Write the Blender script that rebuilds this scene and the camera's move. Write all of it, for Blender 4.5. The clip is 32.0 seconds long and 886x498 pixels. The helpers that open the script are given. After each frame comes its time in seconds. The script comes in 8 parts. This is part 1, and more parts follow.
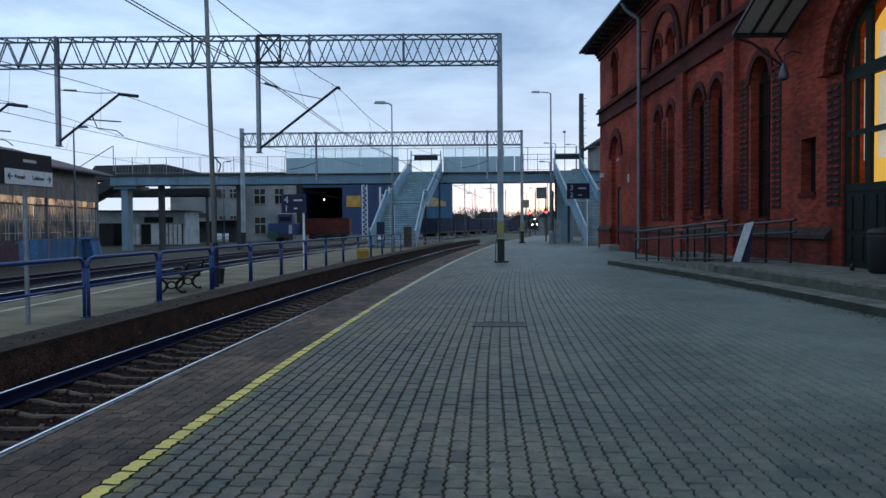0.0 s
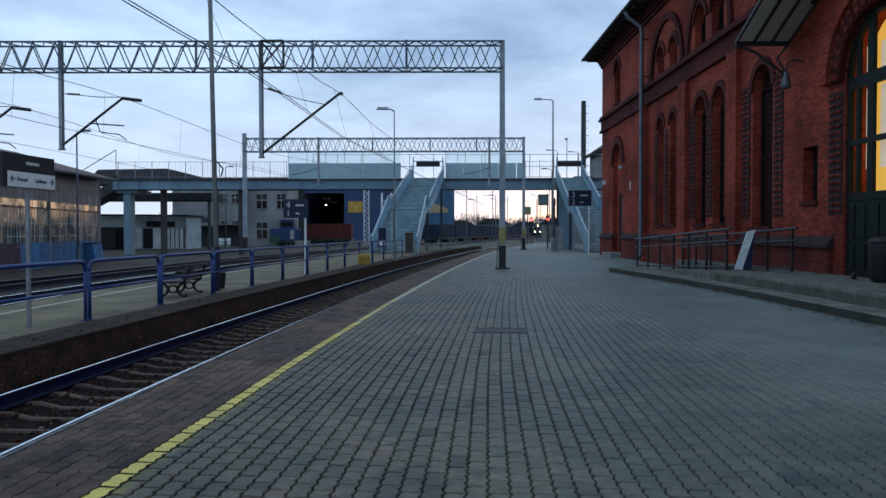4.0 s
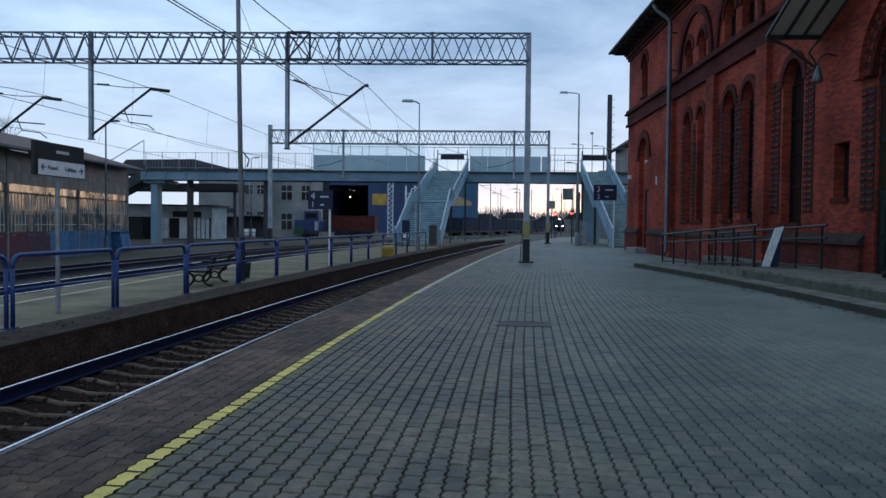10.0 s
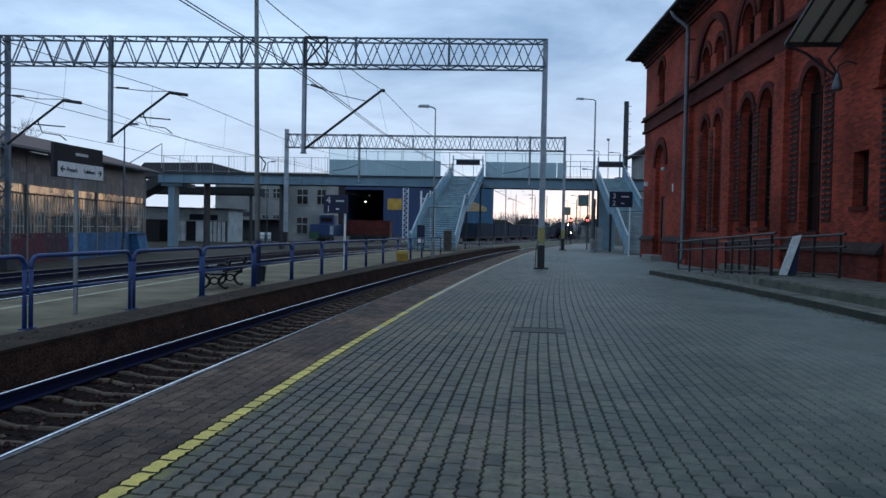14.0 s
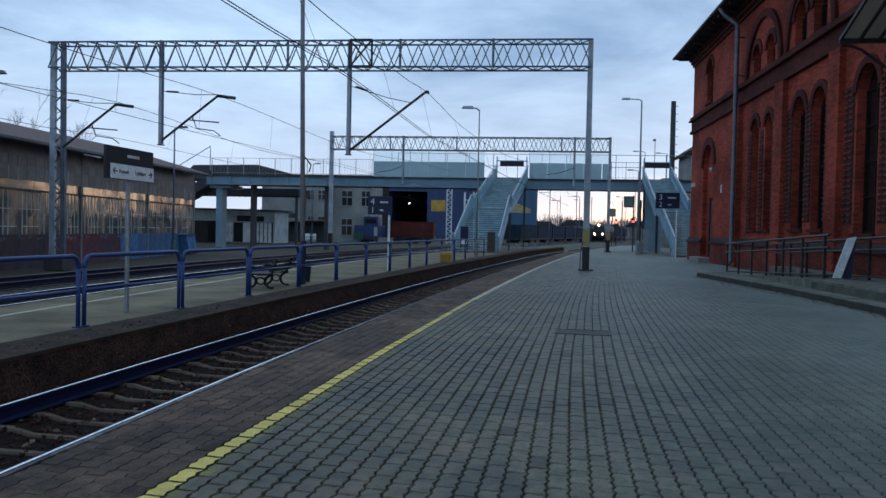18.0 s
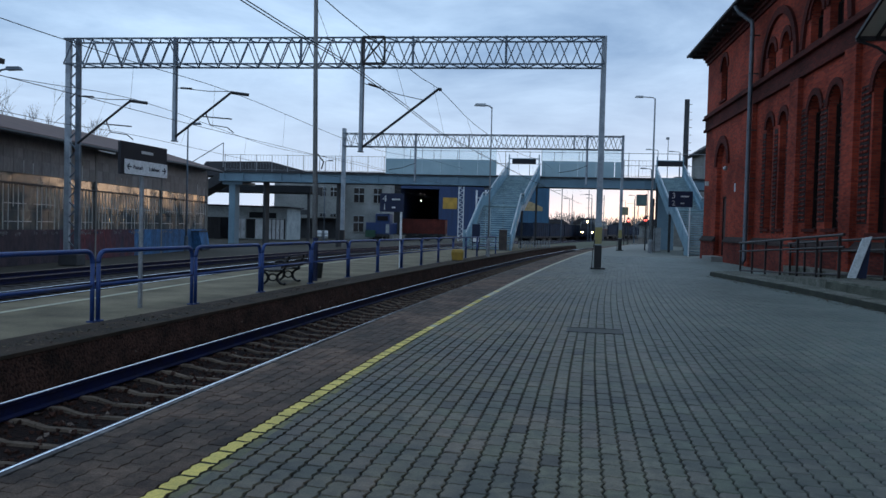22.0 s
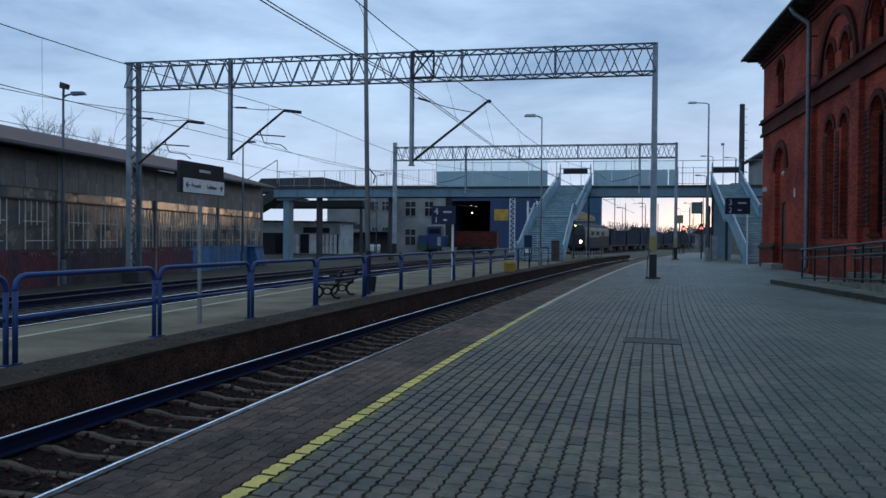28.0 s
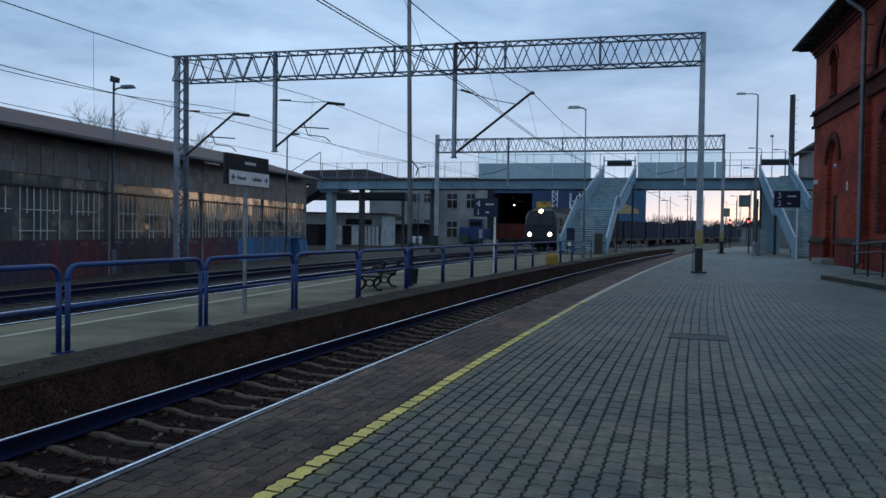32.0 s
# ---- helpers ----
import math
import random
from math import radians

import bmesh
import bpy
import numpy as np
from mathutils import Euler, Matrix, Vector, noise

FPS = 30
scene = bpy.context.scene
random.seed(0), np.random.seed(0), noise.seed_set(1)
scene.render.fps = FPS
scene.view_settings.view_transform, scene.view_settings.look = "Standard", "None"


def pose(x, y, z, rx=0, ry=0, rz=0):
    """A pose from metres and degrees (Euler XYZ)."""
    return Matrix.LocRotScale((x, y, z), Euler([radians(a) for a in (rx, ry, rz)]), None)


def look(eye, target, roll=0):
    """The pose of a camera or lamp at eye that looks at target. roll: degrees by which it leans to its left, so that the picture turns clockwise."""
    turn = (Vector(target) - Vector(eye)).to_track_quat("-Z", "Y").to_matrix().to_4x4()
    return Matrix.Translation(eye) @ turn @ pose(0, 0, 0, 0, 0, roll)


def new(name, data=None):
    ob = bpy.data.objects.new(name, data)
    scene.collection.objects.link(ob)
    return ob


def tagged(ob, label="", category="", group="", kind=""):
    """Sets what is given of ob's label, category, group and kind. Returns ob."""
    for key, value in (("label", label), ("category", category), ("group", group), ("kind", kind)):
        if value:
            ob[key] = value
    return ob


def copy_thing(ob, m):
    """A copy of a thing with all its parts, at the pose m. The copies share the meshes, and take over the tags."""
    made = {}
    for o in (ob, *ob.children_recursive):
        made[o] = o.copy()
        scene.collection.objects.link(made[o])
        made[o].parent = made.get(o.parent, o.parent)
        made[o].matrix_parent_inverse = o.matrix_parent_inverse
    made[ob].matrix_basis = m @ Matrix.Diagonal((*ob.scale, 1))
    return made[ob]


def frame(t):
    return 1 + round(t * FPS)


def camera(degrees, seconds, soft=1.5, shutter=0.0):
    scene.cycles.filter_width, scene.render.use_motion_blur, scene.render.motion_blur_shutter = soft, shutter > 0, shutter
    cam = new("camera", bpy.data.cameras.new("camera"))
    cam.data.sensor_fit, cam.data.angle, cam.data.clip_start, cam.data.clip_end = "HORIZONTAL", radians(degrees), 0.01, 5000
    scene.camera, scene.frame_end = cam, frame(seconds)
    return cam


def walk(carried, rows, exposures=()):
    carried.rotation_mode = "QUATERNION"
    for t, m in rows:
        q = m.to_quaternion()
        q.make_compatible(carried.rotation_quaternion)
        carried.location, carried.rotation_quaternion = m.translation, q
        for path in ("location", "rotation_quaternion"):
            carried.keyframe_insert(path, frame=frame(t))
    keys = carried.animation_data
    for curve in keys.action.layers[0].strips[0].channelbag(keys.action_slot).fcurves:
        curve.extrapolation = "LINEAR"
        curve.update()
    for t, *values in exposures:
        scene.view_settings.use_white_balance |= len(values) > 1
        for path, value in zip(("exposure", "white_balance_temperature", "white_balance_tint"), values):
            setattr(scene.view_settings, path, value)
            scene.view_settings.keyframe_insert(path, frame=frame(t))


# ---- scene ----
# The camera is held at eye height on the platform and slowly turns to its left.
# Seconds, turn, tilt and lean in degrees, and the sway of the eye in metres.
PATH = [
    (0, -0.11, -1.81, 0.50, 0.023, -0.036, 1.634), (0.5, -0.25, -1.59, 0.19, 0.027, -0.033, 1.639),
    (1, -0.63, -0.70, -0.04, 0.021, -0.044, 1.623), (1.5, -0.15, -1.27, 0.43, 0.026, -0.039, 1.625),
    (2, -0.18, -1.59, 0.11, 0.029, -0.044, 1.630), (2.5, -0.23, -1.28, 0.15, 0.027, -0.037, 1.620),
    (4.5, 0.34, -1.42, 0.01, 0.023, -0.040, 1.622), (5, 1.04, -1.65, -0.29, 0.014, -0.031, 1.615),
    (5.5, 1.28, -1.71, -0.53, 0.013, -0.026, 1.618), (6, 1.08, -1.68, -0.44, 0.014, -0.030, 1.620),
    (6.5, 1.27, -1.93, -0.58, 0.015, -0.023, 1.615), (7, 1.64, -2.02, -0.74, 0.015, -0.017, 1.614),
    (7.5, 1.09, -1.29, -0.64, 0.021, -0.032, 1.607), (8, 1.45, -1.72, -0.59, 0.016, -0.030, 1.610),
    (8.5, 1.13, -1.83, -0.55, 0.021, -0.029, 1.607), (9, 1.34, -2.11, -0.45, 0.014, -0.022, 1.610),
    (9.5, 1.63, -1.97, -0.29, 0.022, -0.014, 1.607), (10, 1.75, -1.85, -0.57, 0.011, -0.019, 1.608),
    (10.5, 1.40, -1.89, -0.78, 0.013, -0.018, 1.614), (11, 1.35, -1.39, -1.11, 0.004, -0.016, 1.604),
    (11.5, 1.52, -1.82, -1.11, 0.008, -0.014, 1.605), (12, 2.00, -1.59, -1.12, 0.003, -0.020, 1.607),
    (12.5, 2.32, -1.66, -1.18, -0.000, -0.015, 1.608), (13, 2.53, -1.38, -1.21, 0.004, -0.013, 1.607),
    (13.5, 2.60, -1.21, -1.09, 0.006, -0.017, 1.599), (14, 2.85, -1.47, -1.11, 0.009, -0.014, 1.603),
    (14.5, 3.10, -1.85, -0.85, 0.008, -0.008, 1.603), (16.5, 3.53, -1.66, -1.11, -0.009, 0.006, 1.597),
    (17, 3.96, -1.74, -1.22, -0.009, 0.009, 1.594), (17.5, 4.35, -1.56, -1.11, -0.010, 0.009, 1.595),
    (18, 6.07, -1.42, -1.19, 0.001, 0.017, 1.591), (18.5, 5.62, -1.43, -0.87, 0.008, 0.008, 1.594),
    (19, 5.25, -1.42, -0.97, 0.003, 0.010, 1.590), (19.5, 5.44, -1.51, -1.00, -0.002, 0.008, 1.591),
    (20, 5.80, -1.54, -0.99, -0.000, 0.006, 1.592), (20.5, 6.37, -1.77, -1.10, 0.002, 0.014, 1.597),
    (21, 6.44, -1.50, -1.08, 0.000, 0.009, 1.592), (21.5, 6.50, -1.56, -1.24, -0.003, 0.016, 1.588),
    (22, 6.93, -1.62, -1.50, -0.007, 0.022, 1.586), (22.5, 7.53, -1.75, -1.68, -0.018, 0.031, 1.585),
    (23, 7.58, -1.70, -1.63, -0.012, 0.035, 1.586), (23.5, 8.37, -1.43, -1.64, -0.019, 0.034, 1.581),
    (24, 8.26, -1.46, -1.43, -0.014, 0.029, 1.579), (24.5, 7.67, -1.64, -0.97, -0.009, 0.029, 1.582),
    (25, 8.04, -1.66, -0.76, -0.013, 0.030, 1.583), (25.5, 8.58, -1.43, -0.52, -0.012, 0.026, 1.582),
    (27.5, 9.90, -0.83, -0.35, -0.012, 0.025, 1.583), (28, 10.74, -0.78, -0.47, -0.019, 0.021, 1.579),
    (28.5, 11.21, -0.83, -0.40, -0.012, 0.023, 1.576), (29, 11.52, -0.82, -0.50, -0.007, 0.013, 1.579),
    (29.5, 11.96, -0.86, -0.77, -0.033, 0.033, 1.588), (30, 12.61, -0.89, -0.86, -0.035, 0.040, 1.590),
    (30.5, 12.36, -1.05, -0.59, -0.018, 0.026, 1.577), (31, 12.82, -1.26, -0.69, -0.039, 0.044, 1.592),
    (31.5, 13.18, -1.51, -0.59, -0.054, 0.055, 1.594), (32, 13.81, -1.40, -0.79, -0.047, 0.054, 1.590),
]
cam = camera(59.6, 32.0, soft=1.5)
walk(cam, [(t, pose(ex, ey, ez, 90 + tilt, lean, turn)) for t, turn, tilt, lean, ex, ey, ez in PATH],
     [(0, 0.13, 6460, 10), (9, 0.06, 6410, 10), (20, 0.02, 6340, 10), (25, -0.04, 6300, 10), (28, -0.12, 6220, 10), (32, -0.17, 6290, 10)])

# ---- world and light ----
world = bpy.data.worlds.new("dusk_sky")
scene.world = world
world.use_nodes = True
wn, wl = world.node_tree.nodes, world.node_tree.links
wn.clear()


def wnode(kind, **sets):
    n = wn.new(kind)
    for key, value in sets.items():
        setattr(n, key, value)
    return n


SUN_AZ, SUN_EL = 24.0, 2.0
sky = wnode("ShaderNodeTexSky", sky_type="NISHITA", sun_disc=False)
sky.sun_elevation, sky.sun_rotation = radians(SUN_EL), radians(SUN_AZ)
coord = wnode("ShaderNodeTexCoord")
split = wnode("ShaderNodeSeparateXYZ")
wl.new(coord.outputs["Generated"], split.inputs[0])
# a flat ceiling of cloud, stretched towards the horizon
flat = wnode("ShaderNodeMath", operation="ADD")
flat.inputs[1].default_value = 0.14
wl.new(split.outputs["Z"], flat.inputs[0])
lift = wnode("ShaderNodeMath", operation="MAXIMUM")
lift.inputs[1].default_value = 0.06
wl.new(flat.outputs[0], lift.inputs[0])
inv = wnode("ShaderNodeVectorMath", operation="DIVIDE")
wl.new(coord.outputs["Generated"], inv.inputs[0])
wl.new(lift.outputs[0], inv.inputs[1])
cloud = wnode("ShaderNodeTexNoise")
cloud.inputs["Scale"].default_value, cloud.inputs["Detail"].default_value, cloud.inputs["Roughness"].default_value = 1.0, 8, 0.6
cloud.inputs["Distortion"].default_value = 0.35
wl.new(inv.outputs[0], cloud.inputs["Vector"])
puffs = wnode("ShaderNodeValToRGB")
puffs.color_ramp.elements[0].position, puffs.color_ramp.elements[0].color = 0.34, (0.30, 0.46, 0.70, 1)
puffs.color_ramp.elements[1].position, puffs.color_ramp.elements[1].color = 0.66, (0.64, 0.86, 1.13, 1)
wl.new(cloud.outputs[0], puffs.inputs[0])
# the pale band of evening light low over the ground
low = wnode("ShaderNodeValToRGB")
low.color_ramp.elements[0].position, low.color_ramp.elements[0].color = 0.0, (1, 1, 1, 1)
low.color_ramp.elements[1].position, low.color_ramp.elements[1].color = 0.22, (0, 0, 0, 1)
wl.new(split.outputs["Z"], low.inputs[0])
band = wnode("ShaderNodeMix", data_type="RGBA")
band.inputs[7].default_value = (0.74, 0.86, 1.04, 1)
wl.new(low.outputs[0], band.inputs[0])
wl.new(puffs.outputs[0], band.inputs[6])
# the glow round the place where the sun went down
aim = wnode("ShaderNodeVectorMath", operation="DOT_PRODUCT")
aim.inputs[1].default_value = (math.sin(radians(SUN_AZ)), math.cos(radians(SUN_AZ)), 0.0)
wl.new(coord.outputs["Generated"], aim.inputs[0])
glow = wnode("ShaderNodeValToRGB")
glow.color_ramp.elements[0].position, glow.color_ramp.elements[0].color = 0.70, (0, 0, 0, 1)
glow.color_ramp.elements[1].position, glow.color_ramp.elements[1].color = 0.985, (1, 1, 1, 1)
glow.color_ramp.elements.new(0.94).color = (0.3, 0.3, 0.3, 1)
wl.new(aim.outputs["Value"], glow.inputs[0])
near_ground = wnode("ShaderNodeValToRGB")
near_ground.color_ramp.elements[0].position, near_ground.color_ramp.elements[0].color = 0.012, (1, 1, 1, 1)
near_ground.color_ramp.elements[1].position, near_ground.color_ramp.elements[1].color = 0.075, (0, 0, 0, 1)
wl.new(split.outputs["Z"], near_ground.inputs[0])
both = wnode("ShaderNodeMath", operation="MULTIPLY")
wl.new(glow.outputs[0], both.inputs[0])
wl.new(near_ground.outputs[0], both.inputs[1])
warm = wnode("ShaderNodeMix", data_type="RGBA")
warm.inputs[7].default_value = (2.7, 1.68, 0.92, 1)
wl.new(both.outputs[0], warm.inputs[0])
wl.new(band.outputs[2], warm.inputs[6])
clouds = wnode("ShaderNodeBackground")
clouds.inputs["Strength"].default_value = 0.95
wl.new(warm.outputs[2], clouds.inputs["Color"])
clear = wnode("ShaderNodeBackground")
clear.inputs["Strength"].default_value = 0.006
wl.new(sky.outputs[0], clear.inputs["Color"])
total = wnode("ShaderNodeAddShader")
wl.new(clouds.outputs[0], total.inputs[0])
wl.new(clear.outputs[0], total.inputs[1])
wl.new(total.outputs[0], wnode("ShaderNodeOutputWorld").inputs["Surface"])

sun = new("sun", bpy.data.lights.new("sun", "SUN"))
sun.data.energy, sun.data.angle, sun.data.color = 0.07, radians(20), (1.0, 0.82, 0.66)
sun.matrix_world = look((0, 0, 60), (-60 * math.sin(radians(SUN_AZ)), -60 * math.cos(radians(SUN_AZ)), 60 - 60 * math.tan(radians(7))))


# ---- mesh tools ----
class Build:
    """Collects plain polygons for one mesh."""

    def __init__(self):
        self.v, self.f = [], []

    def poly(self, pts):
        n = len(self.v)
        self.v += [tuple(p) for p in pts]
        self.f.append(tuple(range(n, n + len(pts))))
        return self

    def hexa(self, low, high):
        """A block between two quads that run counter-clockwise seen from above."""
        n = len(self.v)
        self.v += [tuple(p) for p in low] + [tuple(p) for p in high]
        self.f += [(n + 3, n + 2, n + 1, n), (n + 4, n + 5, n + 6, n + 7)]
        self.f += [(n + i, n + (i + 1) % 4, n + 4 + (i + 1) % 4, n + 4 + i) for i in range(4)]
        return self

    def box(self, x0, x1, y0, y1, z0, z1):
        q = [(x0, y0), (x1, y0), (x1, y1), (x0, y1)]
        return self.hexa([(*p, z0) for p in q], [(*p, z1) for p in q])

    def bar(self, p, q, w, h=None, up=(0, 0, 1)):
        """A straight bar of rectangular section from p to q."""
        p, q, h = Vector(p), Vector(q), w if h is None else h
        d = (q - p).normalized()
        s = d.cross(Vector(up))
        if s.length < 1e-4:
            s = d.cross(Vector((1, 0, 0)))
        s.normalize()
        u = s.cross(d)
        ring = [s * a * w / 2 + u * b * h / 2 for a, b in ((-1, -1), (1, -1), (1, 1), (-1, 1))]
        n = len(self.v)
        self.v += [tuple(p + r) for r in ring] + [tuple(q + r) for r in ring]
        self.f += [(n, n + 1, n + 2, n + 3), (n + 7, n + 6, n + 5, n + 4)]
        self.f += [(n + i, n + 4 + i, n + 4 + (i + 1) % 4, n + (i + 1) % 4) for i in range(4)]
        return self

    def tube(self, pts, r, n=8, radii=None, caps=True):
        """A round tube along points."""
        pts = [Vector(p) for p in pts]
        base = len(self.v)
        side = None
        for i, p in enumerate(pts):
            d = (pts[min(i + 1, len(pts) - 1)] - pts[max(i - 1, 0)]).normalized()
            if side is None:
                side = d.cross(Vector((0, 0, 1)))
                if side.length < 1e-3:
                    side = d.cross(Vector((0, 1, 0)))
            side = (side - d * side.dot(d)).normalized()
            up = d.cross(side)
            rad = radii[i] if radii else r
            for k in range(n):
                a = 2 * math.pi * k / n
                self.v.append(tuple(p + side * rad * math.cos(a) + up * rad * math.sin(a)))
        for i in range(len(pts) - 1):
            for k in range(n):
                a, b = base + i * n + k, base + i * n + (k + 1) % n
                self.f.append((a, b, b + n, a + n))
        if caps:
            self.f.append(tuple(base + k for k in reversed(range(n))))
            self.f.append(tuple(base + (len(pts) - 1) * n + k for k in range(n)))
        return self

    def prism(self, poly, at, lo, hi):
        """A flat outline pushed from lo to hi; at(u, v, w) gives the place."""
        n, m = len(self.v), len(poly)
        self.v += [at(u, v, lo) for u, v in poly] + [at(u, v, hi) for u, v in poly]
        self.f += [tuple(n + i for i in reversed(range(m))), tuple(n + m + i for i in range(m))]
        self.f += [(n + i, n + (i + 1) % m, n + m + (i + 1) % m, n + m + i) for i in range(m)]
        return self

    def sweep(self, line, section, closed=True):
        """A section of (side, height) drawn along a line of (x, y, z, nx, ny)."""
        base, m = len(self.v), len(section)
        for x, y, z, nx, ny in line:
            self.v += [(x + nx * s, y + ny * s, z + h) for s, h in section]
        last = m if closed else m - 1
        for i in range(len(line) - 1):
            for k in range(last):
                a, b = base + i * m + k, base + i * m + (k + 1) % m
                self.f.append((a, b, b + m, a + m))
        if closed:
            self.f.append(tuple(base + k for k in reversed(range(m))))
            self.f.append(tuple(base + (len(line) - 1) * m + k for k in range(m)))
        return self

    def lathe(self, profile, x=0, y=0, n=16):
        """A turned shape of (radius, height) rings."""
        base = len(self.v)
        for r, z in profile:
            self.v += [(x + r * math.cos(2 * math.pi * k / n), y + r * math.sin(2 * math.pi * k / n), z) for k in range(n)]
        for i in range(len(profile) - 1):
            for k in range(n):
                a, b = base + i * n + k, base + i * n + (k + 1) % n
                self.f.append((a, b, b + n, a + n))
        self.f.append(tuple(base + k for k in reversed(range(n))))
        self.f.append(tuple(base + (len(profile) - 1) * n + k for k in range(n)))
        return self

    def mesh(self, name, material, smooth=False):
        me = bpy.data.meshes.new(name)
        me.from_pydata(self.v, [], self.f)
        bm = bmesh.new()
        bm.from_mesh(me)
        if len(bm.faces) < 60000:
            bmesh.ops.recalc_face_normals(bm, faces=bm.faces[:])
        bm.to_mesh(me)
        bm.free()
        if material:
            me.materials.append(material)
        if smooth:
            me.polygons.foreach_set("use_smooth", [True] * len(me.polygons))
        return me


def part(name, build, material, parent=None, label="", smooth=False, bevel=0.0):
    """One mesh object under a thing or part (or on its own)."""
    ob = new(name, build.mesh(name, material, smooth) if isinstance(build, Build) else build)
    if parent is not None:
        ob.parent = parent
    if label:
        ob["label"] = label
    if bevel:
        mod = ob.modifiers.new("bevel", "BEVEL")
        mod.width, mod.segments, mod.limit_method = bevel, 2, "ANGLE"
    return ob


def thing(name, label, category, group="", kind="", at=None):
    ob = tagged(new(name), label, category, group, kind)
    ob.empty_display_size = 0.2
    if at is not None:
        ob.matrix_basis = at
    return ob


def solid(name, build, material, label, category, group="", kind="", smooth=False, bevel=0.0):
    return tagged(part(name, build, material, None, "", smooth, bevel), label, category, group, kind)


def spline(pts):
    """A smooth function through (y, x) points, straight past its ends."""
    ys, xs = [p[0] for p in pts], [p[1] for p in pts]
    sl = [(xs[min(i + 1, len(xs) - 1)] - xs[max(i - 1, 0)]) / (ys[min(i + 1, len(xs) - 1)] - ys[max(i - 1, 0)]) for i in range(len(xs))]

    def value(y):
        if y <= ys[0]:
            return xs[0] + sl[0] * (y - ys[0])
        if y >= ys[-1]:
            return xs[-1] + sl[-1] * (y - ys[-1])
        i = max(k for k in range(len(ys)) if ys[k] <= y)
        i = min(i, len(ys) - 2)
        h = ys[i + 1] - ys[i]
        t = (y - ys[i]) / h
        return ((2 * t**3 - 3 * t**2 + 1) * xs[i] + (t**3 - 2 * t**2 + t) * h * sl[i]
                + (-2 * t**3 + 3 * t**2) * xs[i + 1] + (t**3 - t**2) * h * sl[i + 1])
    return value


def run_line(fn, ys, z=0.0, off=0.0):
    """A line of (x, y, z, nx, ny) along a curve x = fn(y), moved off to its right."""
    out = []
    for y in ys:
        d = (fn(y + 0.05) - fn(y - 0.05)) / 0.1
        n = math.hypot(1, d)
        nx, ny = 1 / n, -d / n
        out.append((fn(y) + nx * off, y + ny * off, z, nx, ny))
    return out


def steps(a, b, n):
    return [a + (b - a) * i / n for i in range(n + 1)]


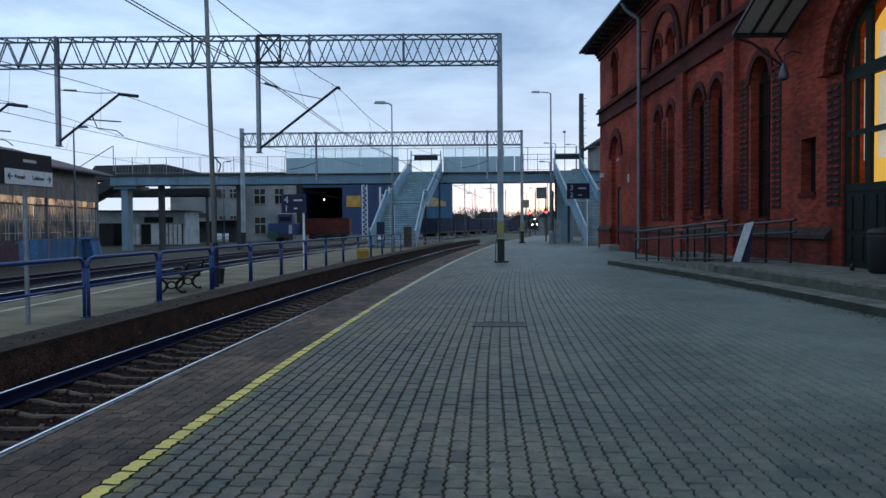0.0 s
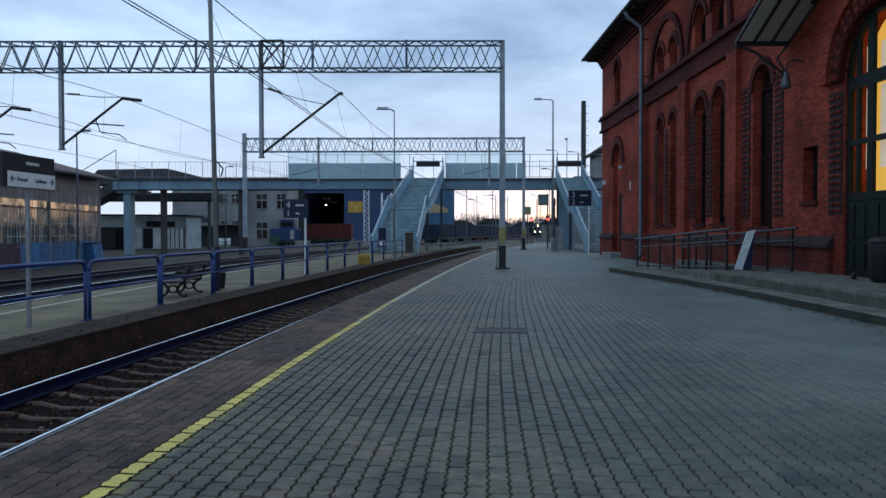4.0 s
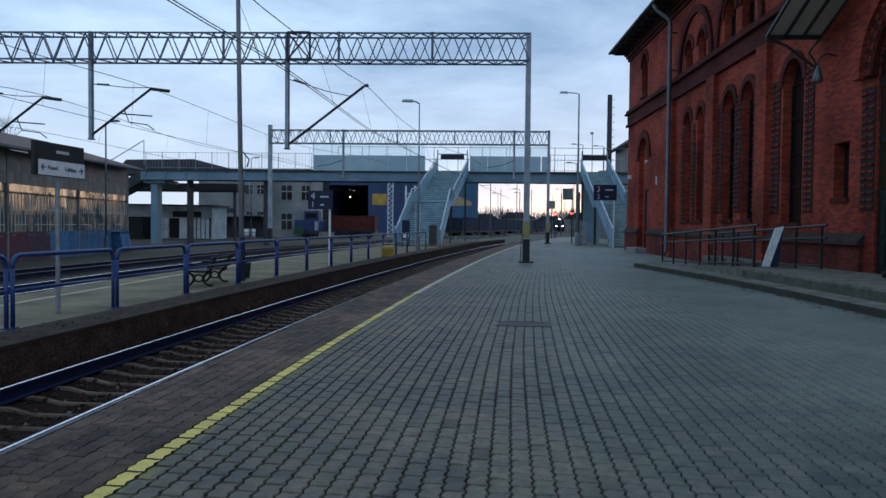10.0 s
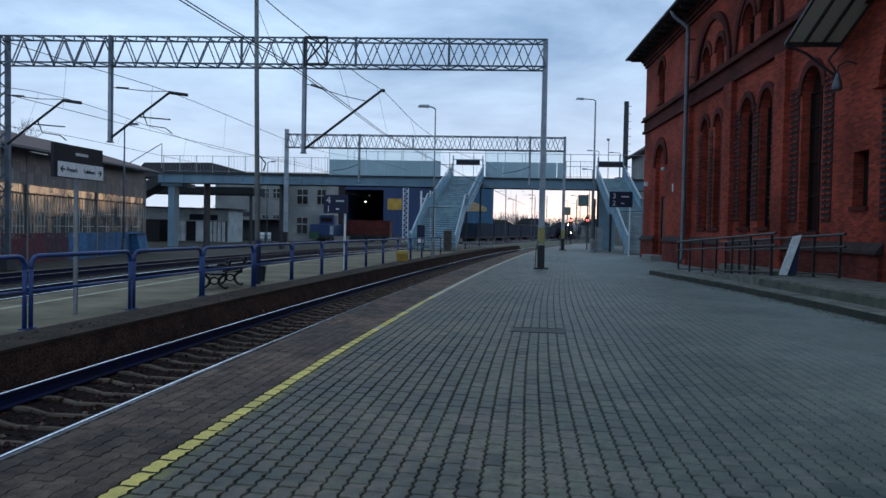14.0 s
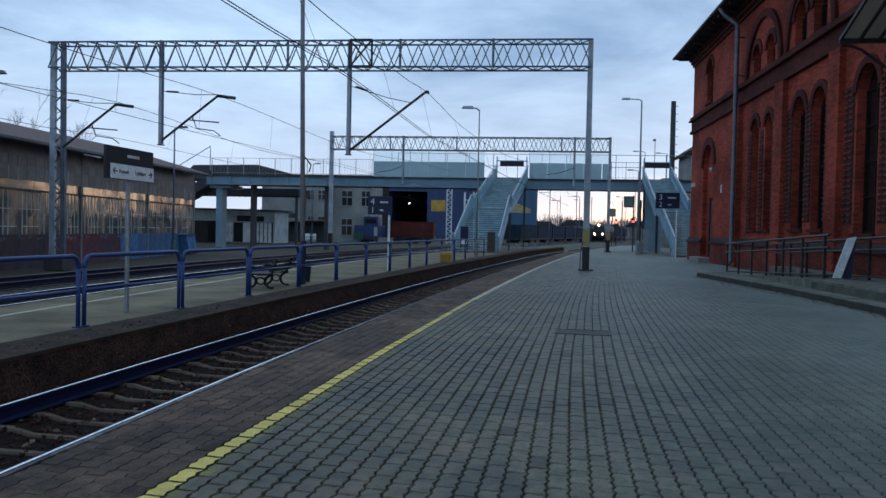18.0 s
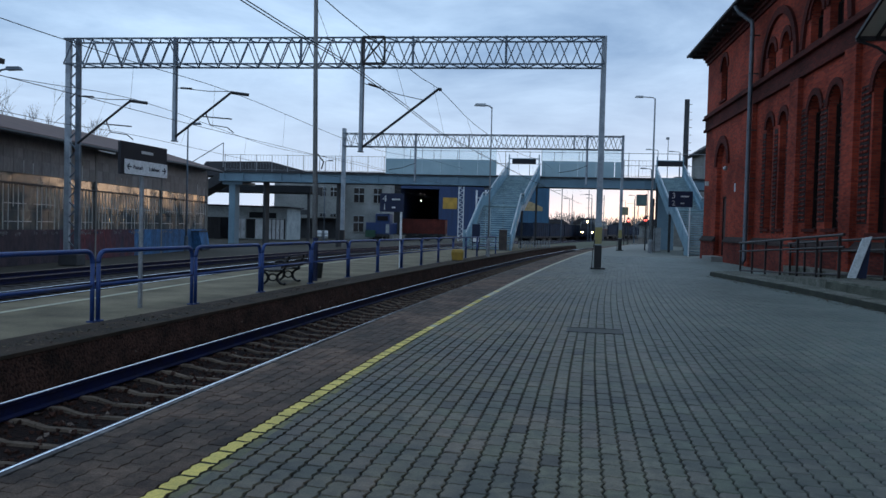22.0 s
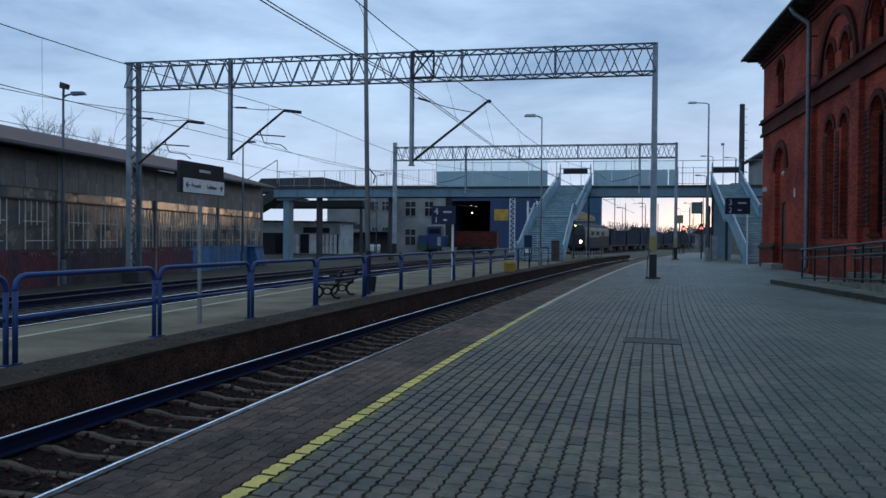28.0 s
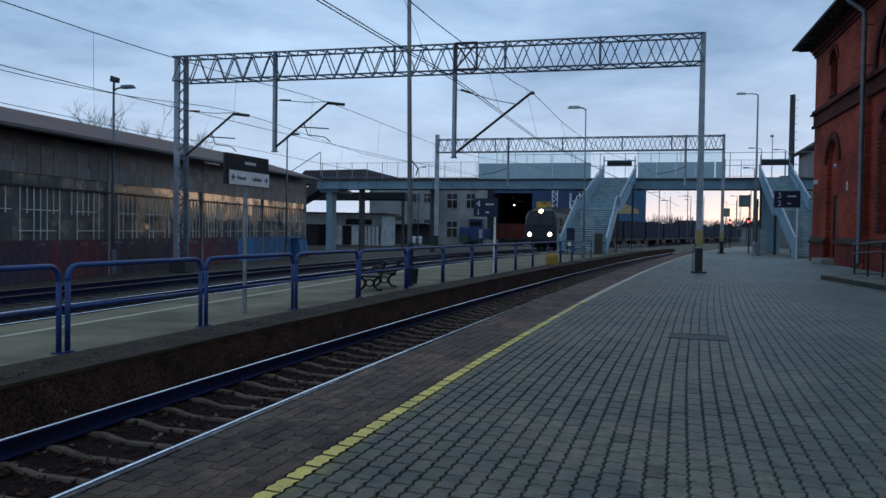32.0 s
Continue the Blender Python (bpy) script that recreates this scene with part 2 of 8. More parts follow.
# ---- materials ----
def material(name, colour, rough=0.7, metal=0.0, second=None, scale=2.0, fine=30.0, bump=0.15, amount=0.5, speckle=0.25,
             spread=0.0, glow=0.0, glow_colour=None, stretch=(1, 1, 1), depth=0.01, coat=0.0, alpha=None):
    """A worn surface: broad stains between two colours, a fine grain, relief, and a spread from piece to piece."""
    m = bpy.data.materials.new(name)
    m.use_nodes = True
    nt = m.node_tree
    bsdf = nt.nodes["Principled BSDF"]
    tc = nt.nodes.new("ShaderNodeTexCoord")
    mp = nt.nodes.new("ShaderNodeMapping")
    mp.inputs["Scale"].default_value = stretch
    nt.links.new(tc.outputs["Object"], mp.inputs[0])
    if spread:
        info = nt.nodes.new("ShaderNodeObjectInfo")
        shift = nt.nodes.new("ShaderNodeVectorMath")
        shift.operation = "MULTIPLY_ADD"
        nt.links.new(info.outputs["Random"], shift.inputs[0])
        shift.inputs[1].default_value = (31, 17, 53)
        nt.links.new(mp.outputs[0], shift.inputs[2])
        vec = shift.outputs[0]
    else:
        vec = mp.outputs[0]
    n1 = nt.nodes.new("ShaderNodeTexNoise")
    n1.inputs["Scale"].default_value, n1.inputs["Detail"].default_value, n1.inputs["Roughness"].default_value = scale, 5, 0.6
    n2 = nt.nodes.new("ShaderNodeTexNoise")
    n2.inputs["Scale"].default_value, n2.inputs["Detail"].default_value = fine, 3
    for n in (n1, n2):
        nt.links.new(vec, n.inputs["Vector"])
    ramp = nt.nodes.new("ShaderNodeValToRGB")
    other = second or tuple(c * 0.6 for c in colour)
    ramp.color_ramp.elements[0].position, ramp.color_ramp.elements[0].color = 0.5 - 0.25 * amount, (*other, 1)
    ramp.color_ramp.elements[1].position, ramp.color_ramp.elements[1].color = 0.5 + 0.2, (*colour, 1)
    nt.links.new(n1.outputs[0], ramp.inputs[0])
    grain = nt.nodes.new("ShaderNodeMix")
    grain.data_type, grain.blend_type = "RGBA", "MULTIPLY"
    grain.inputs[0].default_value = speckle
    nt.links.new(ramp.outputs[0], grain.inputs[6])
    sharp = nt.nodes.new("ShaderNodeValToRGB")
    sharp.color_ramp.elements[0].position, sharp.color_ramp.elements[1].position = 0.35, 0.62
    nt.links.new(n2.outputs[0], sharp.inputs[0])
    nt.links.new(sharp.outputs[0], grain.inputs[7])
    out = grain.outputs[2]
    if spread:
        hsv = nt.nodes.new("ShaderNodeHueSaturation")
        rng = nt.nodes.new("ShaderNodeMapRange")
        rng.inputs["To Min"].default_value, rng.inputs["To Max"].default_value = 1 - spread, 1 + spread
        nt.links.new(info.outputs["Random"], rng.inputs[0])
        nt.links.new(rng.outputs[0], hsv.inputs["Value"])
        nt.links.new(out, hsv.inputs["Color"])
        out = hsv.outputs[0]
    nt.links.new(out, bsdf.inputs["Base Color"])
    rr = nt.nodes.new("ShaderNodeMapRange")
    rr.inputs["To Min"].default_value, rr.inputs["To Max"].default_value = max(0.02, rough - 0.12), min(1, rough + 0.12)
    nt.links.new(n1.outputs[0], rr.inputs[0])
    nt.links.new(rr.outputs[0], bsdf.inputs["Roughness"])
    bsdf.inputs["Metallic"].default_value = metal
    bsdf.inputs["Coat Weight"].default_value = coat
    if bump:
        bp = nt.nodes.new("ShaderNodeBump")
        bp.inputs["Strength"].default_value, bp.inputs["Distance"].default_value = bump, depth
        nt.links.new(n2.outputs[0], bp.inputs["Height"])
        nt.links.new(bp.outputs[0], bsdf.inputs["Normal"])
    if glow:
        bsdf.inputs["Emission Color"].default_value = (*(glow_colour or colour), 1)
        bsdf.inputs["Emission Strength"].default_value = glow
    return m


def glass_material(name, colour, rough=0.04):
    m = bpy.data.materials.new(name)
    m.use_nodes = True
    nt = m.node_tree
    b = nt.nodes["Principled BSDF"]
    b.inputs["Base Color"].default_value = (*colour, 1)
    b.inputs["Roughness"].default_value = rough
    b.inputs["Specular IOR Level"].default_value = 0.8
    n = nt.nodes.new("ShaderNodeTexNoise")
    n.inputs["Scale"].default_value = 1.3
    tc = nt.nodes.new("ShaderNodeTexCoord")
    nt.links.new(tc.outputs["Object"], n.inputs["Vector"])
    bp = nt.nodes.new("ShaderNodeBump")
    bp.inputs["Strength"].default_value, bp.inputs["Distance"].default_value = 0.12, 0.02
    nt.links.new(n.outputs[0], bp.inputs["Height"])
    nt.links.new(bp.outputs[0], b.inputs["Normal"])
    return m


def brick_material(name, a, b, mortar, width=0.26, height=0.077):
    m = bpy.data.materials.new(name)
    m.use_nodes = True
    nt = m.node_tree
    bsdf = nt.nodes["Principled BSDF"]
    tc = nt.nodes.new("ShaderNodeTexCoord")
    sp = nt.nodes.new("ShaderNodeSeparateXYZ")
    nt.links.new(tc.outputs["Object"], sp.inputs[0])
    ad = nt.nodes.new("ShaderNodeMath")
    nt.links.new(sp.outputs[0], ad.inputs[0])
    nt.links.new(sp.outputs[1], ad.inputs[1])
    cb = nt.nodes.new("ShaderNodeCombineXYZ")
    nt.links.new(ad.outputs[0], cb.inputs[0])
    nt.links.new(sp.outputs[2], cb.inputs[1])
    br = nt.nodes.new("ShaderNodeTexBrick")
    br.inputs["Scale"].default_value = 1.0
    br.inputs["Brick Width"].default_value, br.inputs["Row Height"].default_value = width, height
    br.inputs["Mortar Size"].default_value, br.inputs["Bias"].default_value = 0.007, 0.0
    br.inputs["Color1"].default_value, br.inputs["Color2"].default_value, br.inputs["Mortar"].default_value = (*a, 1), (*b, 1), (*mortar, 1)
    nt.links.new(cb.outputs[0], br.inputs["Vector"])
    n = nt.nodes.new("ShaderNodeTexNoise")
    n.inputs["Scale"].default_value, n.inputs["Detail"].default_value = 0.45, 6
    nt.links.new(tc.outputs["Object"], n.inputs["Vector"])
    ramp = nt.nodes.new("ShaderNodeValToRGB")
    ramp.color_ramp.elements[0].position, ramp.color_ramp.elements[0].color = 0.34, (0.36, 0.34, 0.35, 1)
    ramp.color_ramp.elements[1].position, ramp.color_ramp.elements[1].color = 0.62, (1, 1, 1, 1)
    nt.links.new(n.outputs[0], ramp.inputs[0])
    mx = nt.nodes.new("ShaderNodeMix")
    mx.data_type, mx.blend_type = "RGBA", "MULTIPLY"
    mx.inputs[0].default_value = 0.8
    nt.links.new(br.outputs["Color"], mx.inputs[6])
    nt.links.new(ramp.outputs[0], mx.inputs[7])
    nt.links.new(mx.outputs[2], bsdf.inputs["Base Color"])
    bsdf.inputs["Roughness"].default_value = 0.85
    bp = nt.nodes.new("ShaderNodeBump")
    bp.invert = True
    bp.inputs["Strength"].default_value, bp.inputs["Distance"].default_value = 0.5, 0.01
    nt.links.new(br.outputs["Fac"], bp.inputs["Height"])
    nt.links.new(bp.outputs[0], bsdf.inputs["Normal"])
    return m


BRICK = brick_material("red_brick", (0.46, 0.068, 0.035), (0.215, 0.034, 0.022), (0.17, 0.08, 0.06))
BRICK_DARK = brick_material("dark_moulded_brick", (0.125, 0.023, 0.017), (0.07, 0.015, 0.012), (0.045, 0.022, 0.02))
BRICK_JAMB = brick_material("moulded_brick_teeth", (0.30, 0.046, 0.028), (0.13, 0.026, 0.019), (0.08, 0.035, 0.028))
PLINTH_BRICK = brick_material("sooty_plinth_brick", (0.27, 0.05, 0.034), (0.13, 0.028, 0.022), (0.11, 0.055, 0.045))
# near-black brick: the shade between the jamb teeth, put into the colour
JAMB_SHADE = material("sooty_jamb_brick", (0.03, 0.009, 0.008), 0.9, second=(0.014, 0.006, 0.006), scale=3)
PLINTH = material("plinth_coping", (0.075, 0.05, 0.045), 0.85, second=(0.035, 0.025, 0.023), scale=3)


def paver_material(name, tones, rough=0.52, side_tints=False):
    """Paving blocks: a tone for each block, broad stains that run across them, small dark blots and grit."""
    m = bpy.data.materials.new(name)
    m.use_nodes = True
    nt = m.node_tree
    bsdf = nt.nodes["Principled BSDF"]
    info, geo = nt.nodes.new("ShaderNodeObjectInfo"), nt.nodes.new("ShaderNodeNewGeometry")
    tone = nt.nodes.new("ShaderNodeValToRGB")
    tone.color_ramp.elements[0].position, tone.color_ramp.elements[0].color = 0.0, (*tones[0][1], 1)
    tone.color_ramp.elements[1].position, tone.color_ramp.elements[1].color = 1.0, (*tones[-1][1], 1)
    for p, c in tones[1:-1]:
        tone.color_ramp.elements.new(p).color = (*c, 1)
    nt.links.new(info.outputs["Random"], tone.inputs[0])
    out = tone.outputs[0]
    noises = []
    for scale, detail, lo, hi, dark, fac in ((0.3, 6, 0.43, 0.56, (0.52, 0.56, 0.57), 1.0), (1.7, 4, 0.37, 0.5, (0.5, 0.54, 0.57), 0.95), (9, 5, 0.34, 0.62, (0.5, 0.49, 0.48), 0.9), (70, 3, 0.34, 0.6, (0.45, 0.45, 0.45), 0.8)):
        n = nt.nodes.new("ShaderNodeTexNoise")
        n.inputs["Scale"].default_value, n.inputs["Detail"].default_value, n.inputs["Roughness"].default_value = scale, detail, 0.6
        nt.links.new(geo.outputs["Position"], n.inputs["Vector"])
        r = nt.nodes.new("ShaderNodeValToRGB")
        r.color_ramp.elements[0].position, r.color_ramp.elements[0].color = lo, (*dark, 1)
        r.color_ramp.elements[1].position = hi
        nt.links.new(n.outputs[0], r.inputs[0])
        mx = nt.nodes.new("ShaderNodeMix")
        mx.data_type, mx.blend_type = "RGBA", "MULTIPLY"
        mx.inputs[0].default_value = fac
        nt.links.new(out, mx.inputs[6])
        nt.links.new(r.outputs[0], mx.inputs[7])
        out = mx.outputs[2]
        noises.append(n)
    if side_tints:
        # paler and greener towards the long step, broken up by the broad noise
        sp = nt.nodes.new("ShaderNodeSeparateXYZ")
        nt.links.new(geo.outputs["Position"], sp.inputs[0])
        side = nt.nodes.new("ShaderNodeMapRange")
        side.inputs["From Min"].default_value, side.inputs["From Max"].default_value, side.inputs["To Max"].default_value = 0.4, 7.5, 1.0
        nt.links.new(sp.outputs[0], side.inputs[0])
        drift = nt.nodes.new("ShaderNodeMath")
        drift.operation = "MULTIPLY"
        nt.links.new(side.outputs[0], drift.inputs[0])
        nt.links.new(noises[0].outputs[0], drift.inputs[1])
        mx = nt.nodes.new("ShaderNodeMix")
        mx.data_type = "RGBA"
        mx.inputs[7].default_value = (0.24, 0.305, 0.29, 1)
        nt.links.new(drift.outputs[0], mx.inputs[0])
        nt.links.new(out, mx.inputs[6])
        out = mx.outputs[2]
        # browner towards the rails, strongest at the platform edge
        side = nt.nodes.new("ShaderNodeMapRange")
        side.inputs["From Min"].default_value, side.inputs["From Max"].default_value, side.inputs["To Max"].default_value = 1.6, -2.6, 2.0
        nt.links.new(sp.outputs[0], side.inputs[0])
        drift = nt.nodes.new("ShaderNodeMath")
        drift.operation = "MULTIPLY"
        nt.links.new(side.outputs[0], drift.inputs[0])
        nt.links.new(noises[1].outputs[0], drift.inputs[1])
        mx = nt.nodes.new("ShaderNodeMix")
        mx.data_type, mx.blend_type = "RGBA", "MULTIPLY"
        mx.inputs[7].default_value = (1.0, 0.78, 0.62, 1)
        nt.links.new(drift.outputs[0], mx.inputs[0])
        nt.links.new(out, mx.inputs[6])
        out = mx.outputs[2]
    nt.links.new(out, bsdf.inputs["Base Color"])
    rr = nt.nodes.new("ShaderNodeMapRange")
    rr.inputs["To Min"].default_value, rr.inputs["To Max"].default_value = rough - 0.14, rough + 0.2
    nt.links.new(noises[0].outputs[0], rr.inputs[0])
    nt.links.new(rr.outputs[0], bsdf.inputs["Roughness"])
    bp = nt.nodes.new("ShaderNodeBump")
    bp.inputs["Strength"].default_value, bp.inputs["Distance"].default_value = 0.35, 0.004
    nt.links.new(noises[3].outputs[0], bp.inputs["Height"])
    nt.links.new(bp.outputs[0], bsdf.inputs["Normal"])
    return m


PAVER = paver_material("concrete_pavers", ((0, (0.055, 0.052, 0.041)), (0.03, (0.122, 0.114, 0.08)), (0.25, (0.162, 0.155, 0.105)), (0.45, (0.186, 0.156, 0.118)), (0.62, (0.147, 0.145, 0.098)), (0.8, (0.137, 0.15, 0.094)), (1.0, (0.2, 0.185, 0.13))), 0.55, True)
PAVER_BED = material("paving_joint_sand", (0.045, 0.043, 0.036), 0.97, second=(0.022, 0.021, 0.018), scale=2.2, fine=120, bump=0.4, amount=0.9)
PAVE_FAR = material("far_paving", (0.15, 0.162, 0.133), 0.6, second=(0.11, 0.12, 0.098), scale=0.35, fine=14, bump=0.25, amount=0.9, depth=0.01)
RED_PAVER = paver_material("brown_edge_pavers", ((0, (0.13, 0.08, 0.058)), (0.3, (0.192, 0.121, 0.086)), (0.7, (0.21, 0.134, 0.095)), (1.0, (0.225, 0.146, 0.104))), 0.7)
YELLOW = material("yellow_line_paint", (0.80, 0.60, 0.13), 0.7, second=(0.5, 0.38, 0.08), scale=5, fine=70, bump=0.2, amount=0.9, spread=0.1)
YELLOW_PALE = material("faded_yellow_line", (0.54, 0.49, 0.33), 0.7, second=(0.37, 0.345, 0.25), scale=5, fine=70, bump=0.2, amount=0.9, spread=0.1)
YELLOW_WORN = material("worn_yellow_moss", (0.23, 0.2, 0.06), 0.85, second=(0.12, 0.115, 0.065), scale=4, fine=60, bump=0.3, spread=0.15)
CONCRETE = material("old_concrete", (0.29, 0.285, 0.265), 0.85, second=(0.16, 0.16, 0.145), scale=1.3, fine=40, bump=0.35, amount=0.9)
KERB = material("mossy_kerb_concrete", (0.075, 0.05, 0.036), 0.9, second=(0.02, 0.02, 0.015), scale=1.6, fine=50, bump=0.4, amount=1.0)
ISLAND = material("island_platform_concrete", (0.285, 0.236, 0.155), 0.85, second=(0.09, 0.074, 0.048), scale=0.7, fine=30, bump=0.25, amount=0.9)
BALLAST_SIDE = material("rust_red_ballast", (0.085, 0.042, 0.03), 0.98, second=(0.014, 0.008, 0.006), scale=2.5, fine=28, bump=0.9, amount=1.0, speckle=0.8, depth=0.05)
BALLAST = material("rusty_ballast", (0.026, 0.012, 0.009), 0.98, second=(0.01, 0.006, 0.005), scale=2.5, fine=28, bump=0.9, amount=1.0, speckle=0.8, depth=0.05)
BALLAST_GREY = material("grey_brown_ballast", (0.075, 0.062, 0.054), 0.98, second=(0.03, 0.024, 0.021), scale=2.5, fine=28, bump=0.9, amount=1.0, speckle=0.8, depth=0.05)
EARTH = material("dark_ground", (0.1, 0.088, 0.072), 0.95, second=(0.05, 0.046, 0.036), scale=0.1, fine=4, bump=0.5, amount=1.0, depth=0.05)
STONE = material("ballast_stones", (0.058, 0.026, 0.018), 0.9, second=(0.016, 0.009, 0.007), scale=5, fine=40, bump=0.3, amount=1.0, spread=0.5)
STONE_PALE = material("pale_ballast_stones", (0.20, 0.15, 0.12), 0.9, second=(0.09, 0.06, 0.045), scale=5, fine=40, bump=0.3)
SLEEPER = material("concrete_sleeper", (0.165, 0.122, 0.09), 0.85, second=(0.055, 0.038, 0.027), scale=3, fine=40, bump=0.4, amount=0.9, spread=0.15)
SLEEPER_DARK = material("oil_dark_sleeper", (0.05, 0.041, 0.035), 0.9, second=(0.025, 0.021, 0.019), scale=3, fine=40, bump=0.4, spread=0.15)
EDGE_STONE = material("worn_edge_stone", (0.27, 0.25, 0.24), 0.8, second=(0.025, 0.02, 0.018), scale=1.8, fine=9, bump=0.3, amount=0.7, speckle=0.7)
LITTER = material("dead_leaves", (0.12, 0.08, 0.045), 0.95, second=(0.04, 0.032, 0.02), scale=8, spread=0.5)
# navy base colour carries the blue sky reflected in the rail web
RAIL_SIDE = material("blue_black_rail_web", (0.008, 0.014, 0.06), 0.5, 0.0, second=(0.012, 0.013, 0.03), scale=4)
RAIL_TOP = material("polished_rail_head", (0.97, 0.98, 1.0), 0.2, 1.0, second=(0.9, 0.91, 0.93), scale=3, bump=0)
RAIL_RUST = material("rusty_rail_head", (0.30, 0.22, 0.17), 0.45, 0.6, second=(0.16, 0.09, 0.06), scale=3)
GALV = material("weathered_galvanised_steel", (0.36, 0.38, 0.40), 0.55, 0.45, second=(0.22, 0.235, 0.25), scale=2, fine=20, bump=0.1)
GALV_LEG = material("grey_leg_paint", (0.46, 0.51, 0.56), 0.6, 0.2, second=(0.28, 0.32, 0.36), scale=1.5, fine=20)
GANTRY = material("grey_gantry_paint", (0.15, 0.19, 0.24), 0.6, 0.2, second=(0.08, 0.1, 0.125), scale=1.5, fine=20)
DARK_STEEL = material("dark_steel", (0.05, 0.052, 0.056), 0.6, 0.4, second=(0.03, 0.03, 0.032), scale=3)
WIRE = material("copper_wire", (0.022, 0.024, 0.028), 0.7)
INSULATOR = material("brown_insulator", (0.045, 0.03, 0.028), 0.3, coat=0.5)
BLUE_RAIL = material("blue_railing_paint", (0.008, 0.047, 0.2), 0.5, second=(0.006, 0.03, 0.13), scale=3, fine=30, bump=0.1)
RAMP_RAIL = material("dark_brown_railing", (0.035, 0.025, 0.026), 0.5, 0.3, scale=4)
BLACK_PAINT = material("black_base_paint", (0.02, 0.02, 0.021), 0.6)
YELLOW_BAND = material("yellow_band_paint", (0.42, 0.34, 0.09), 0.7, second=(0.25, 0.24, 0.16), scale=4, amount=1.0)
SIGN_BLUE = material("navy_sign_face", (0.008, 0.017, 0.06), 0.7, second=(0.006, 0.012, 0.045), bump=0)
SIGN_DARK = material("dark_sign_face", (0.008, 0.009, 0.018), 0.6, bump=0)
SIGN_WHITE = material("white_sign_face", (0.88, 0.89, 0.9), 0.45, second=(0.78, 0.79, 0.8), scale=4, bump=0)
LETTER_DARK = material("dark_lettering", (0.03, 0.035, 0.06), 0.5, bump=0)
LETTER_WHITE = material("white_lettering", (0.80, 0.80, 0.80), 0.5, bump=0)
BRIDGE_BLUE = material("blue_grey_bridge_paint", (0.19, 0.3, 0.37), 0.6, second=(0.12, 0.195, 0.25), scale=0.4, fine=8, bump=0.1, amount=0.9, speckle=0.08)
BRIDGE_PANEL = material("pale_parapet_panel", (0.41, 0.55, 0.59), 0.5, second=(0.31, 0.45, 0.5), scale=0.3, fine=8, bump=0.03, speckle=0.06)
# shade under the bridge put into a colour; also serves other dark parts
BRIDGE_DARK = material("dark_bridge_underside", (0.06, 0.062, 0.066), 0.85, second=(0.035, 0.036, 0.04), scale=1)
STAIR_STEEL = material("stair_steel", (0.28, 0.43, 0.51), 0.55, 0.1, second=(0.18, 0.3, 0.37), scale=1, fine=10, speckle=0.12)
STAIR_STONE = material("stair_treads", (0.40, 0.53, 0.56), 0.8, second=(0.24, 0.34, 0.37), scale=1.5, fine=12)
HANDRAIL = material("bright_handrail", (0.60, 0.66, 0.70), 0.35, 0.4, bump=0)
SHED_ROOF = material("brown_roof_felt", (0.17, 0.098, 0.082), 0.9, second=(0.11, 0.068, 0.058), scale=0.5, fine=10)
SHED_WALL = material("grey_render", (0.27, 0.26, 0.24), 0.9, second=(0.15, 0.145, 0.135), scale=0.4, fine=12, amount=1.0)
SHED_FRAME = material("flaking_window_bars", (0.78, 0.77, 0.75), 0.7, second=(0.42, 0.41, 0.39), scale=1.6, amount=1.0)
SHED_GLASS = glass_material("dirty_shed_glass", (0.11, 0.125, 0.14), 0.05)
SHED_GLASS.node_tree.nodes["Principled BSDF"].inputs["IOR"].default_value = 1.6
SHED_GLASS.node_tree.nodes["Principled BSDF"].inputs["Specular IOR Level"].default_value = 0.8
SHED_GLASS.node_tree.nodes["Principled BSDF"].inputs["Specular Tint"].default_value = (1.0, 0.92, 0.74, 1)
gt = SHED_GLASS.node_tree
dirt, wash, film_ = gt.nodes.new("ShaderNodeTexNoise"), gt.nodes.new("ShaderNodeMapRange"), gt.nodes.new("ShaderNodeValToRGB")
dirt.inputs["Scale"].default_value, dirt.inputs["Detail"].default_value, dirt.inputs["Roughness"].default_value = 0.9, 6, 0.65
gt.links.new(next(n for n in gt.nodes if n.type == "TEX_COORD").outputs["Object"], dirt.inputs["Vector"])
wash.inputs["From Min"].default_value, wash.inputs["From Max"].default_value = 0.44, 0.62
wash.inputs["To Min"].default_value, wash.inputs["To Max"].default_value = 0.04, 0.3
gt.links.new(dirt.outputs[0], wash.inputs[0])
gt.links.new(wash.outputs[0], gt.nodes["Principled BSDF"].inputs["Roughness"])
film_.color_ramp.elements[0].position, film_.color_ramp.elements[0].color = 0.4, (0.07, 0.08, 0.085, 1)
film_.color_ramp.elements[1].position, film_.color_ramp.elements[1].color = 0.65, (0.13, 0.125, 0.112, 1)
gt.links.new(dirt.outputs[0], film_.inputs[0])
gt.links.new(film_.outputs[0], gt.nodes["Principled BSDF"].inputs["Base Color"])
for node_ in SHED_GLASS.node_tree.nodes:
    if node_.type == "BUMP":
        node_.inputs["Strength"].default_value = 0.05
SHED_GLASS_LOW = SHED_GLASS.copy()
SHED_GLASS_LOW.name = "dirtier_lower_shed_glass"
SHED_GLASS_LOW.node_tree.nodes["Principled BSDF"].inputs["Specular IOR Level"].default_value = 0.36
SHED_GLASS_HIGH = material("dusty_upper_glass", (0.215, 0.205, 0.205), 0.5, second=(0.075, 0.07, 0.072), scale=0.55, fine=9, bump=0.05, amount=1.0, speckle=0.3, stretch=(1, 1, 0.35), spread=0.22)
SHED_GLASS_HIGH.node_tree.nodes["Principled BSDF"].inputs["Specular IOR Level"].default_value = 0.35
SCREEN_GLASS = glass_material("clear_bridge_screen", (0.88, 0.95, 0.96), 0.15)
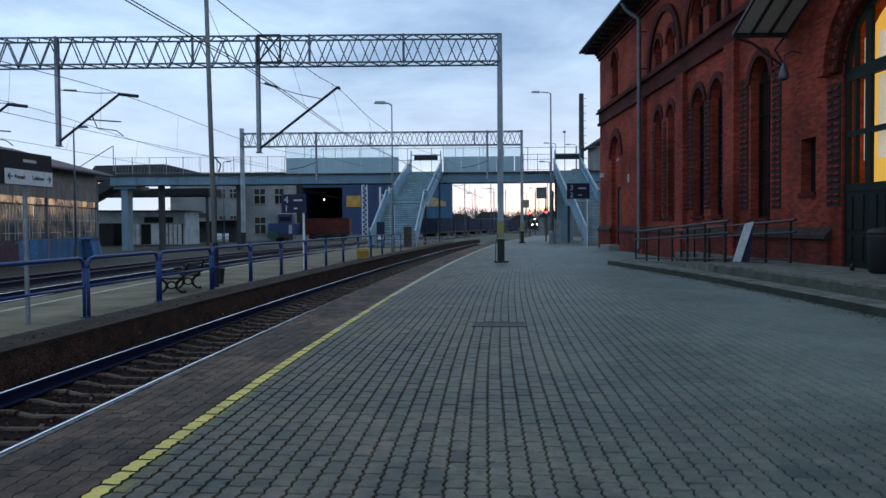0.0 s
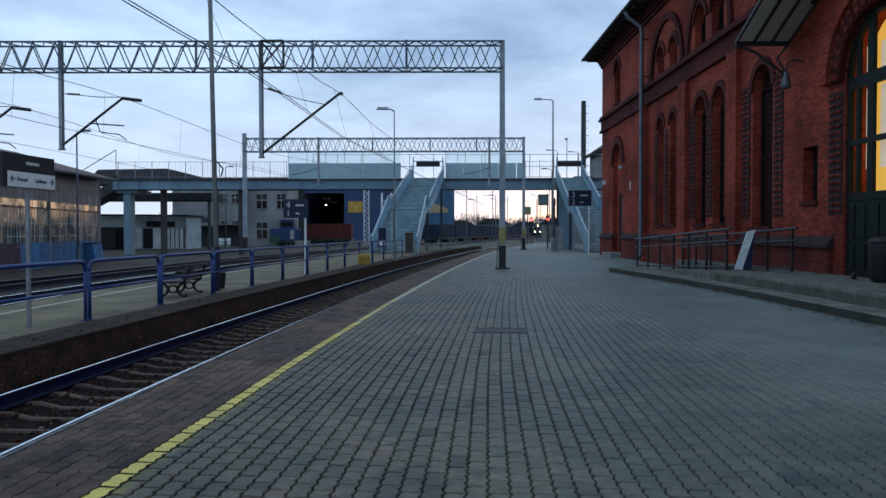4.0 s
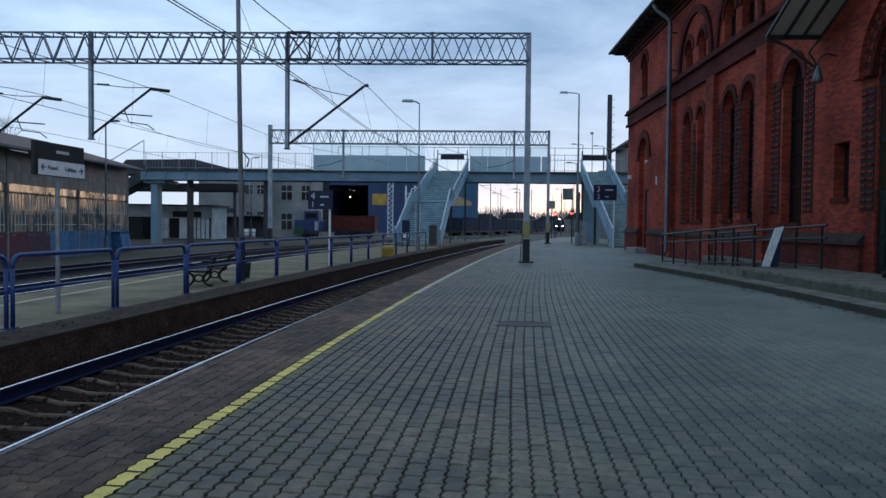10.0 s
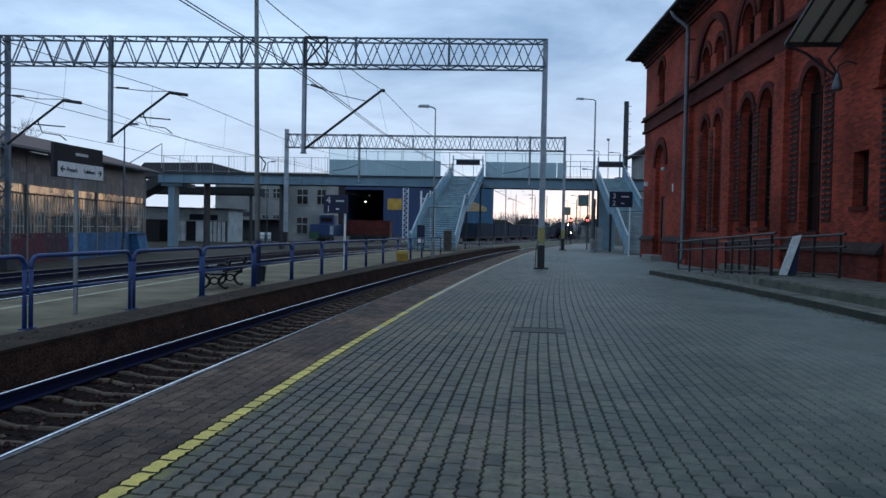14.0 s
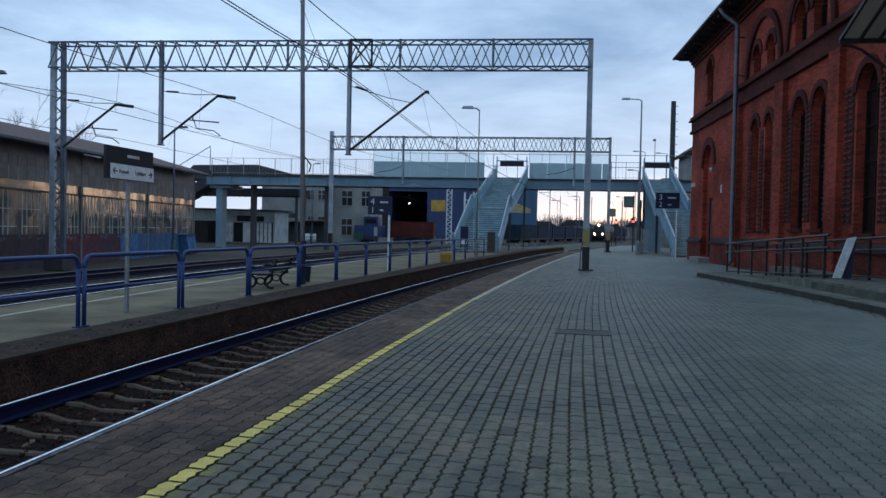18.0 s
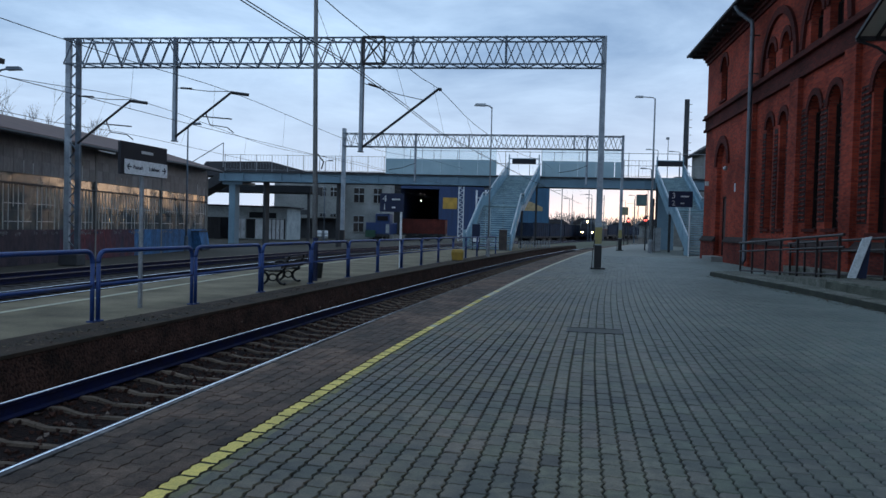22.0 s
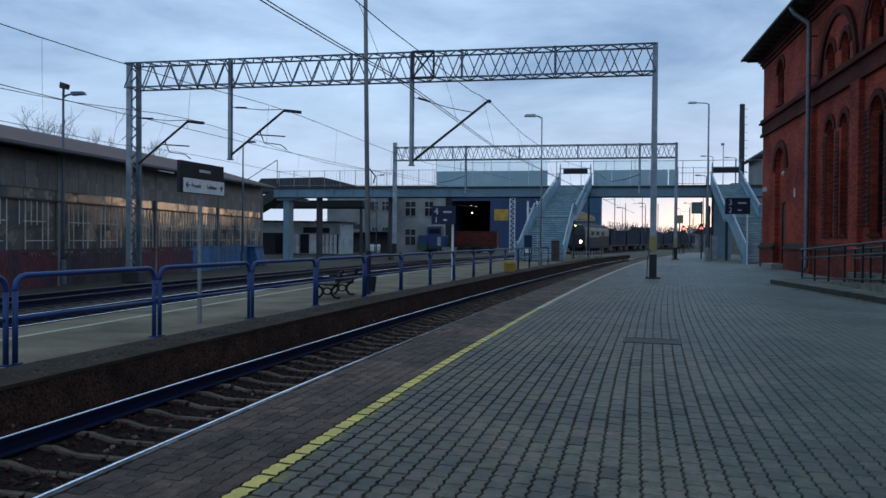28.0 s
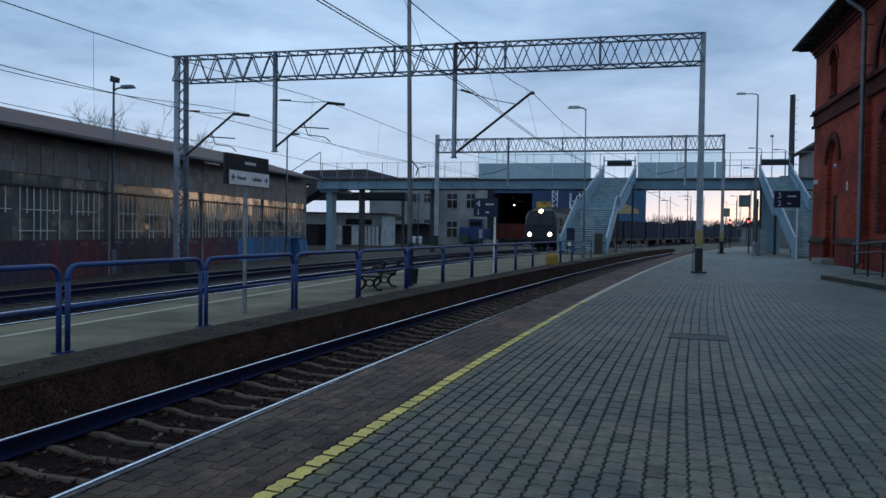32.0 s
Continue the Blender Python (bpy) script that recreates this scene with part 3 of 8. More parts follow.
SCREEN_GLASS.node_tree.nodes["Principled BSDF"].inputs["Transmission Weight"].default_value = 0.85
SCREEN_GLASS.node_tree.nodes["Principled BSDF"].inputs["IOR"].default_value = 1.05
ROOF = material("dark_roof_tile", (0.045, 0.043, 0.048), 0.8, second=(0.028, 0.027, 0.03), scale=1)
EAVE = material("dark_eave_boards", (0.035, 0.03, 0.032), 0.8, scale=2)
WINDOW = glass_material("dark_window_glass", (0.016, 0.013, 0.013), 0.12)
WINDOW.node_tree.nodes["Principled BSDF"].inputs["Specular IOR Level"].default_value = 0.35
CAB_GLASS = glass_material("dark_cab_glass", (0.008, 0.009, 0.011), 0.15)
CAB_GLASS.node_tree.nodes["Principled BSDF"].inputs["Specular IOR Level"].default_value = 0.3
WOOD_DARK = material("dark_window_wood", (0.02, 0.013, 0.012), 0.8, scale=3)
SIDE_DOOR = material("side_door_paint", (0.075, 0.018, 0.013), 0.6, second=(0.045, 0.013, 0.01), scale=3)
GREEN_DOOR = material("dark_green_door_paint", (0.013, 0.021, 0.018), 0.6, second=(0.008, 0.013, 0.011), scale=2)
PIPE = material("zinc_downpipe", (0.16, 0.175, 0.2), 0.5, 0.5, scale=2)
CANOPY_GLASS = glass_material("grey_canopy_panel", (0.56, 0.56, 0.48), 0.6)
CANOPY_GLASS.node_tree.nodes["Principled BSDF"].inputs["Transmission Weight"].default_value = 0.6
WHITE_PAINT = material("white_board_paint", (0.72, 0.75, 0.75), 0.5, second=(0.55, 0.58, 0.58), scale=5)
HALL_BLUE = material("blue_hall_cladding", (0.021, 0.054, 0.15), 0.6, second=(0.015, 0.036, 0.1), scale=0.5, stretch=(4, 4, 0.4))
HALL_TEAL = material("teal_hall_cladding", (0.03, 0.12, 0.22), 0.55, second=(0.022, 0.085, 0.16), scale=0.5, stretch=(4, 4, 0.4))
HALL_ORANGE = material("orange_stripe", (0.50, 0.37, 0.19), 0.6)
RENDER_GREY = material("stained_grey_render", (0.31, 0.315, 0.3), 0.9, second=(0.15, 0.16, 0.155), scale=0.35, fine=6, amount=1.0)
GARAGE_WHITE = material("white_shed_boards", (0.80, 0.83, 0.85), 0.7, second=(0.6, 0.62, 0.63), scale=1)
RED_WAGON = material("red_brown_wagon", (0.15, 0.036, 0.028), 0.75, second=(0.08, 0.023, 0.02), scale=0.8, fine=10)
WAGON = material("dark_blue_grey_wagon", (0.034, 0.052, 0.09), 0.8, second=(0.02, 0.027, 0.045), scale=0.7, fine=10)
WAGON.node_tree.nodes["Principled BSDF"].inputs["Specular IOR Level"].default_value = 0.12
LOCO_CREAM = material("loco_cream_paint", (0.30, 0.30, 0.27), 0.65, second=(0.21, 0.21, 0.19), scale=0.8)
LOCO_DARK = material("loco_dark_paint", (0.02, 0.026, 0.045), 0.6, scale=1)
LOCO_BLUE = material("loco_front_paint", (0.012, 0.018, 0.03), 0.55, second=(0.009, 0.012, 0.02), scale=1)
ROOF_GREY = material("loco_roof", (0.07, 0.072, 0.075), 0.7)
BARK = material("bare_bark", (0.055, 0.046, 0.04), 0.9, scale=5)
# paler and greyer than bark: distance haze put into the twig colour
TWIGS = material("far_bare_twigs", (0.12, 0.115, 0.125), 0.95, scale=2)
HEADLAMP = material("headlamp_glow", (1.0, 0.86, 0.62), 0.3, glow=24.0, glow_colour=(1.0, 0.66, 0.3), bump=0)
SIGNAL_RED = material("red_signal_glow", (1.0, 0.1, 0.06), 0.3, glow=10.0, glow_colour=(1.0, 0.10, 0.08), bump=0)
SMALL_WHITE = material("small_lamp_glow", (1.0, 0.95, 0.85), 0.3, glow=6.0, glow_colour=(1.0, 0.93, 0.80), bump=0)
HALL_LIGHT = material("lit_hall_wall", (0.70, 0.46, 0.14), 0.6, second=(0.55, 0.34, 0.09), glow=0.55, glow_colour=(1.0, 0.6, 0.1), scale=1.5, bump=0)
HALL_PALE = material("lit_hall_blind", (0.75, 0.62, 0.48), 0.6, glow=0.36, glow_colour=(1.0, 0.84, 0.6), scale=1.5, bump=0)
LENS_GREY = material("lamp_lens_grey", (0.45, 0.47, 0.48), 0.3, coat=0.5, bump=0)
RED_GRAFFITI = material("red_painted_wall", (0.17, 0.033, 0.04), 0.85, second=(0.035, 0.03, 0.055), scale=1.1, fine=7, amount=0.7, speckle=0.45, stretch=(1, 1, 0.45))
NAVY_GRAFFITI = material("navy_painted_wall", (0.035, 0.04, 0.09), 0.85, second=(0.07, 0.024, 0.03), scale=1.1, fine=7, amount=0.7, speckle=0.45, stretch=(1, 1, 0.45))
MAUVE_GRAFFITI = material("mauve_painted_wall", (0.085, 0.05, 0.06), 0.85, second=(0.02, 0.02, 0.035), scale=1.1, fine=7, amount=0.7, speckle=0.45, stretch=(1, 1, 0.45))
BLUE_GRAFFITI = material("blue_painted_wall", (0.06, 0.2, 0.42), 0.85, second=(0.035, 0.07, 0.14), scale=1.0, fine=7, amount=0.7, speckle=0.4, stretch=(1, 1, 0.45))
PALE_GRAFFITI = material("pale_spray_paint", (0.38, 0.36, 0.36), 0.85, second=(0.2, 0.2, 0.2), scale=2)
VAN_BLUE = material("shunter_blue_paint", (0.011, 0.042, 0.15), 0.55, second=(0.009, 0.028, 0.095), scale=2)
MAST_GREY = material("grey_mast_concrete", (0.3, 0.31, 0.31), 0.8, second=(0.2, 0.205, 0.205), scale=1.3, fine=30)
BIN = material("dark_green_bin", (0.02, 0.026, 0.024), 0.6)
BENCH_WOOD = material("dark_bench_slats", (0.032, 0.026, 0.024), 0.6, scale=4, stretch=(1, 6, 6))
CAST_IRON = material("black_cast_iron", (0.015, 0.015, 0.017), 0.5, 0.3)
GRIT_YELLOW = material("yellow_grit_box", (0.46, 0.27, 0.03), 0.55, second=(0.35, 0.22, 0.03), scale=3)
BOX_GREY = material("grey_cabinet_paint", (0.42, 0.45, 0.46), 0.6, scale=2)
DARK_TIMBER = material("dark_tarred_boards", (0.024, 0.023, 0.024), 0.9, second=(0.01, 0.01, 0.011), scale=1.2, fine=9, amount=0.9)
GRASS = material("dull_grass", (0.07, 0.085, 0.035), 0.95, second=(0.05, 0.05, 0.03), scale=3, fine=40, bump=0.6)


# ---- ground, platforms, tracks ----
for dull in (WOOD_DARK, PLINTH_BRICK, BRICK, BRICK_DARK, BRICK_JAMB, PLINTH, GREEN_DOOR, EARTH, KERB, RED_PAVER, BALLAST, BALLAST_SIDE, ISLAND, SLEEPER, SLEEPER_DARK, STONE, LOCO_CREAM, LOCO_DARK, RED_WAGON):
    dull.node_tree.nodes["Principled BSDF"].inputs["Specular IOR Level"].default_value = 0.12
PAVER.node_tree.nodes["Principled BSDF"].inputs["Specular IOR Level"].default_value = 0.4
RAIL_SIDE.node_tree.nodes["Principled BSDF"].inputs["Specular IOR Level"].default_value = 0.1
STEP = material("mossy_step_concrete", (0.27, 0.265, 0.225), 0.85, second=(0.045, 0.055, 0.03), scale=2.4, fine=26, bump=0.6, amount=0.8, speckle=0.45, depth=0.02)
RAIL_Z = -0.27
yellow_line = spline([(-30, -3.9), (-12, -3.02), (0, -2.43), (5, -2.17), (9, -1.93), (13, -1.62), (18, -1.2), (26, -0.4), (36, 0.72),
                      (53, 2.9), (68, 5.2), (85, 8.6), (110, 14.8), (150, 26.5), (220, 48.0)])


def track_one(y):
    return yellow_line(y) - 2.42


track_two = spline([(-40, -12.2), (10, -12.15), (28, -12.0), (45, -10.9), (60, -9.35), (77, -6.75), (95, -3.35), (115, 1.0), (135, 5.5),
                    (155, 10.2), (180, 16.4), (205, 22.4), (230, 27.3), (260, 31.8), (293, 35.4), (340, 39.5)])


def track_three(y):
    return track_two(y) - 4.2


g = Build()
g.poly([(-1500, -300, -0.62), (1500, -300, -0.62), (1500, 2600, -0.62), (-1500, 2600, -0.62)])
solid("ground", g, EARTH, "dark bare railway ground reaching the horizon", "ground", kind="structure")

ys_long = steps(-14, 110, 62)
# main platform: slab with edge stones, brown edge strip, yellow line, paving bed
slab = Build()
line = run_line(yellow_line, ys_long)
for i in range(len(line) - 1):
    a, b = line[i], line[i + 1]
    la, lb = (a[0] - 0.47 * a[3], a[1] - 0.47 * a[4]), (b[0] - 0.47 * b[3], b[1] - 0.47 * b[4])
    slab.hexa([(*la, -0.62), (40, a[1], -0.62), (40, b[1], -0.62), (*lb, -0.62)], [(*la, -0.017), (40, a[1], -0.017), (40, b[1], -0.017), (*lb, -0.017)])
solid("platform_bed", slab, PAVER_BED, "dark sand bed under the station platform paving", "platform", kind="structure")
edge = Build()
edge.sweep(run_line(yellow_line, ys_long, 0, -1.0), [(0.0, -0.62), (0.54, -0.62), (0.54, -0.03), (0.0, -0.03)])
solid("platform_edge_wall", edge, CONCRETE, "concrete retaining wall along the platform edge", "wall", kind="structure")
FAR_Y = 52.0
far_pave = Build()
line = run_line(yellow_line, steps(51.8, 110, 36), 0, 0.14)
for a, b in zip(line, line[1:]):
    far_pave.hexa([(a[0], a[1], -0.03), (40, a[1], -0.03), (40, b[1], -0.03), (b[0], b[1], -0.03)],
                  [(a[0], a[1], -0.004), (40, a[1], -0.004), (40, b[1], -0.004), (b[0], b[1], -0.004)])
solid("pavement", far_pave, PAVE_FAR, "grey block paving of the station platform far end", "pavement", kind="structure")

# island platform between the first and second track
isl = Build()
ys = steps(-14, 82, 48)
near = run_line(yellow_line, ys, 0, -3.95)
for a in near:
    xa = track_two(a[1]) + 2.58
    isl.v += [(xa, a[1], -0.62), (xa, a[1], 0), (a[0], a[1], 0), (a[0], a[1], -0.62)]
for i in range(len(near) - 1):
    isl.f += [(4 * i + k, 4 * i + (k + 1) % 4, 4 * i + 4 + (k + 1) % 4, 4 * i + 4 + k) for k in range(4)]
isl.f += [(3, 2, 1, 0), tuple(4 * len(near) - 4 + k for k in range(4))]
solid("island_platform", isl, ISLAND, "pale worn concrete island platform between two tracks", "platform", kind="structure")
lip = Build()
lip.sweep(run_line(yellow_line, ys, 0, -3.95), [(-0.85, 0.004), (-0.83, 0.012), (0.04, 0.012), (0.035, -0.035), (0.0, -0.035), (0.0, 0.004)])
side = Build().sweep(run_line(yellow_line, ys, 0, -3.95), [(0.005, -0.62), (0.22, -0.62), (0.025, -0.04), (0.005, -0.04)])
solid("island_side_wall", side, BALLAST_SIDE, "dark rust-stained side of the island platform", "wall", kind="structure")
solid("island_edge_kerb", lip, KERB, "dark mossy concrete kerb along the island platform", "kerb", kind="structure")
wl_line = Build()
wl_line.sweep([(track_two(y) + 3.5, y, 0.0, 1, 0) for y in steps(-14, 60, 40)], [(-0.07, 0.004), (0.07, 0.004), (0.07, 0.008), (-0.07, 0.008)])
solid("platform_warning_line", wl_line, material("pale_line_paint", (0.54, 0.49, 0.29), 0.7, second=(0.36, 0.34, 0.27), scale=3), "faded pale warning line on the island platform", "line", kind="structure")


def ballast(name, fn, y0, y1, half, mat=BALLAST):
    b = Build()
    b.sweep(run_line(fn, steps(y0, y1, 60), RAIL_Z - 0.2), [(-half - 0.5, -0.3), (half + 0.5, -0.3), (half, -0.03), (0.75, 0.004), (0.5, -0.012), (0.3, -0.052), (-0.3, -0.052), (-0.5, -0.012), (-0.75, 0.004), (-half, -0.03)])
    solid(name, b, mat, "rusty brown crushed stone ballast under the track", "ballast", kind="structure")


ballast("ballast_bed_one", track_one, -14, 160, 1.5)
ballast("ballast_bed_two", track_two, -20, 330, 1.9, BALLAST_GREY)
ballast("ballast_bed_three", track_three, -20, 330, 1.7, BALLAST_GREY)

RAIL_SECTION = [(-0.07, -0.17), (0.07, -0.17), (0.07, -0.155), (0.012, -0.14), (0.012, -0.045), (0.035, -0.035), (0.036, -0.006),
                (-0.036, -0.006), (-0.035, -0.035), (-0.012, -0.045), (-0.012, -0.14), (-0.07, -0.155)]


def lay_track(name, fn, y0, y1, near, label, wood, head=None):
    t = thing(name, label, "railway track", "tracks", "structure")
    ys = steps(y0, y1, int((y1 - y0) / 1.5))
    wide = 0.0145 if name == "track_one" else 0.026
    for side in (-0.7535, 0.7535):
        r = part("rail", Build().sweep(run_line(fn, ys, RAIL_Z, side), RAIL_SECTION), RAIL_SIDE, t)
        part("rail_head", Build().sweep(run_line(fn, ys, RAIL_Z, side), [(-wide, -0.014), (wide, -0.014), (wide, -wide * 0.24), (wide * 0.25, 0.0012), (-wide * 0.25, 0.0012), (-wide, -wide * 0.24)]), head or RAIL_TOP, r, "steel running surface")
    # twin-hump concrete sleepers with a sunken middle
    prof = [(-1.28, -0.03), (-0.95, 0.0), (-0.55, 0.0), (-0.3, -0.055), (0.3, -0.055), (0.55, 0.0), (0.95, 0.0), (1.28, -0.03)]
    b = Build()
    n = len(prof)
    for j in (-1, 1):
        b.v += [(x, j * 0.095, z - 0.16) for x, z in prof]
        b.v += [(x, j * 0.035, z) for x, z in prof]
    for i in range(n - 1):
        b.f += [(n + i, n + i + 1, 3 * n + i + 1, 3 * n + i), (i, i + 1, n + i + 1, n + i), (2 * n + i, 3 * n + i, 3 * n + i + 1, 2 * n + i + 1)]
    b.f += [(0, n, 3 * n, 2 * n), (n - 1, 3 * n - 1, 4 * n - 1, 2 * n - 1)]
    me = b.mesh("sleeper", wood)
    y = y0 + 0.3
    while y < near:
        x, yy, z, nx, ny = run_line(fn, [y], RAIL_Z - 0.172)[0]
        s = part("sleeper", me, None, t)
        s.matrix_basis = pose(x, yy, z, 0, 0, math.degrees(math.atan2(ny, nx)) + random.uniform(-0.8, 0.8))
        y += 0.54
    far = Build()
    while y < y1:
        x, yy, z, nx, ny = run_line(fn, [y], RAIL_Z - 0.172)[0]
        far.bar((x - nx * 1.28, yy - ny * 1.28, z - 0.06), (x + nx * 1.28, yy + ny * 1.28, z - 0.08), 0.16, 0.12)
        y += 0.575
    tagged(part("far_sleepers", far, wood, t), kind="stuff")
    return t


lay_track("track_one", track_one, -14.26, 120, 60, "single railway track with shiny rails and concrete sleepers", SLEEPER)
lay_track("track_two", track_two, -14.26, 330, 40, "straight then curving railway track beyond the island platform", SLEEPER_DARK)
lay_track("track_three", track_three, -14.26, 330, 0, "rusty siding along the long workshop", SLEEPER_DARK, RAIL_RUST)
side_pave = Build().box(7.55, 40, -14, 4.0, -0.03, -0.004).box(7.0, 10.7, 31.5, 51.9, -0.03, -0.004)
solid("pavement_side", side_pave, PAVE_FAR, "grey paving beside the station", "pavement", kind="structure")


# ---- overhead line gantries ----
def lattice(b, p, q, depth, bays, chord=0.065, web=0.042, width=0.85):
    """A four-chord lattice beam between p and q (its top line), hanging down by depth."""
    p, q = Vector(p), Vector(q)
    side = Vector((0, width / 2, 0))
    down = Vector((0, 0, -depth))
    for s in (-1, 1):
        b.bar(p + side * s, q + side * s, chord)
        b.bar(p + side * s + down, q + side * s + down, chord)
        zig = (down, Vector()) if s < 0 else (Vector(), down)
        for i in range(bays):
            a, c = p.lerp(q, i / bays), p.lerp(q, (i + 1) / bays)
            m = p.lerp(q, (i + 0.5) / bays)
            b.bar(a + side * s + zig[0], m + side * s + zig[1], web)
            b.bar(m + side * s + zig[1], c + side * s + zig[0], web)
    # flat lacing between the chords, above and below
    for i in range(bays):
        a, m, c = p.lerp(q, i / bays), p.lerp(q, (i + 0.5) / bays), p.lerp(q, (i + 1) / bays)
        for h in (Vector(), down):
            b.bar(a - side + h, m + side + h, web)
            b.bar(m + side + h, c - side + h, web)
    return b


def insulator(b, p, q, r=0.055):
    p, q = Vector(p), Vector(q)
    pts, rad = [], []
    for i in range(13):
        pts.append(p.lerp(q, i / 12))
        rad.append(r if i % 2 else r * 0.55)
    b.tube(pts, r, 8, rad)
    return b


def cantilever(parent, x, z0, arm, reach=0.8):
    """A registration arm: inclined tube up to the right with its stay, contact wire arm and insulators."""
    root = (x, -0.12, z0)
    tip = (x + arm, -0.12, z0 + arm * 0.77)
    a = part("cantilever_arm", Build().tube([root, tip], 0.055, 8).tube([tip, (tip[0] + reach, -0.12, tip[2] - 0.1)], 0.07, 8), DARK_STEEL, parent)
    zs = tip[2] + 0.2
    low = arm > 3
    end = Vector(root).lerp(Vector(tip), 0.8) if low else Vector((tip[0], -0.12, tip[2] + 0.05))
    part("stay_tube", Build().tube([(x, -0.12, zs), Vector((x, -0.12, zs)).lerp(end, 0.6) + Vector((0, 0, -0.06)), end], 0.018, 6), DARK_STEEL, a)
    part("stay_insulator", insulator(Build(), (x + 0.2, -0.12, zs - 0.01), (x + 0.75, -0.12, zs - (0.2 if low else 0.04))), INSULATOR, a)
    part("arm_insulator", insulator(Build(), (x + 0.2, -0.12, z0 + 0.15), (x + 0.75, -0.12, z0 + 0.55)), INSULATOR, a)
    if not low:
        mx, mz = x + arm * 0.55, z0 + arm * 0.77 * 0.55
        reg = Build().tube([(mx, -0.12, mz), (mx + 0.03, -0.12, mz - 0.2)], 0.03, 6).tube([(mx - 0.15, -0.12, mz - 0.18), (mx + 1.2, -0.12, mz - 0.28)], 0.03, 6)
        reg.tube([(mx + 0.06, -0.12, mz - 0.2), (mx + 0.19, -0.12, mz - 0.54), (mx + 0.99, -0.12, mz - 0.65), (mx + 1.28, -0.12, mz - 0.87)], 0.024, 6)
        part("steady_arm", reg, DARK_STEEL, a)
    return a


def gantry(at_y, x0, x1, top, drops, label, left_lattice=True, bays=26):
    t = thing("overhead_line_gantry", label, "gantry", "overhead line gantries", at=pose(0, at_y, 0))
    depth = 1.12
    part("lattice_beam", lattice(Build(), (x0, 0, top), (x1, 0, top), depth, bays), GANTRY, t)
    for x in [x0 + (x1 - x0) * k for k in (0.22, 0.46, 0.665, 0.83)]:
        part("beam_splice", Build().box(x - 0.05, x + 0.05, -0.46, -0.42, top - depth - 0.04, top + 0.05), GANTRY, t)
    # right leg: tapered box column with painted foot
    leg = Build()
    leg.hexa([(x1 - 0.13, -0.13, 0.02), (x1 + 0.13, -0.13, 0.02), (x1 + 0.13, 0.13, 0.02), (x1 - 0.13, 0.13, 0.02)],
             [(x1 - 0.1, -0.1, top + 0.12), (x1 + 0.1, -0.1, top + 0.12), (x1 + 0.1, 0.1, top + 0.12), (x1 - 0.1, 0.1, top + 0.12)])
    part("steel_leg", leg, GALV_LEG, t)
    part("black_foot", Build().box(x1 - 0.145, x1 + 0.145, -0.145, 0.145, 0.0, 1.0), BLACK_PAINT, t, "black painted foot of the column", bevel=0.01)
    part("base_plate", Build().box(x1 - 0.3, x1 + 0.3, -0.28, 0.28, 0.0, 0.06), BLACK_PAINT, t, bevel=0.01)
    part("yellow_band", Build().box(x1 - 0.14, x1 + 0.14, -0.14, 0.14, 1.05, 1.75), YELLOW_BAND, t, "worn yellow warning band")
    part("cable_pipe", Build().tube([(x1 - 0.24, -0.1, 0.05), (x1 - 0.22, -0.1, 0.8), (x1 - 0.14, -0.14, 1.2)], 0.018, 6), DARK_STEEL, t)
    # left leg
    if left_lattice:
        def column(dx, w):
            return Build().hexa([(x0 + dx - w / 2, -0.1, -0.3), (x0 + dx + w / 2, -0.1, -0.3), (x0 + dx + w / 2, 0.06, -0.3), (x0 + dx - w / 2, 0.06, -0.3)],
                                [(x0 + dx * 0.9 - w / 2, -0.1, top + 0.1), (x0 + dx * 0.9 + w / 2, -0.1, top + 0.1), (x0 + dx * 0.9 + w / 2, 0.06, top + 0.1), (x0 + dx * 0.9 - w / 2, 0.06, top + 0.1)])
        part("leg_column", column(0.0, 0.24), GALV_LEG, t, "pale outer column of the leg")
        part("leg_column", column(0.52, 0.2), GANTRY, t, "dark inner column of the leg")
        n = 11
        for i in range(n):
            za, zb = -0.3 + (top + 0.3) * i / n, -0.3 + (top + 0.3) * (i + 1) / n
            part("lacing_bar", Build().bar((x0, -0.04, za), (x0 + 0.48, -0.04, (za + zb) / 2), 0.05), GANTRY, t)
            part("lacing_bar", Build().bar((x0 + 0.48, -0.04, (za + zb) / 2), (x0, -0.04, zb), 0.05), GANTRY, t)
        part("concrete_footing", Build().box(x0 - 0.2, x0 + 0.7, -0.35, 0.35, -0.6, -0.1), BRIDGE_DARK, t, bevel=0.03)
    else:
        part("steel_leg", Build().box(x0 - 0.16, x0 + 0.16, -0.16, 0.16, 0.0, top + 0.45), GALV_LEG, t)
        part("black_foot", Build().box(x0 - 0.19, x0 + 0.19, -0.19, 0.19, 0.0, 1.1), BLACK_PAINT, t)
    for x, bottom, arm, square, reach in drops:
        d = part("drop_post", Build().box(x - 0.085, x + 0.055, -0.1, 0.1, bottom - 0.12, top + 0.12), GALV_LEG, t)
        part("post_channel", Build().box(x + 0.055, x + 0.09, -0.06, 0.06, bottom - 0.1, top + 0.1), GANTRY, d)
        part("post_cap", Build().box(x - 0.12, x + 0.12, -0.13, 0.13, bottom - 0.16, bottom - 0.12), GANTRY, d)
        if square:
            fr = Build()
            for dx in (0.1, 1.05):
                fr.bar((x + dx, -0.47, top), (x + dx, -0.47, top - depth), 0.08)
            fr.bar((x + 0.1, -0.47, top), (x + 1.05, -0.47, top), 0.1)
            fr.bar((x + 0.1, -0.47, top - depth), (x + 1.05, -0.47, top - depth), 0.1)
            fr.bar((x + 0.1, -0.47, top), (x + 1.05, -0.47, top - depth), 0.06)
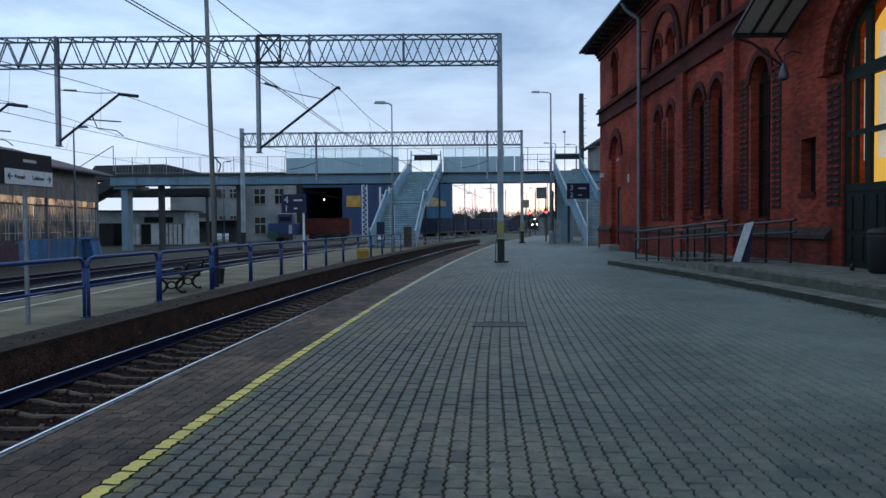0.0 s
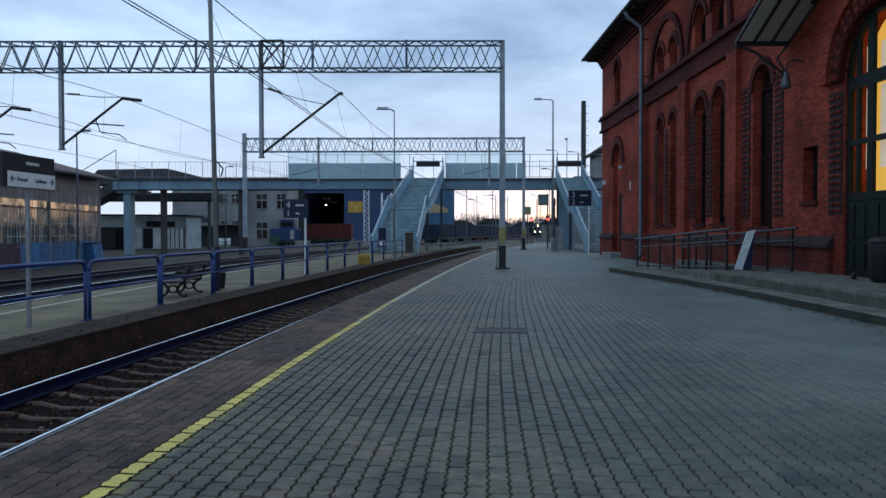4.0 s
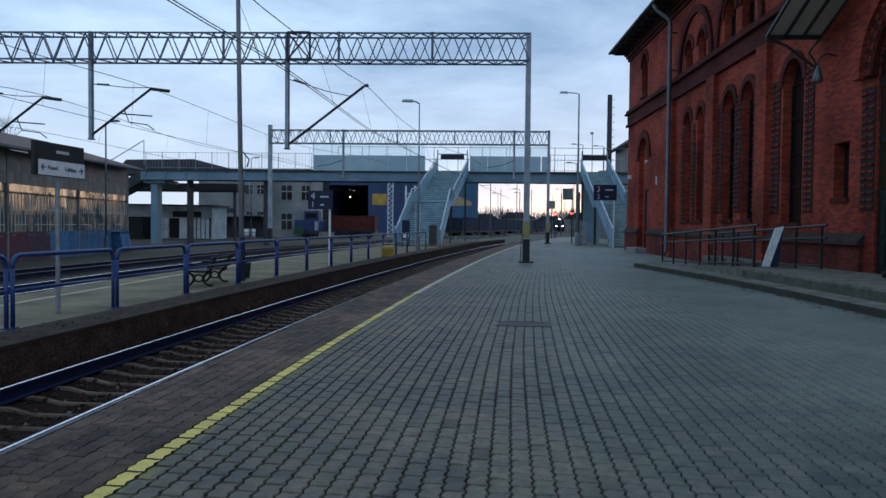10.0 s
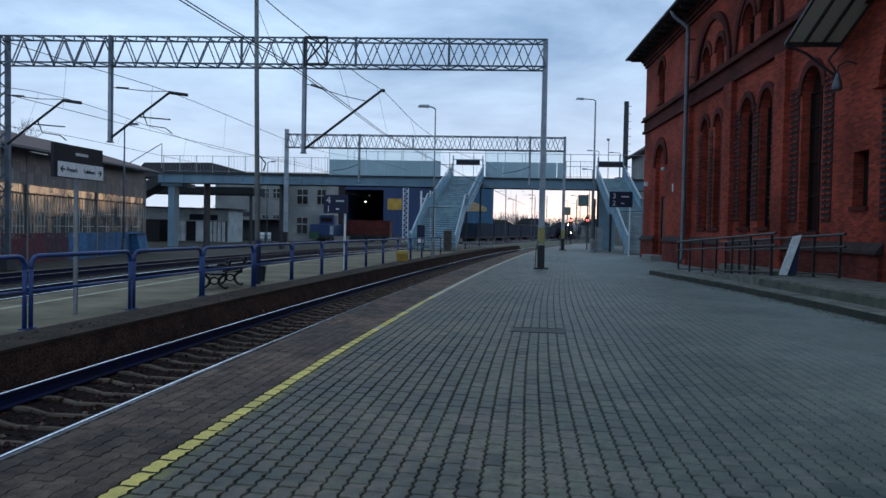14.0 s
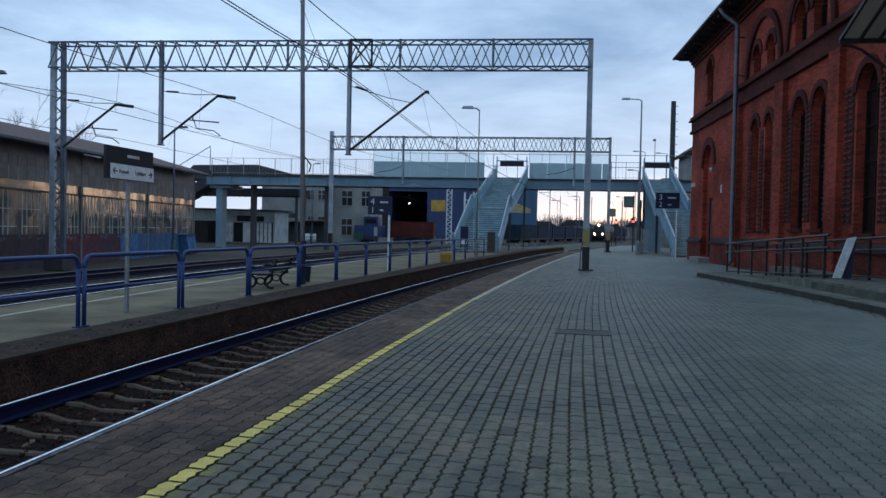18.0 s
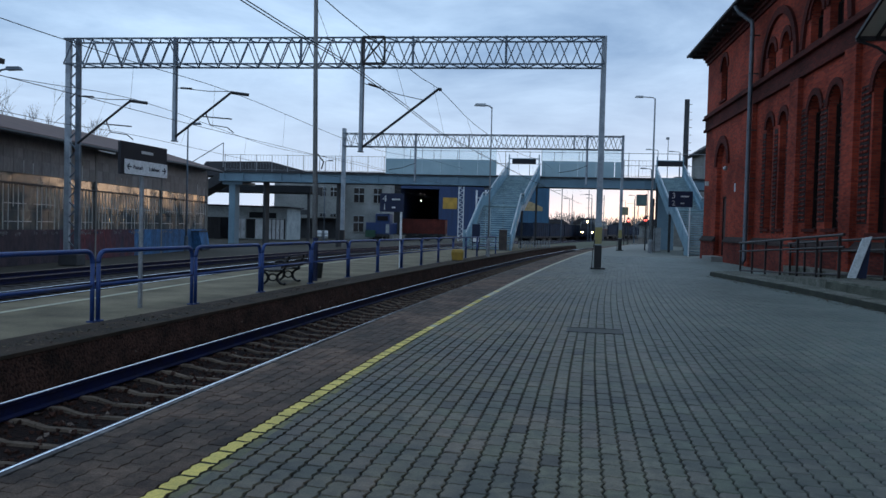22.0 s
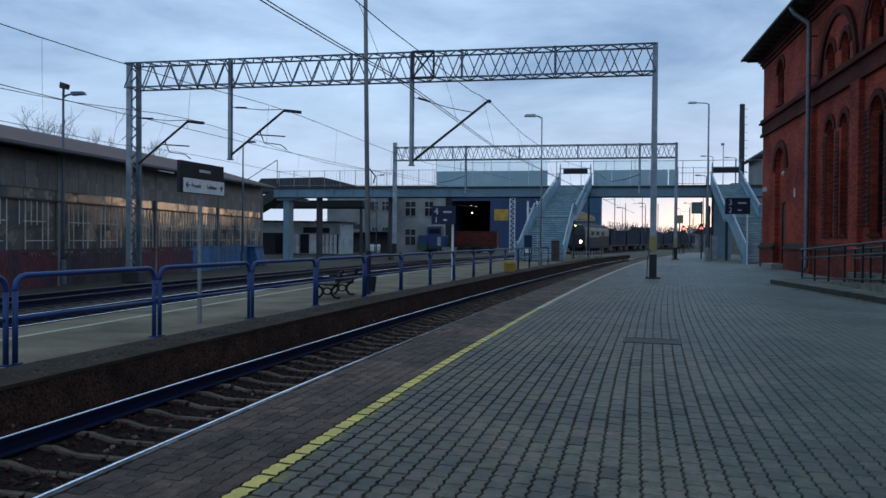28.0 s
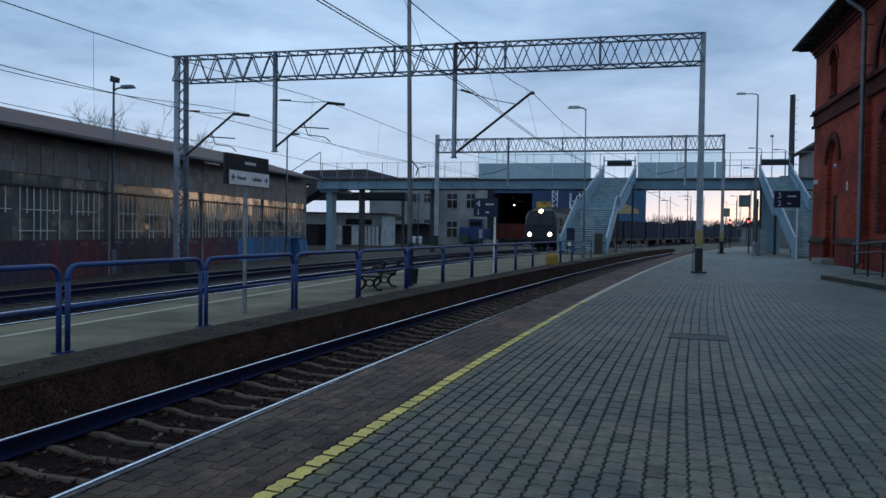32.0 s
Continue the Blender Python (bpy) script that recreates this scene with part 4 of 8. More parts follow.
            fr.bar((x + 0.1, -0.47, top - depth), (x + 1.05, -0.47, top), 0.06)
            part("clamp_frame", fr, DARK_STEEL, d)
        if arm:
            cantilever(t, x + 0.1, bottom + 0.05, arm, reach)
        else:
            part("steady_arm", Build().tube([(x, -0.12, bottom + 1.45), (x - 1.1, -0.12, bottom + 1.05), (x - 2.3, -0.12, bottom + 0.85)], 0.03, 6), DARK_STEEL, t)
    return t


GA_Y, GB_Y = 33.0, 66.5
ga = gantry(GA_Y, -21.28, 2.55, 9.58, [(-7.7, 4.9, 3.3, True, 0.05), (-16.2, 5.25, 2.55, False, 0.8)], "grey steel lattice gantry spanning three tracks")
cantilever(ga, -20.75, 4.95, 2.5)
gantry(GB_Y, -17.0, 6.95, 9.55, [(-10.66, 5.6, 0, False, 0.5), (4.0, 5.6, 0, False, 0.4)], "distant grey lattice gantry before the footbridge", left_lattice=False, bays=30)


def overhead_wire(label, messenger, contact, double=False):
    """Messenger and contact wire through the points at which they hang, with droppers."""
    t = thing("overhead_wire", label, "overhead wire", "overhead wires")

    def smooth(pts):
        fx, fz = spline([(p[1], p[0]) for p in pts]), spline([(p[1], p[2]) for p in pts])
        return fx, fz, steps(pts[0][1], pts[-1][1], 60)

    mx, mz, ys = smooth(messenger)
    cx, cz, yc = smooth(contact)
    part("messenger_wire", Build().tube([(mx(y), y, mz(y)) for y in ys], 0.013, 5), WIRE, t)
    for k in ((-0.05, 0.05) if double else (0,)):
        part("contact_wire", Build().tube([(cx(y) + k, y, cz(y)) for y in yc], 0.011, 5), WIRE, t)
    for y in steps(-12, 96, 15):
        part("dropper", Build().tube([(mx(y), y, mz(y)), (cx(y), y, cz(y))], 0.005, 4), WIRE, t)
    return t


overhead_wire("double contact wire and messenger over the near track",
              [(-7.0, -30, 7.8), (-6.1, 0, 6.9), (-5.1, 18, 6.85), (-4.8, 21.5, 6.86), (-4.4, 28, 7.02), (-4.26, 33, 7.42), (-3.4, 40, 6.95), (-1.6, 52, 6.75), (0.4, 66.5, 7.3), (6.0, 110, 7.0)],
              [(-7.6, -30, 5.3), (-5.8, 0, 5.3), (-5.0, 12.7, 5.3), (-4.43, 18.1, 5.3), (-3.9, 30.2, 5.3), (-3.7, 33, 5.35), (-1.4, 52, 5.3), (0.4, 66.5, 5.3), (6.0, 110, 5.3)], True)
overhead_wire("contact wire and messenger over the second track",
              [(-13.0, -30, 7.0), (-13.1, 0, 6.2), (-13.2, 15.85, 6.37), (-13.2, 23.25, 6.66), (-13.5, 33, 7.27), (-11.2, 50, 6.7), (-8.6, 66.5, 7.2), (-0.5, 110, 7.0)],
              [(-13.0, -30, 5.2), (-13.1, 0, 5.0), (-13.2, 14.4, 4.98), (-13.2, 21.0, 5.1), (-13.6, 33, 5.45), (-11.2, 50, 5.4), (-8.6, 66.5, 5.4), (-0.5, 110, 5.4)])
overhead_wire("contact wire and messenger along the workshop",
              [(-18.8, -30, 7.0), (-18.8, 0, 6.2), (-18.8, 20.5, 6.28), (-18.8, 26, 6.53), (-18.2, 33, 6.98), (-17.5, 50, 6.6), (-15.5, 66.5, 7.0), (-14.0, 110, 7.0)],
              [(-18.8, -30, 5.3), (-18.8, 0, 5.28), (-18.8, 20.5, 5.28), (-18.8, 28.6, 5.28), (-18.9, 33, 5.5), (-17.5, 50, 5.4), (-15.5, 66.5, 5.4), (-14.0, 110, 5.4)])


# ---- station building ----
WX, BY0, BY1 = 10.7, 6.0, 52.0
EAVE_Z = 13.1


def arch_outline(yc, w, z0, ztop, n=12):
    """Counter-clockwise outline (y, z) of a round-headed opening."""
    r = w / 2
    zs = ztop - r
    return [(yc - r, z0), (yc + r, z0)] + [(yc + r * math.cos(math.pi * i / n), zs + r * math.sin(math.pi * i / n)) for i in range(n + 1)]


def wall_with_holes(b, outline, holes, x0, x1):
    """A wall slab between x0 and x1 with openings right through it."""
    bm = bmesh.new()
    edges = []
    for loop in [outline] + holes:
        vs = [bm.verts.new((x0, y, z)) for y, z in loop]
        edges += [bm.edges.new((vs[i], vs[(i + 1) % len(vs)])) for i in range(len(vs))]
    bmesh.ops.triangle_fill(bm, edges=edges, use_beauty=True, use_dissolve=False)

    def inside(p, loop):
        c = False
        for i in range(len(loop)):
            (ay, az), (by, bz) = loop[i], loop[i - 1]
            if (az > p[1]) != (bz > p[1]) and p[0] < (by - ay) * (p[1] - az) / (bz - az) + ay:
                c = not c
        return c

    dead = []
    for f in bm.faces:
        m = f.calc_center_median()
        if any(inside((m.y, m.z), h) for h in holes):
            dead.append(f)
    bmesh.ops.delete(bm, geom=dead, context="FACES_ONLY")
    bm.verts.index_update()
    n = len(b.v)
    b.v += [tuple(v.co) for v in bm.verts] + [(x1, v.co.y, v.co.z) for v in bm.verts]
    m = len(bm.verts)
    for f in bm.faces:
        ids = [v.index for v in f.verts]
        b.f += [tuple(n + i for i in ids), tuple(n + m + i for i in reversed(ids))]
    for e in bm.edges:
        if len(e.link_faces) == 1:
            i, j = e.verts[0].index, e.verts[1].index
            b.f.append((n + i, n + j, n + m + j, n + m + i))
    bm.free()
    return b


station = thing("station_building", "old red-brick railway station with round-arched windows and dark eaves", "building")
LOWER = [(38.0, 1.05, 1.9, 7.15), (35.95, 1.05, 1.9, 7.12), (32.1, 1.35, 1.9, 7.17), (29.95, 1.35, 1.9, 7.17), (25.9, 1.6, 1.75, 7.15)]
UPPER = [(38.05, 1.15, 9.25, 10.62), (36.0, 1.15, 9.25, 10.62), (32.25, 1.35, 9.25, 11.0), (30.2, 1.35, 9.25, 11.0), (25.8, 1.5, 9.25, 11.3), (47.5, 1.5, 9.5, 12.05)]
DOOR_Y, DOOR_R, SPRING = 19.0, 1.6, 5.6
holes = [arch_outline(y, w, a, z) for y, w, a, z in LOWER + UPPER]
far_door = arch_outline(47.3, 2.6, 0.35, 6.95)
holes.append(far_door)
holes.append([(22.05, 2.47), (22.95, 2.47), (22.95, 4.05), (22.05, 4.05)])
holes.append(arch_outline(DOOR_Y, 2 * DOOR_R, 0.42, SPRING + DOOR_R, 20))
front = wall_with_holes(Build(), [(BY0, -0.6), (BY1, -0.6), (BY1, EAVE_Z), (BY0, EAVE_Z)], holes, WX, WX + 0.6)
part("brick_wall", front, BRICK, station)
shell = Build().box(WX + 0.0, 30, BY1 - 0.6, BY1, -0.6, EAVE_Z)
shell.v = [(x + (0.6 if x < 11 else 0), y, z) for x, y, z in shell.v]
part("gable_wall", shell, BRICK, station)
part("rear_wall", Build().box(29.4, 30, BY0, BY1 - 0.6, -0.6, EAVE_Z), BRICK, station)
part("near_wall", Build().box(WX + 0.6, 29.4, BY0, BY0 + 0.6, -0.6, EAVE_Z), BRICK, station)
part("inner_floor", Build().box(WX + 0.6, 29.4, BY0 + 0.6, BY1 - 0.6, 0.3, 0.42), CONCRETE, station)
part("upper_floor", Build().box(WX + 0.6, 29.4, BY0 + 0.6, BY1 - 0.6, 8.6, 8.8), CONCRETE, station)
part("inner_partition", Build().box(WX + 0.6, 29.4, 23.5, 23.8, 0.42, 8.6), CONCRETE, station)
# roof with deep eaves, soffit and rafters
rf = Build()
ex, ey = 9.62, 52.75
rf.hexa([(ex, BY0 - 1, EAVE_Z), (31, BY0 - 1, EAVE_Z), (31, ey, EAVE_Z), (ex, ey, EAVE_Z)], [(ex - 0.05, BY0 - 1, EAVE_Z + 0.22), (31, BY0 - 1, EAVE_Z + 0.22), (31, ey + 0.05, EAVE_Z + 0.22), (ex - 0.05, ey + 0.05, EAVE_Z + 0.22)])
part("eave_soffit", rf, EAVE, station)
hip = Build().hexa([(ex - 0.05, BY0 - 1, EAVE_Z + 0.22), (31, BY0 - 1, EAVE_Z + 0.22), (31, ey + 0.05, EAVE_Z + 0.22), (ex - 0.05, ey + 0.05, EAVE_Z + 0.22)],
                   [(19, BY0 + 8, 17.5), (21, BY0 + 8, 17.5), (21, ey - 10, 17.5), (19, ey - 10, 17.5)])
part("roof", hip, ROOF, station)
part("gutter", Build().tube([(ex - 0.1, BY0 - 1, EAVE_Z + 0.1), (ex - 0.1, ey + 0.1, EAVE_Z + 0.1)], 0.09, 10), DARK_STEEL, station)
for y in steps(20, 52.2, 28):
    part("rafter_tail", Build().box(ex + 0.1, WX, y - 0.07, y + 0.07, EAVE_Z - 0.16, EAVE_Z), EAVE, station)
cor = Build()
for k, (o, z0, z1) in enumerate([(0.10, 12.45, 12.65), (0.2, 12.65, 12.85), (0.3, 12.85, 13.1)]):
    cor.box(WX - o, WX, BY0, BY1 + o, z0, z1)
part("eave_cornice", cor, BRICK_DARK, station)
# string course between the storeys
part("belt_course", Build().box(WX - 0.07, WX, BY0, BY1 + 0.07, 8.3, 8.9), BRICK_DARK, station)
part("belt_top_moulding", Build().box(WX - 0.24, WX, BY0, BY1 + 0.24, 8.9, 9.02).box(WX - 0.16, WX, BY0, BY1 + 0.16, 9.02, 9.2), BRICK_DARK, station, bevel=0.02)
part("belt_lower_moulding", Build().box(WX - 0.16, WX, BY0, BY1 + 0.16, 8.12, 8.3), BRICK_DARK, station, bevel=0.02)
part("plinth", Build().box(WX - 0.12, WX, 21.15, 45.85, -0.6, 1.14).box(WX - 0.12, WX, 48.4, BY1 + 0.12, -0.6, 1.14), PLINTH_BRICK, station)
for y0, y1 in ((21.1, 45.85), (48.4, BY1 + 0.2)):
    part("plinth_coping", Build().hexa([(WX - 0.22, y0, 1.14), (WX, y0, 1.14), (WX, y1, 1.14), (WX - 0.22, y1, 1.14)], [(WX - 0.2, y0, 1.24), (WX, y0, 1.46), (WX, y1, 1.46), (WX - 0.2, y1, 1.24)]), PLINTH, station, "sloped grey coping of the plinth")
# pilasters
for y0, y1 in [(33.6, 34.7), (27.75, 28.75), (40.35, 40.95)]:
    part("pilaster", Build().box(WX - 0.2, WX, y0, y1, -0.4, 8.12), BRICK, station)


def toothed_jamb(y, w, z0, z1):
    """A brick shaft beside a window, its recess shade painted in, with two columns of projecting rounded courses."""
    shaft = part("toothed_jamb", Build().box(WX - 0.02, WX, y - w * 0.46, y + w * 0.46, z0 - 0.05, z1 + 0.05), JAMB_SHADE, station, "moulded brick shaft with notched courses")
    rj = random.Random(int(y * 100))
    b = Build()
    z = z0
    while z < z1 - 0.1:
        for yc, half in ((y - w * 0.235, w * 0.17), (y + w * 0.235, w * 0.17)):
            lo, hi, out = z + rj.uniform(0, 0.012), z + 0.105 + rj.uniform(-0.012, 0.012), rj.uniform(0.05, 0.07)
            e = half * rj.uniform(0.92, 1.05)
            b.prism([(-0.02, lo), (-out * 0.8, lo + 0.01), (-out, lo + 0.035), (-out, hi - 0.035), (-out * 0.8, hi - 0.01), (-0.02, hi)],
                    lambda u, v, ww: (WX + u, ww, v), yc - e, yc + e)
        z += 0.19
    tagged(part("notched_courses", b, BRICK_JAMB, shaft), kind="stuff")


for y in (38.78, 36.97, 35.18):
    toothed_jamb(y, 0.55, 1.75, 6.4)
for y, w in ((33.2, 0.85), (31.02, 0.72), (29.02, 0.7)):
    toothed_jamb(y, w, 2.2, 6.75)
for y, w in ((27.25, 0.82), (24.62, 0.72)):
    toothed_jamb(y, w, 2.1, 6.6)
for y in (DOOR_Y + DOOR_R + 0.42, DOOR_Y - DOOR_R - 0.42):
    toothed_jamb(y, 0.78, 2.1, 5.3)


def arch_ring(yc, w, zs, t, x0, x1, n=14, end=0.0):
    r = w / 2
    inner = [(yc + r * math.cos(math.pi * i / n), zs + r * math.sin(math.pi * i / n)) for i in range(n + 1)]
    outer = [(yc + (r + t) * math.cos(math.pi * i / n), zs + (r + t) * math.sin(math.pi * i / n)) for i in range(n + 1)]
    b = Build()
    m = n + 1
    b.v = [(x, *p) for x in (x0, x1) for ring in (inner, outer) for p in ring]
    for i in range(n):
        b.f += [(i, i + 1, m + i + 1, m + i), (2 * m + i, 3 * m + i, 3 * m + i + 1, 2 * m + i + 1), (m + i, m + i + 1, 3 * m + i + 1, 3 * m + i), (i, 2 * m + i, 2 * m + i + 1, i + 1)]
    b.f += [(0, m, 3 * m, 2 * m), (n, 2 * m + n, 3 * m + n, m + n)]
    return b


for y, w, a, z in LOWER + UPPER:
    part("arch_ring", arch_ring(y, w, z - w / 2, 0.26, WX - 0.07, WX + 0.05), BRICK_DARK, station)
for y, w, zs in [(37.0, 4.7, 9.25), (31.2, 4.7, 9.25), (25.8, 2.6, 10.2)]:
    part("blind_arch", arch_ring(y, w, zs, 0.35, WX - 0.13, WX + 0.02, 22), BRICK_DARK, station)
part("door_arch_ring", arch_ring(DOOR_Y, 2 * DOOR_R, SPRING, 0.5, WX - 0.16, WX + 0.1, 26), BRICK_DARK, station)
part("door_outer_ring", arch_ring(DOOR_Y, 2 * DOOR_R + 1.0, SPRING, 0.42, WX - 0.28, WX - 0.02, 26), BRICK, station)
for k in range(0, 34, 2):
    # every other brick of the entrance arch stands proud
    a0, a1 = math.pi * (k + 0.25) / 34, math.pi * (k + 1.15) / 34
    for r0, r1, xo in ((DOOR_R + 0.06, DOOR_R + 0.24, 0.205), (DOOR_R + 0.29, DOOR_R + 0.46, 0.2)):
        wedge = [(DOOR_Y + r * math.cos(a), SPRING + r * math.sin(a)) for r, a in ((r0, a0), (r1, a0), (r1, a1), (r0, a1))]
        part("voussoir", Build().prism(wedge, lambda u, v, w: (w, u, v), WX - xo, WX - 0.155), BRICK_JAMB, station)
part("niche_arch", arch_ring(47.3, 2.6, 5.65, 0.45, WX - 0.1, WX + 0.05, 16), BRICK_DARK, station)


def arched_window(yc, w, z0, ztop):
    win = part("window", Build().prism(arch_outline(yc, w - 0.02, z0, ztop - 0.01), lambda u, v, ww: (ww, u, v), WX + 0.34, WX + 0.36), WINDOW, station)
    fr = Build()
    for y in (yc - w / 2 + 0.05, yc, yc + w / 2 - 0.05):
        top = ztop - w / 2 if abs(y - yc) > 0.1 else ztop - 0.03
        fr.box(WX + 0.28, WX + 0.34, y - 0.045, y + 0.045, z0, top)
    n = max(2, int((ztop - z0) / 1.0))
    for i in range(n):
        z = z0 + (ztop - w / 2 - z0) * i / (n - 1)
        fr.box(WX + 0.285, WX + 0.34, yc - w / 2 + 0.02, yc + w / 2 - 0.02, z, z + 0.07)
    part("window_frame", fr, WOOD_DARK, win)
    part("window_sill", Build().box(WX - 0.12, WX + 0.28, yc - w / 2 - 0.05, yc + w / 2 + 0.05, z0 - 0.12, z0), BRICK_DARK, win)


for spec in LOWER + UPPER:
    arched_window(*spec)
part("niche_back", Build().box(WX + 0.3, WX + 0.35, 22.06, 22.94, 2.48, 4.04), WOOD_DARK, station, "small dark recessed window")
part("niche_sill", Build().box(WX - 0.08, WX + 0.3, 22.0, 23.0, 2.35, 2.47), BRICK_DARK, station)
part("door_niche_back", Build().prism(arch_outline(47.3, 2.58, 0.35, 6.94), lambda u, v, ww: (ww, u, v), WX + 0.24, WX + 0.3), BRICK, station, "bricked-up back of the arched door niche")
fd = part("side_door", Build().box(WX + 0.17, WX + 0.24, 46.02, 47.2, 0.35, 3.7), SIDE_DOOR, station, "dark red-brown wooden side door")
for z in (0.6, 1.65, 2.7):
    part("door_panel", Build().box(WX + 0.14, WX + 0.17, 46.16, 47.06, z, z + 0.85), SIDE_DOOR, fd)
part("door_frame", Build().box(WX + 0.12, WX + 0.24, 47.2, 47.32, 0.35, 3.8).box(WX + 0.12, WX + 0.24, 46.02, 47.2, 3.7, 3.8), WOOD_DARK, station)
part("door_step", Build().box(WX - 0.75, WX, 45.9, 48.4, 0.0, 0.3), CONCRETE, station, bevel=0.02)
part("niche_lamp", Build().lathe([(0.04, 5.3), (0.1, 5.33), (0.14, 5.42), (0.1, 5.52), (0.03, 5.56)], WX + 0.05, 46.75), LENS_GREY, station, "white globe lamp over the side door", smooth=True)
part("notice_plate", Build().box(WX - 0.03, WX, 44.0, 44.2, 3.95, 4.4), WHITE_PAINT, station, "narrow white plate on the wall")
part("wall_box", Build().box(WX - 0.2, WX, 50.75, 50.95, 4.65, 4.92), WHITE_PAINT, station, "small white box on the wall")
# zinc downpipe with brackets
pp = part("downpipe", Build().tube([(ex - 0.05, 40.72, EAVE_Z), (ex + 0.1, 40.62, 12.75), (WX - 0.4, 40.32, 12.2), (WX - 0.36, 40.32, 11.8), (WX - 0.36, 40.32, 0.35), (WX - 0.5, 40.32, 0.12)], 0.11, 12), PIPE, station, "pale zinc downpipe", smooth=True)
for z in (2, 4.4, 6.8, 9.6, 11.5):
    part("pipe_bracket", Build().box(WX - 0.48, WX, 40.24, 40.4, z, z + 0.04), DARK_STEEL, pp)
# great round-arched entrance: green panels below, lit hall behind the panes
ent = part("entrance_door", Build().box(WX + 0.08, WX + 0.16, DOOR_Y - DOOR_R, DOOR_Y + DOOR_R, 0.42, 2.45), GREEN_DOOR, station, "dark green panelled entrance doors")
for y0, y1 in ((20.18, 20.42), (19.65, 20.02), (18.65, 18.96), (19.04, 19.35), (17.98, 18.35), (17.58, 17.82)):
    for z0, z1 in ((0.62, 1.25), (1.4, 2.3)):
        part("door_panel", Build().box(WX + 0.05, WX + 0.08, y0, y1, z0, z1), GREEN_DOOR, ent, bevel=0.02)
part("arch_frame", arch_ring(DOOR_Y, 2 * DOOR_R - 0.34, SPRING, 0.16, WX + 0.05, WX + 0.17, 26), GREEN_DOOR, station, "dark green arched door frame")
for y, w in ((DOOR_Y + DOOR_R - 0.09, 0.08), (20.1, 0.06), (19.5, 0.13), (18.5, 0.13), (17.9, 0.06), (DOOR_Y - DOOR_R + 0.09, 0.08)):
    h = math.sqrt(max(0.0, DOOR_R**2 - (abs(y - DOOR_Y) + w)**2))
    part("glazing_bar", Build().box(WX + 0.07, WX + 0.17, y - w, y + w, 2.45, SPRING + h), GREEN_DOOR, station)
for z, h in ((2.4, 0.2), (3.85, 0.14), (5.3, 0.32)):
    half = DOOR_R if z < SPRING else math.sqrt(DOOR_R**2 - (z - SPRING)**2)
    part("glazing_rail", Build().box(WX + 0.06, WX + 0.18, DOOR_Y - half, DOOR_Y + half, z, z + h), GREEN_DOOR, station)
part("lit_hall_blind", Build().box(WX + 0.9, WX + 0.94, 12, 23.4, 0.42, 8.5), HALL_LIGHT, station, "warm lit wall of the hall behind the glass")
for y0, y1 in ((19.62, 20.05), (18.62, 19.4), (17.95, 18.38)):
    for z0, z1 in ((3.2 if y0 < 19.7 else 2.65, 5.28), (5.66, 6.35)):
        part("pale_blind", Build().box(WX + 0.28, WX + 0.3, y0, y1, z0, z1), HALL_PALE, station, "pale lit curtain strip")

# glazed entrance canopy on iron brackets
can = thing("entrance_canopy", "grey glazed canopy on dark iron brackets over the entrance", "canopy")
CX, CY, CZ = 9.07, 24.0, 7.43
ridge_y, ridge_z = 17.7, 10.0
for sgn in (1, -1):
    ya = ridge_y + sgn * (CY - ridge_y)
    for i in range(3):
        xa, xb = CX + (WX - CX) * i / 3, CX + (WX - CX) * (i + 1) / 3
        pane = Build().hexa([(xa + 0.02, ya, CZ), (xb - 0.02, ya, CZ), (xb - 0.02, ridge_y, ridge_z), (xa + 0.02, ridge_y, ridge_z)],
                            [(xa + 0.02, ya, CZ + 0.02), (xb - 0.02, ya, CZ + 0.02), (xb - 0.02, ridge_y, ridge_z + 0.02), (xa + 0.02, ridge_y, ridge_z + 0.02)])
        part("canopy_pane", pane, CANOPY_GLASS, can)
    for i in range(4):
        x = CX + (WX - CX) * i / 3
        part("canopy_rib", Build().bar((x, ya, CZ - 0.03), (x, ridge_y, ridge_z - 0.03), 0.07, 0.1), DARK_STEEL, can)
    part("canopy_edge", Build().bar((CX, ya, CZ - 0.04), (WX, ya, CZ - 0.04), 0.1, 0.14), DARK_STEEL, can)
    part("canopy_bracket", Build().tube([(CX, ya, CZ - 0.08), (CX + 0.6, ya, CZ - 0.3), (CX + 1.2, ya, CZ - 0.75), (WX, ya, CZ - 1.05)], 0.045, 8), DARK_STEEL, can)
    part("bracket_scroll", Build().tube([(WX - 0.05, ya, CZ - 0.1), (WX - 0.35, ya, CZ - 0.5), (WX - 0.12, ya, CZ - 0.85), (WX - 0.02, ya, CZ - 1.3)], 0.035, 8), DARK_STEEL, can)
lan = thing("wall_lantern", "white bell-shaped lamp hanging from an iron arm", "lamp", at=pose(WX - 0.5, 23.0, 5.82))
part("lamp_shade", Build().lathe([(0.1, 0.0), (0.145, 0.08), (0.13, 0.22), (0.08, 0.36), (0.05, 0.5), (0.02, 0.52)]), PIPE, lan, smooth=True)
part("lamp_arm", Build().tube([(0, 0, 0.5), (0, 0, 0.72), (0.25, 0, 0.86), (0.5, 0, 0.8)], 0.025, 8), DARK_STEEL, lan)

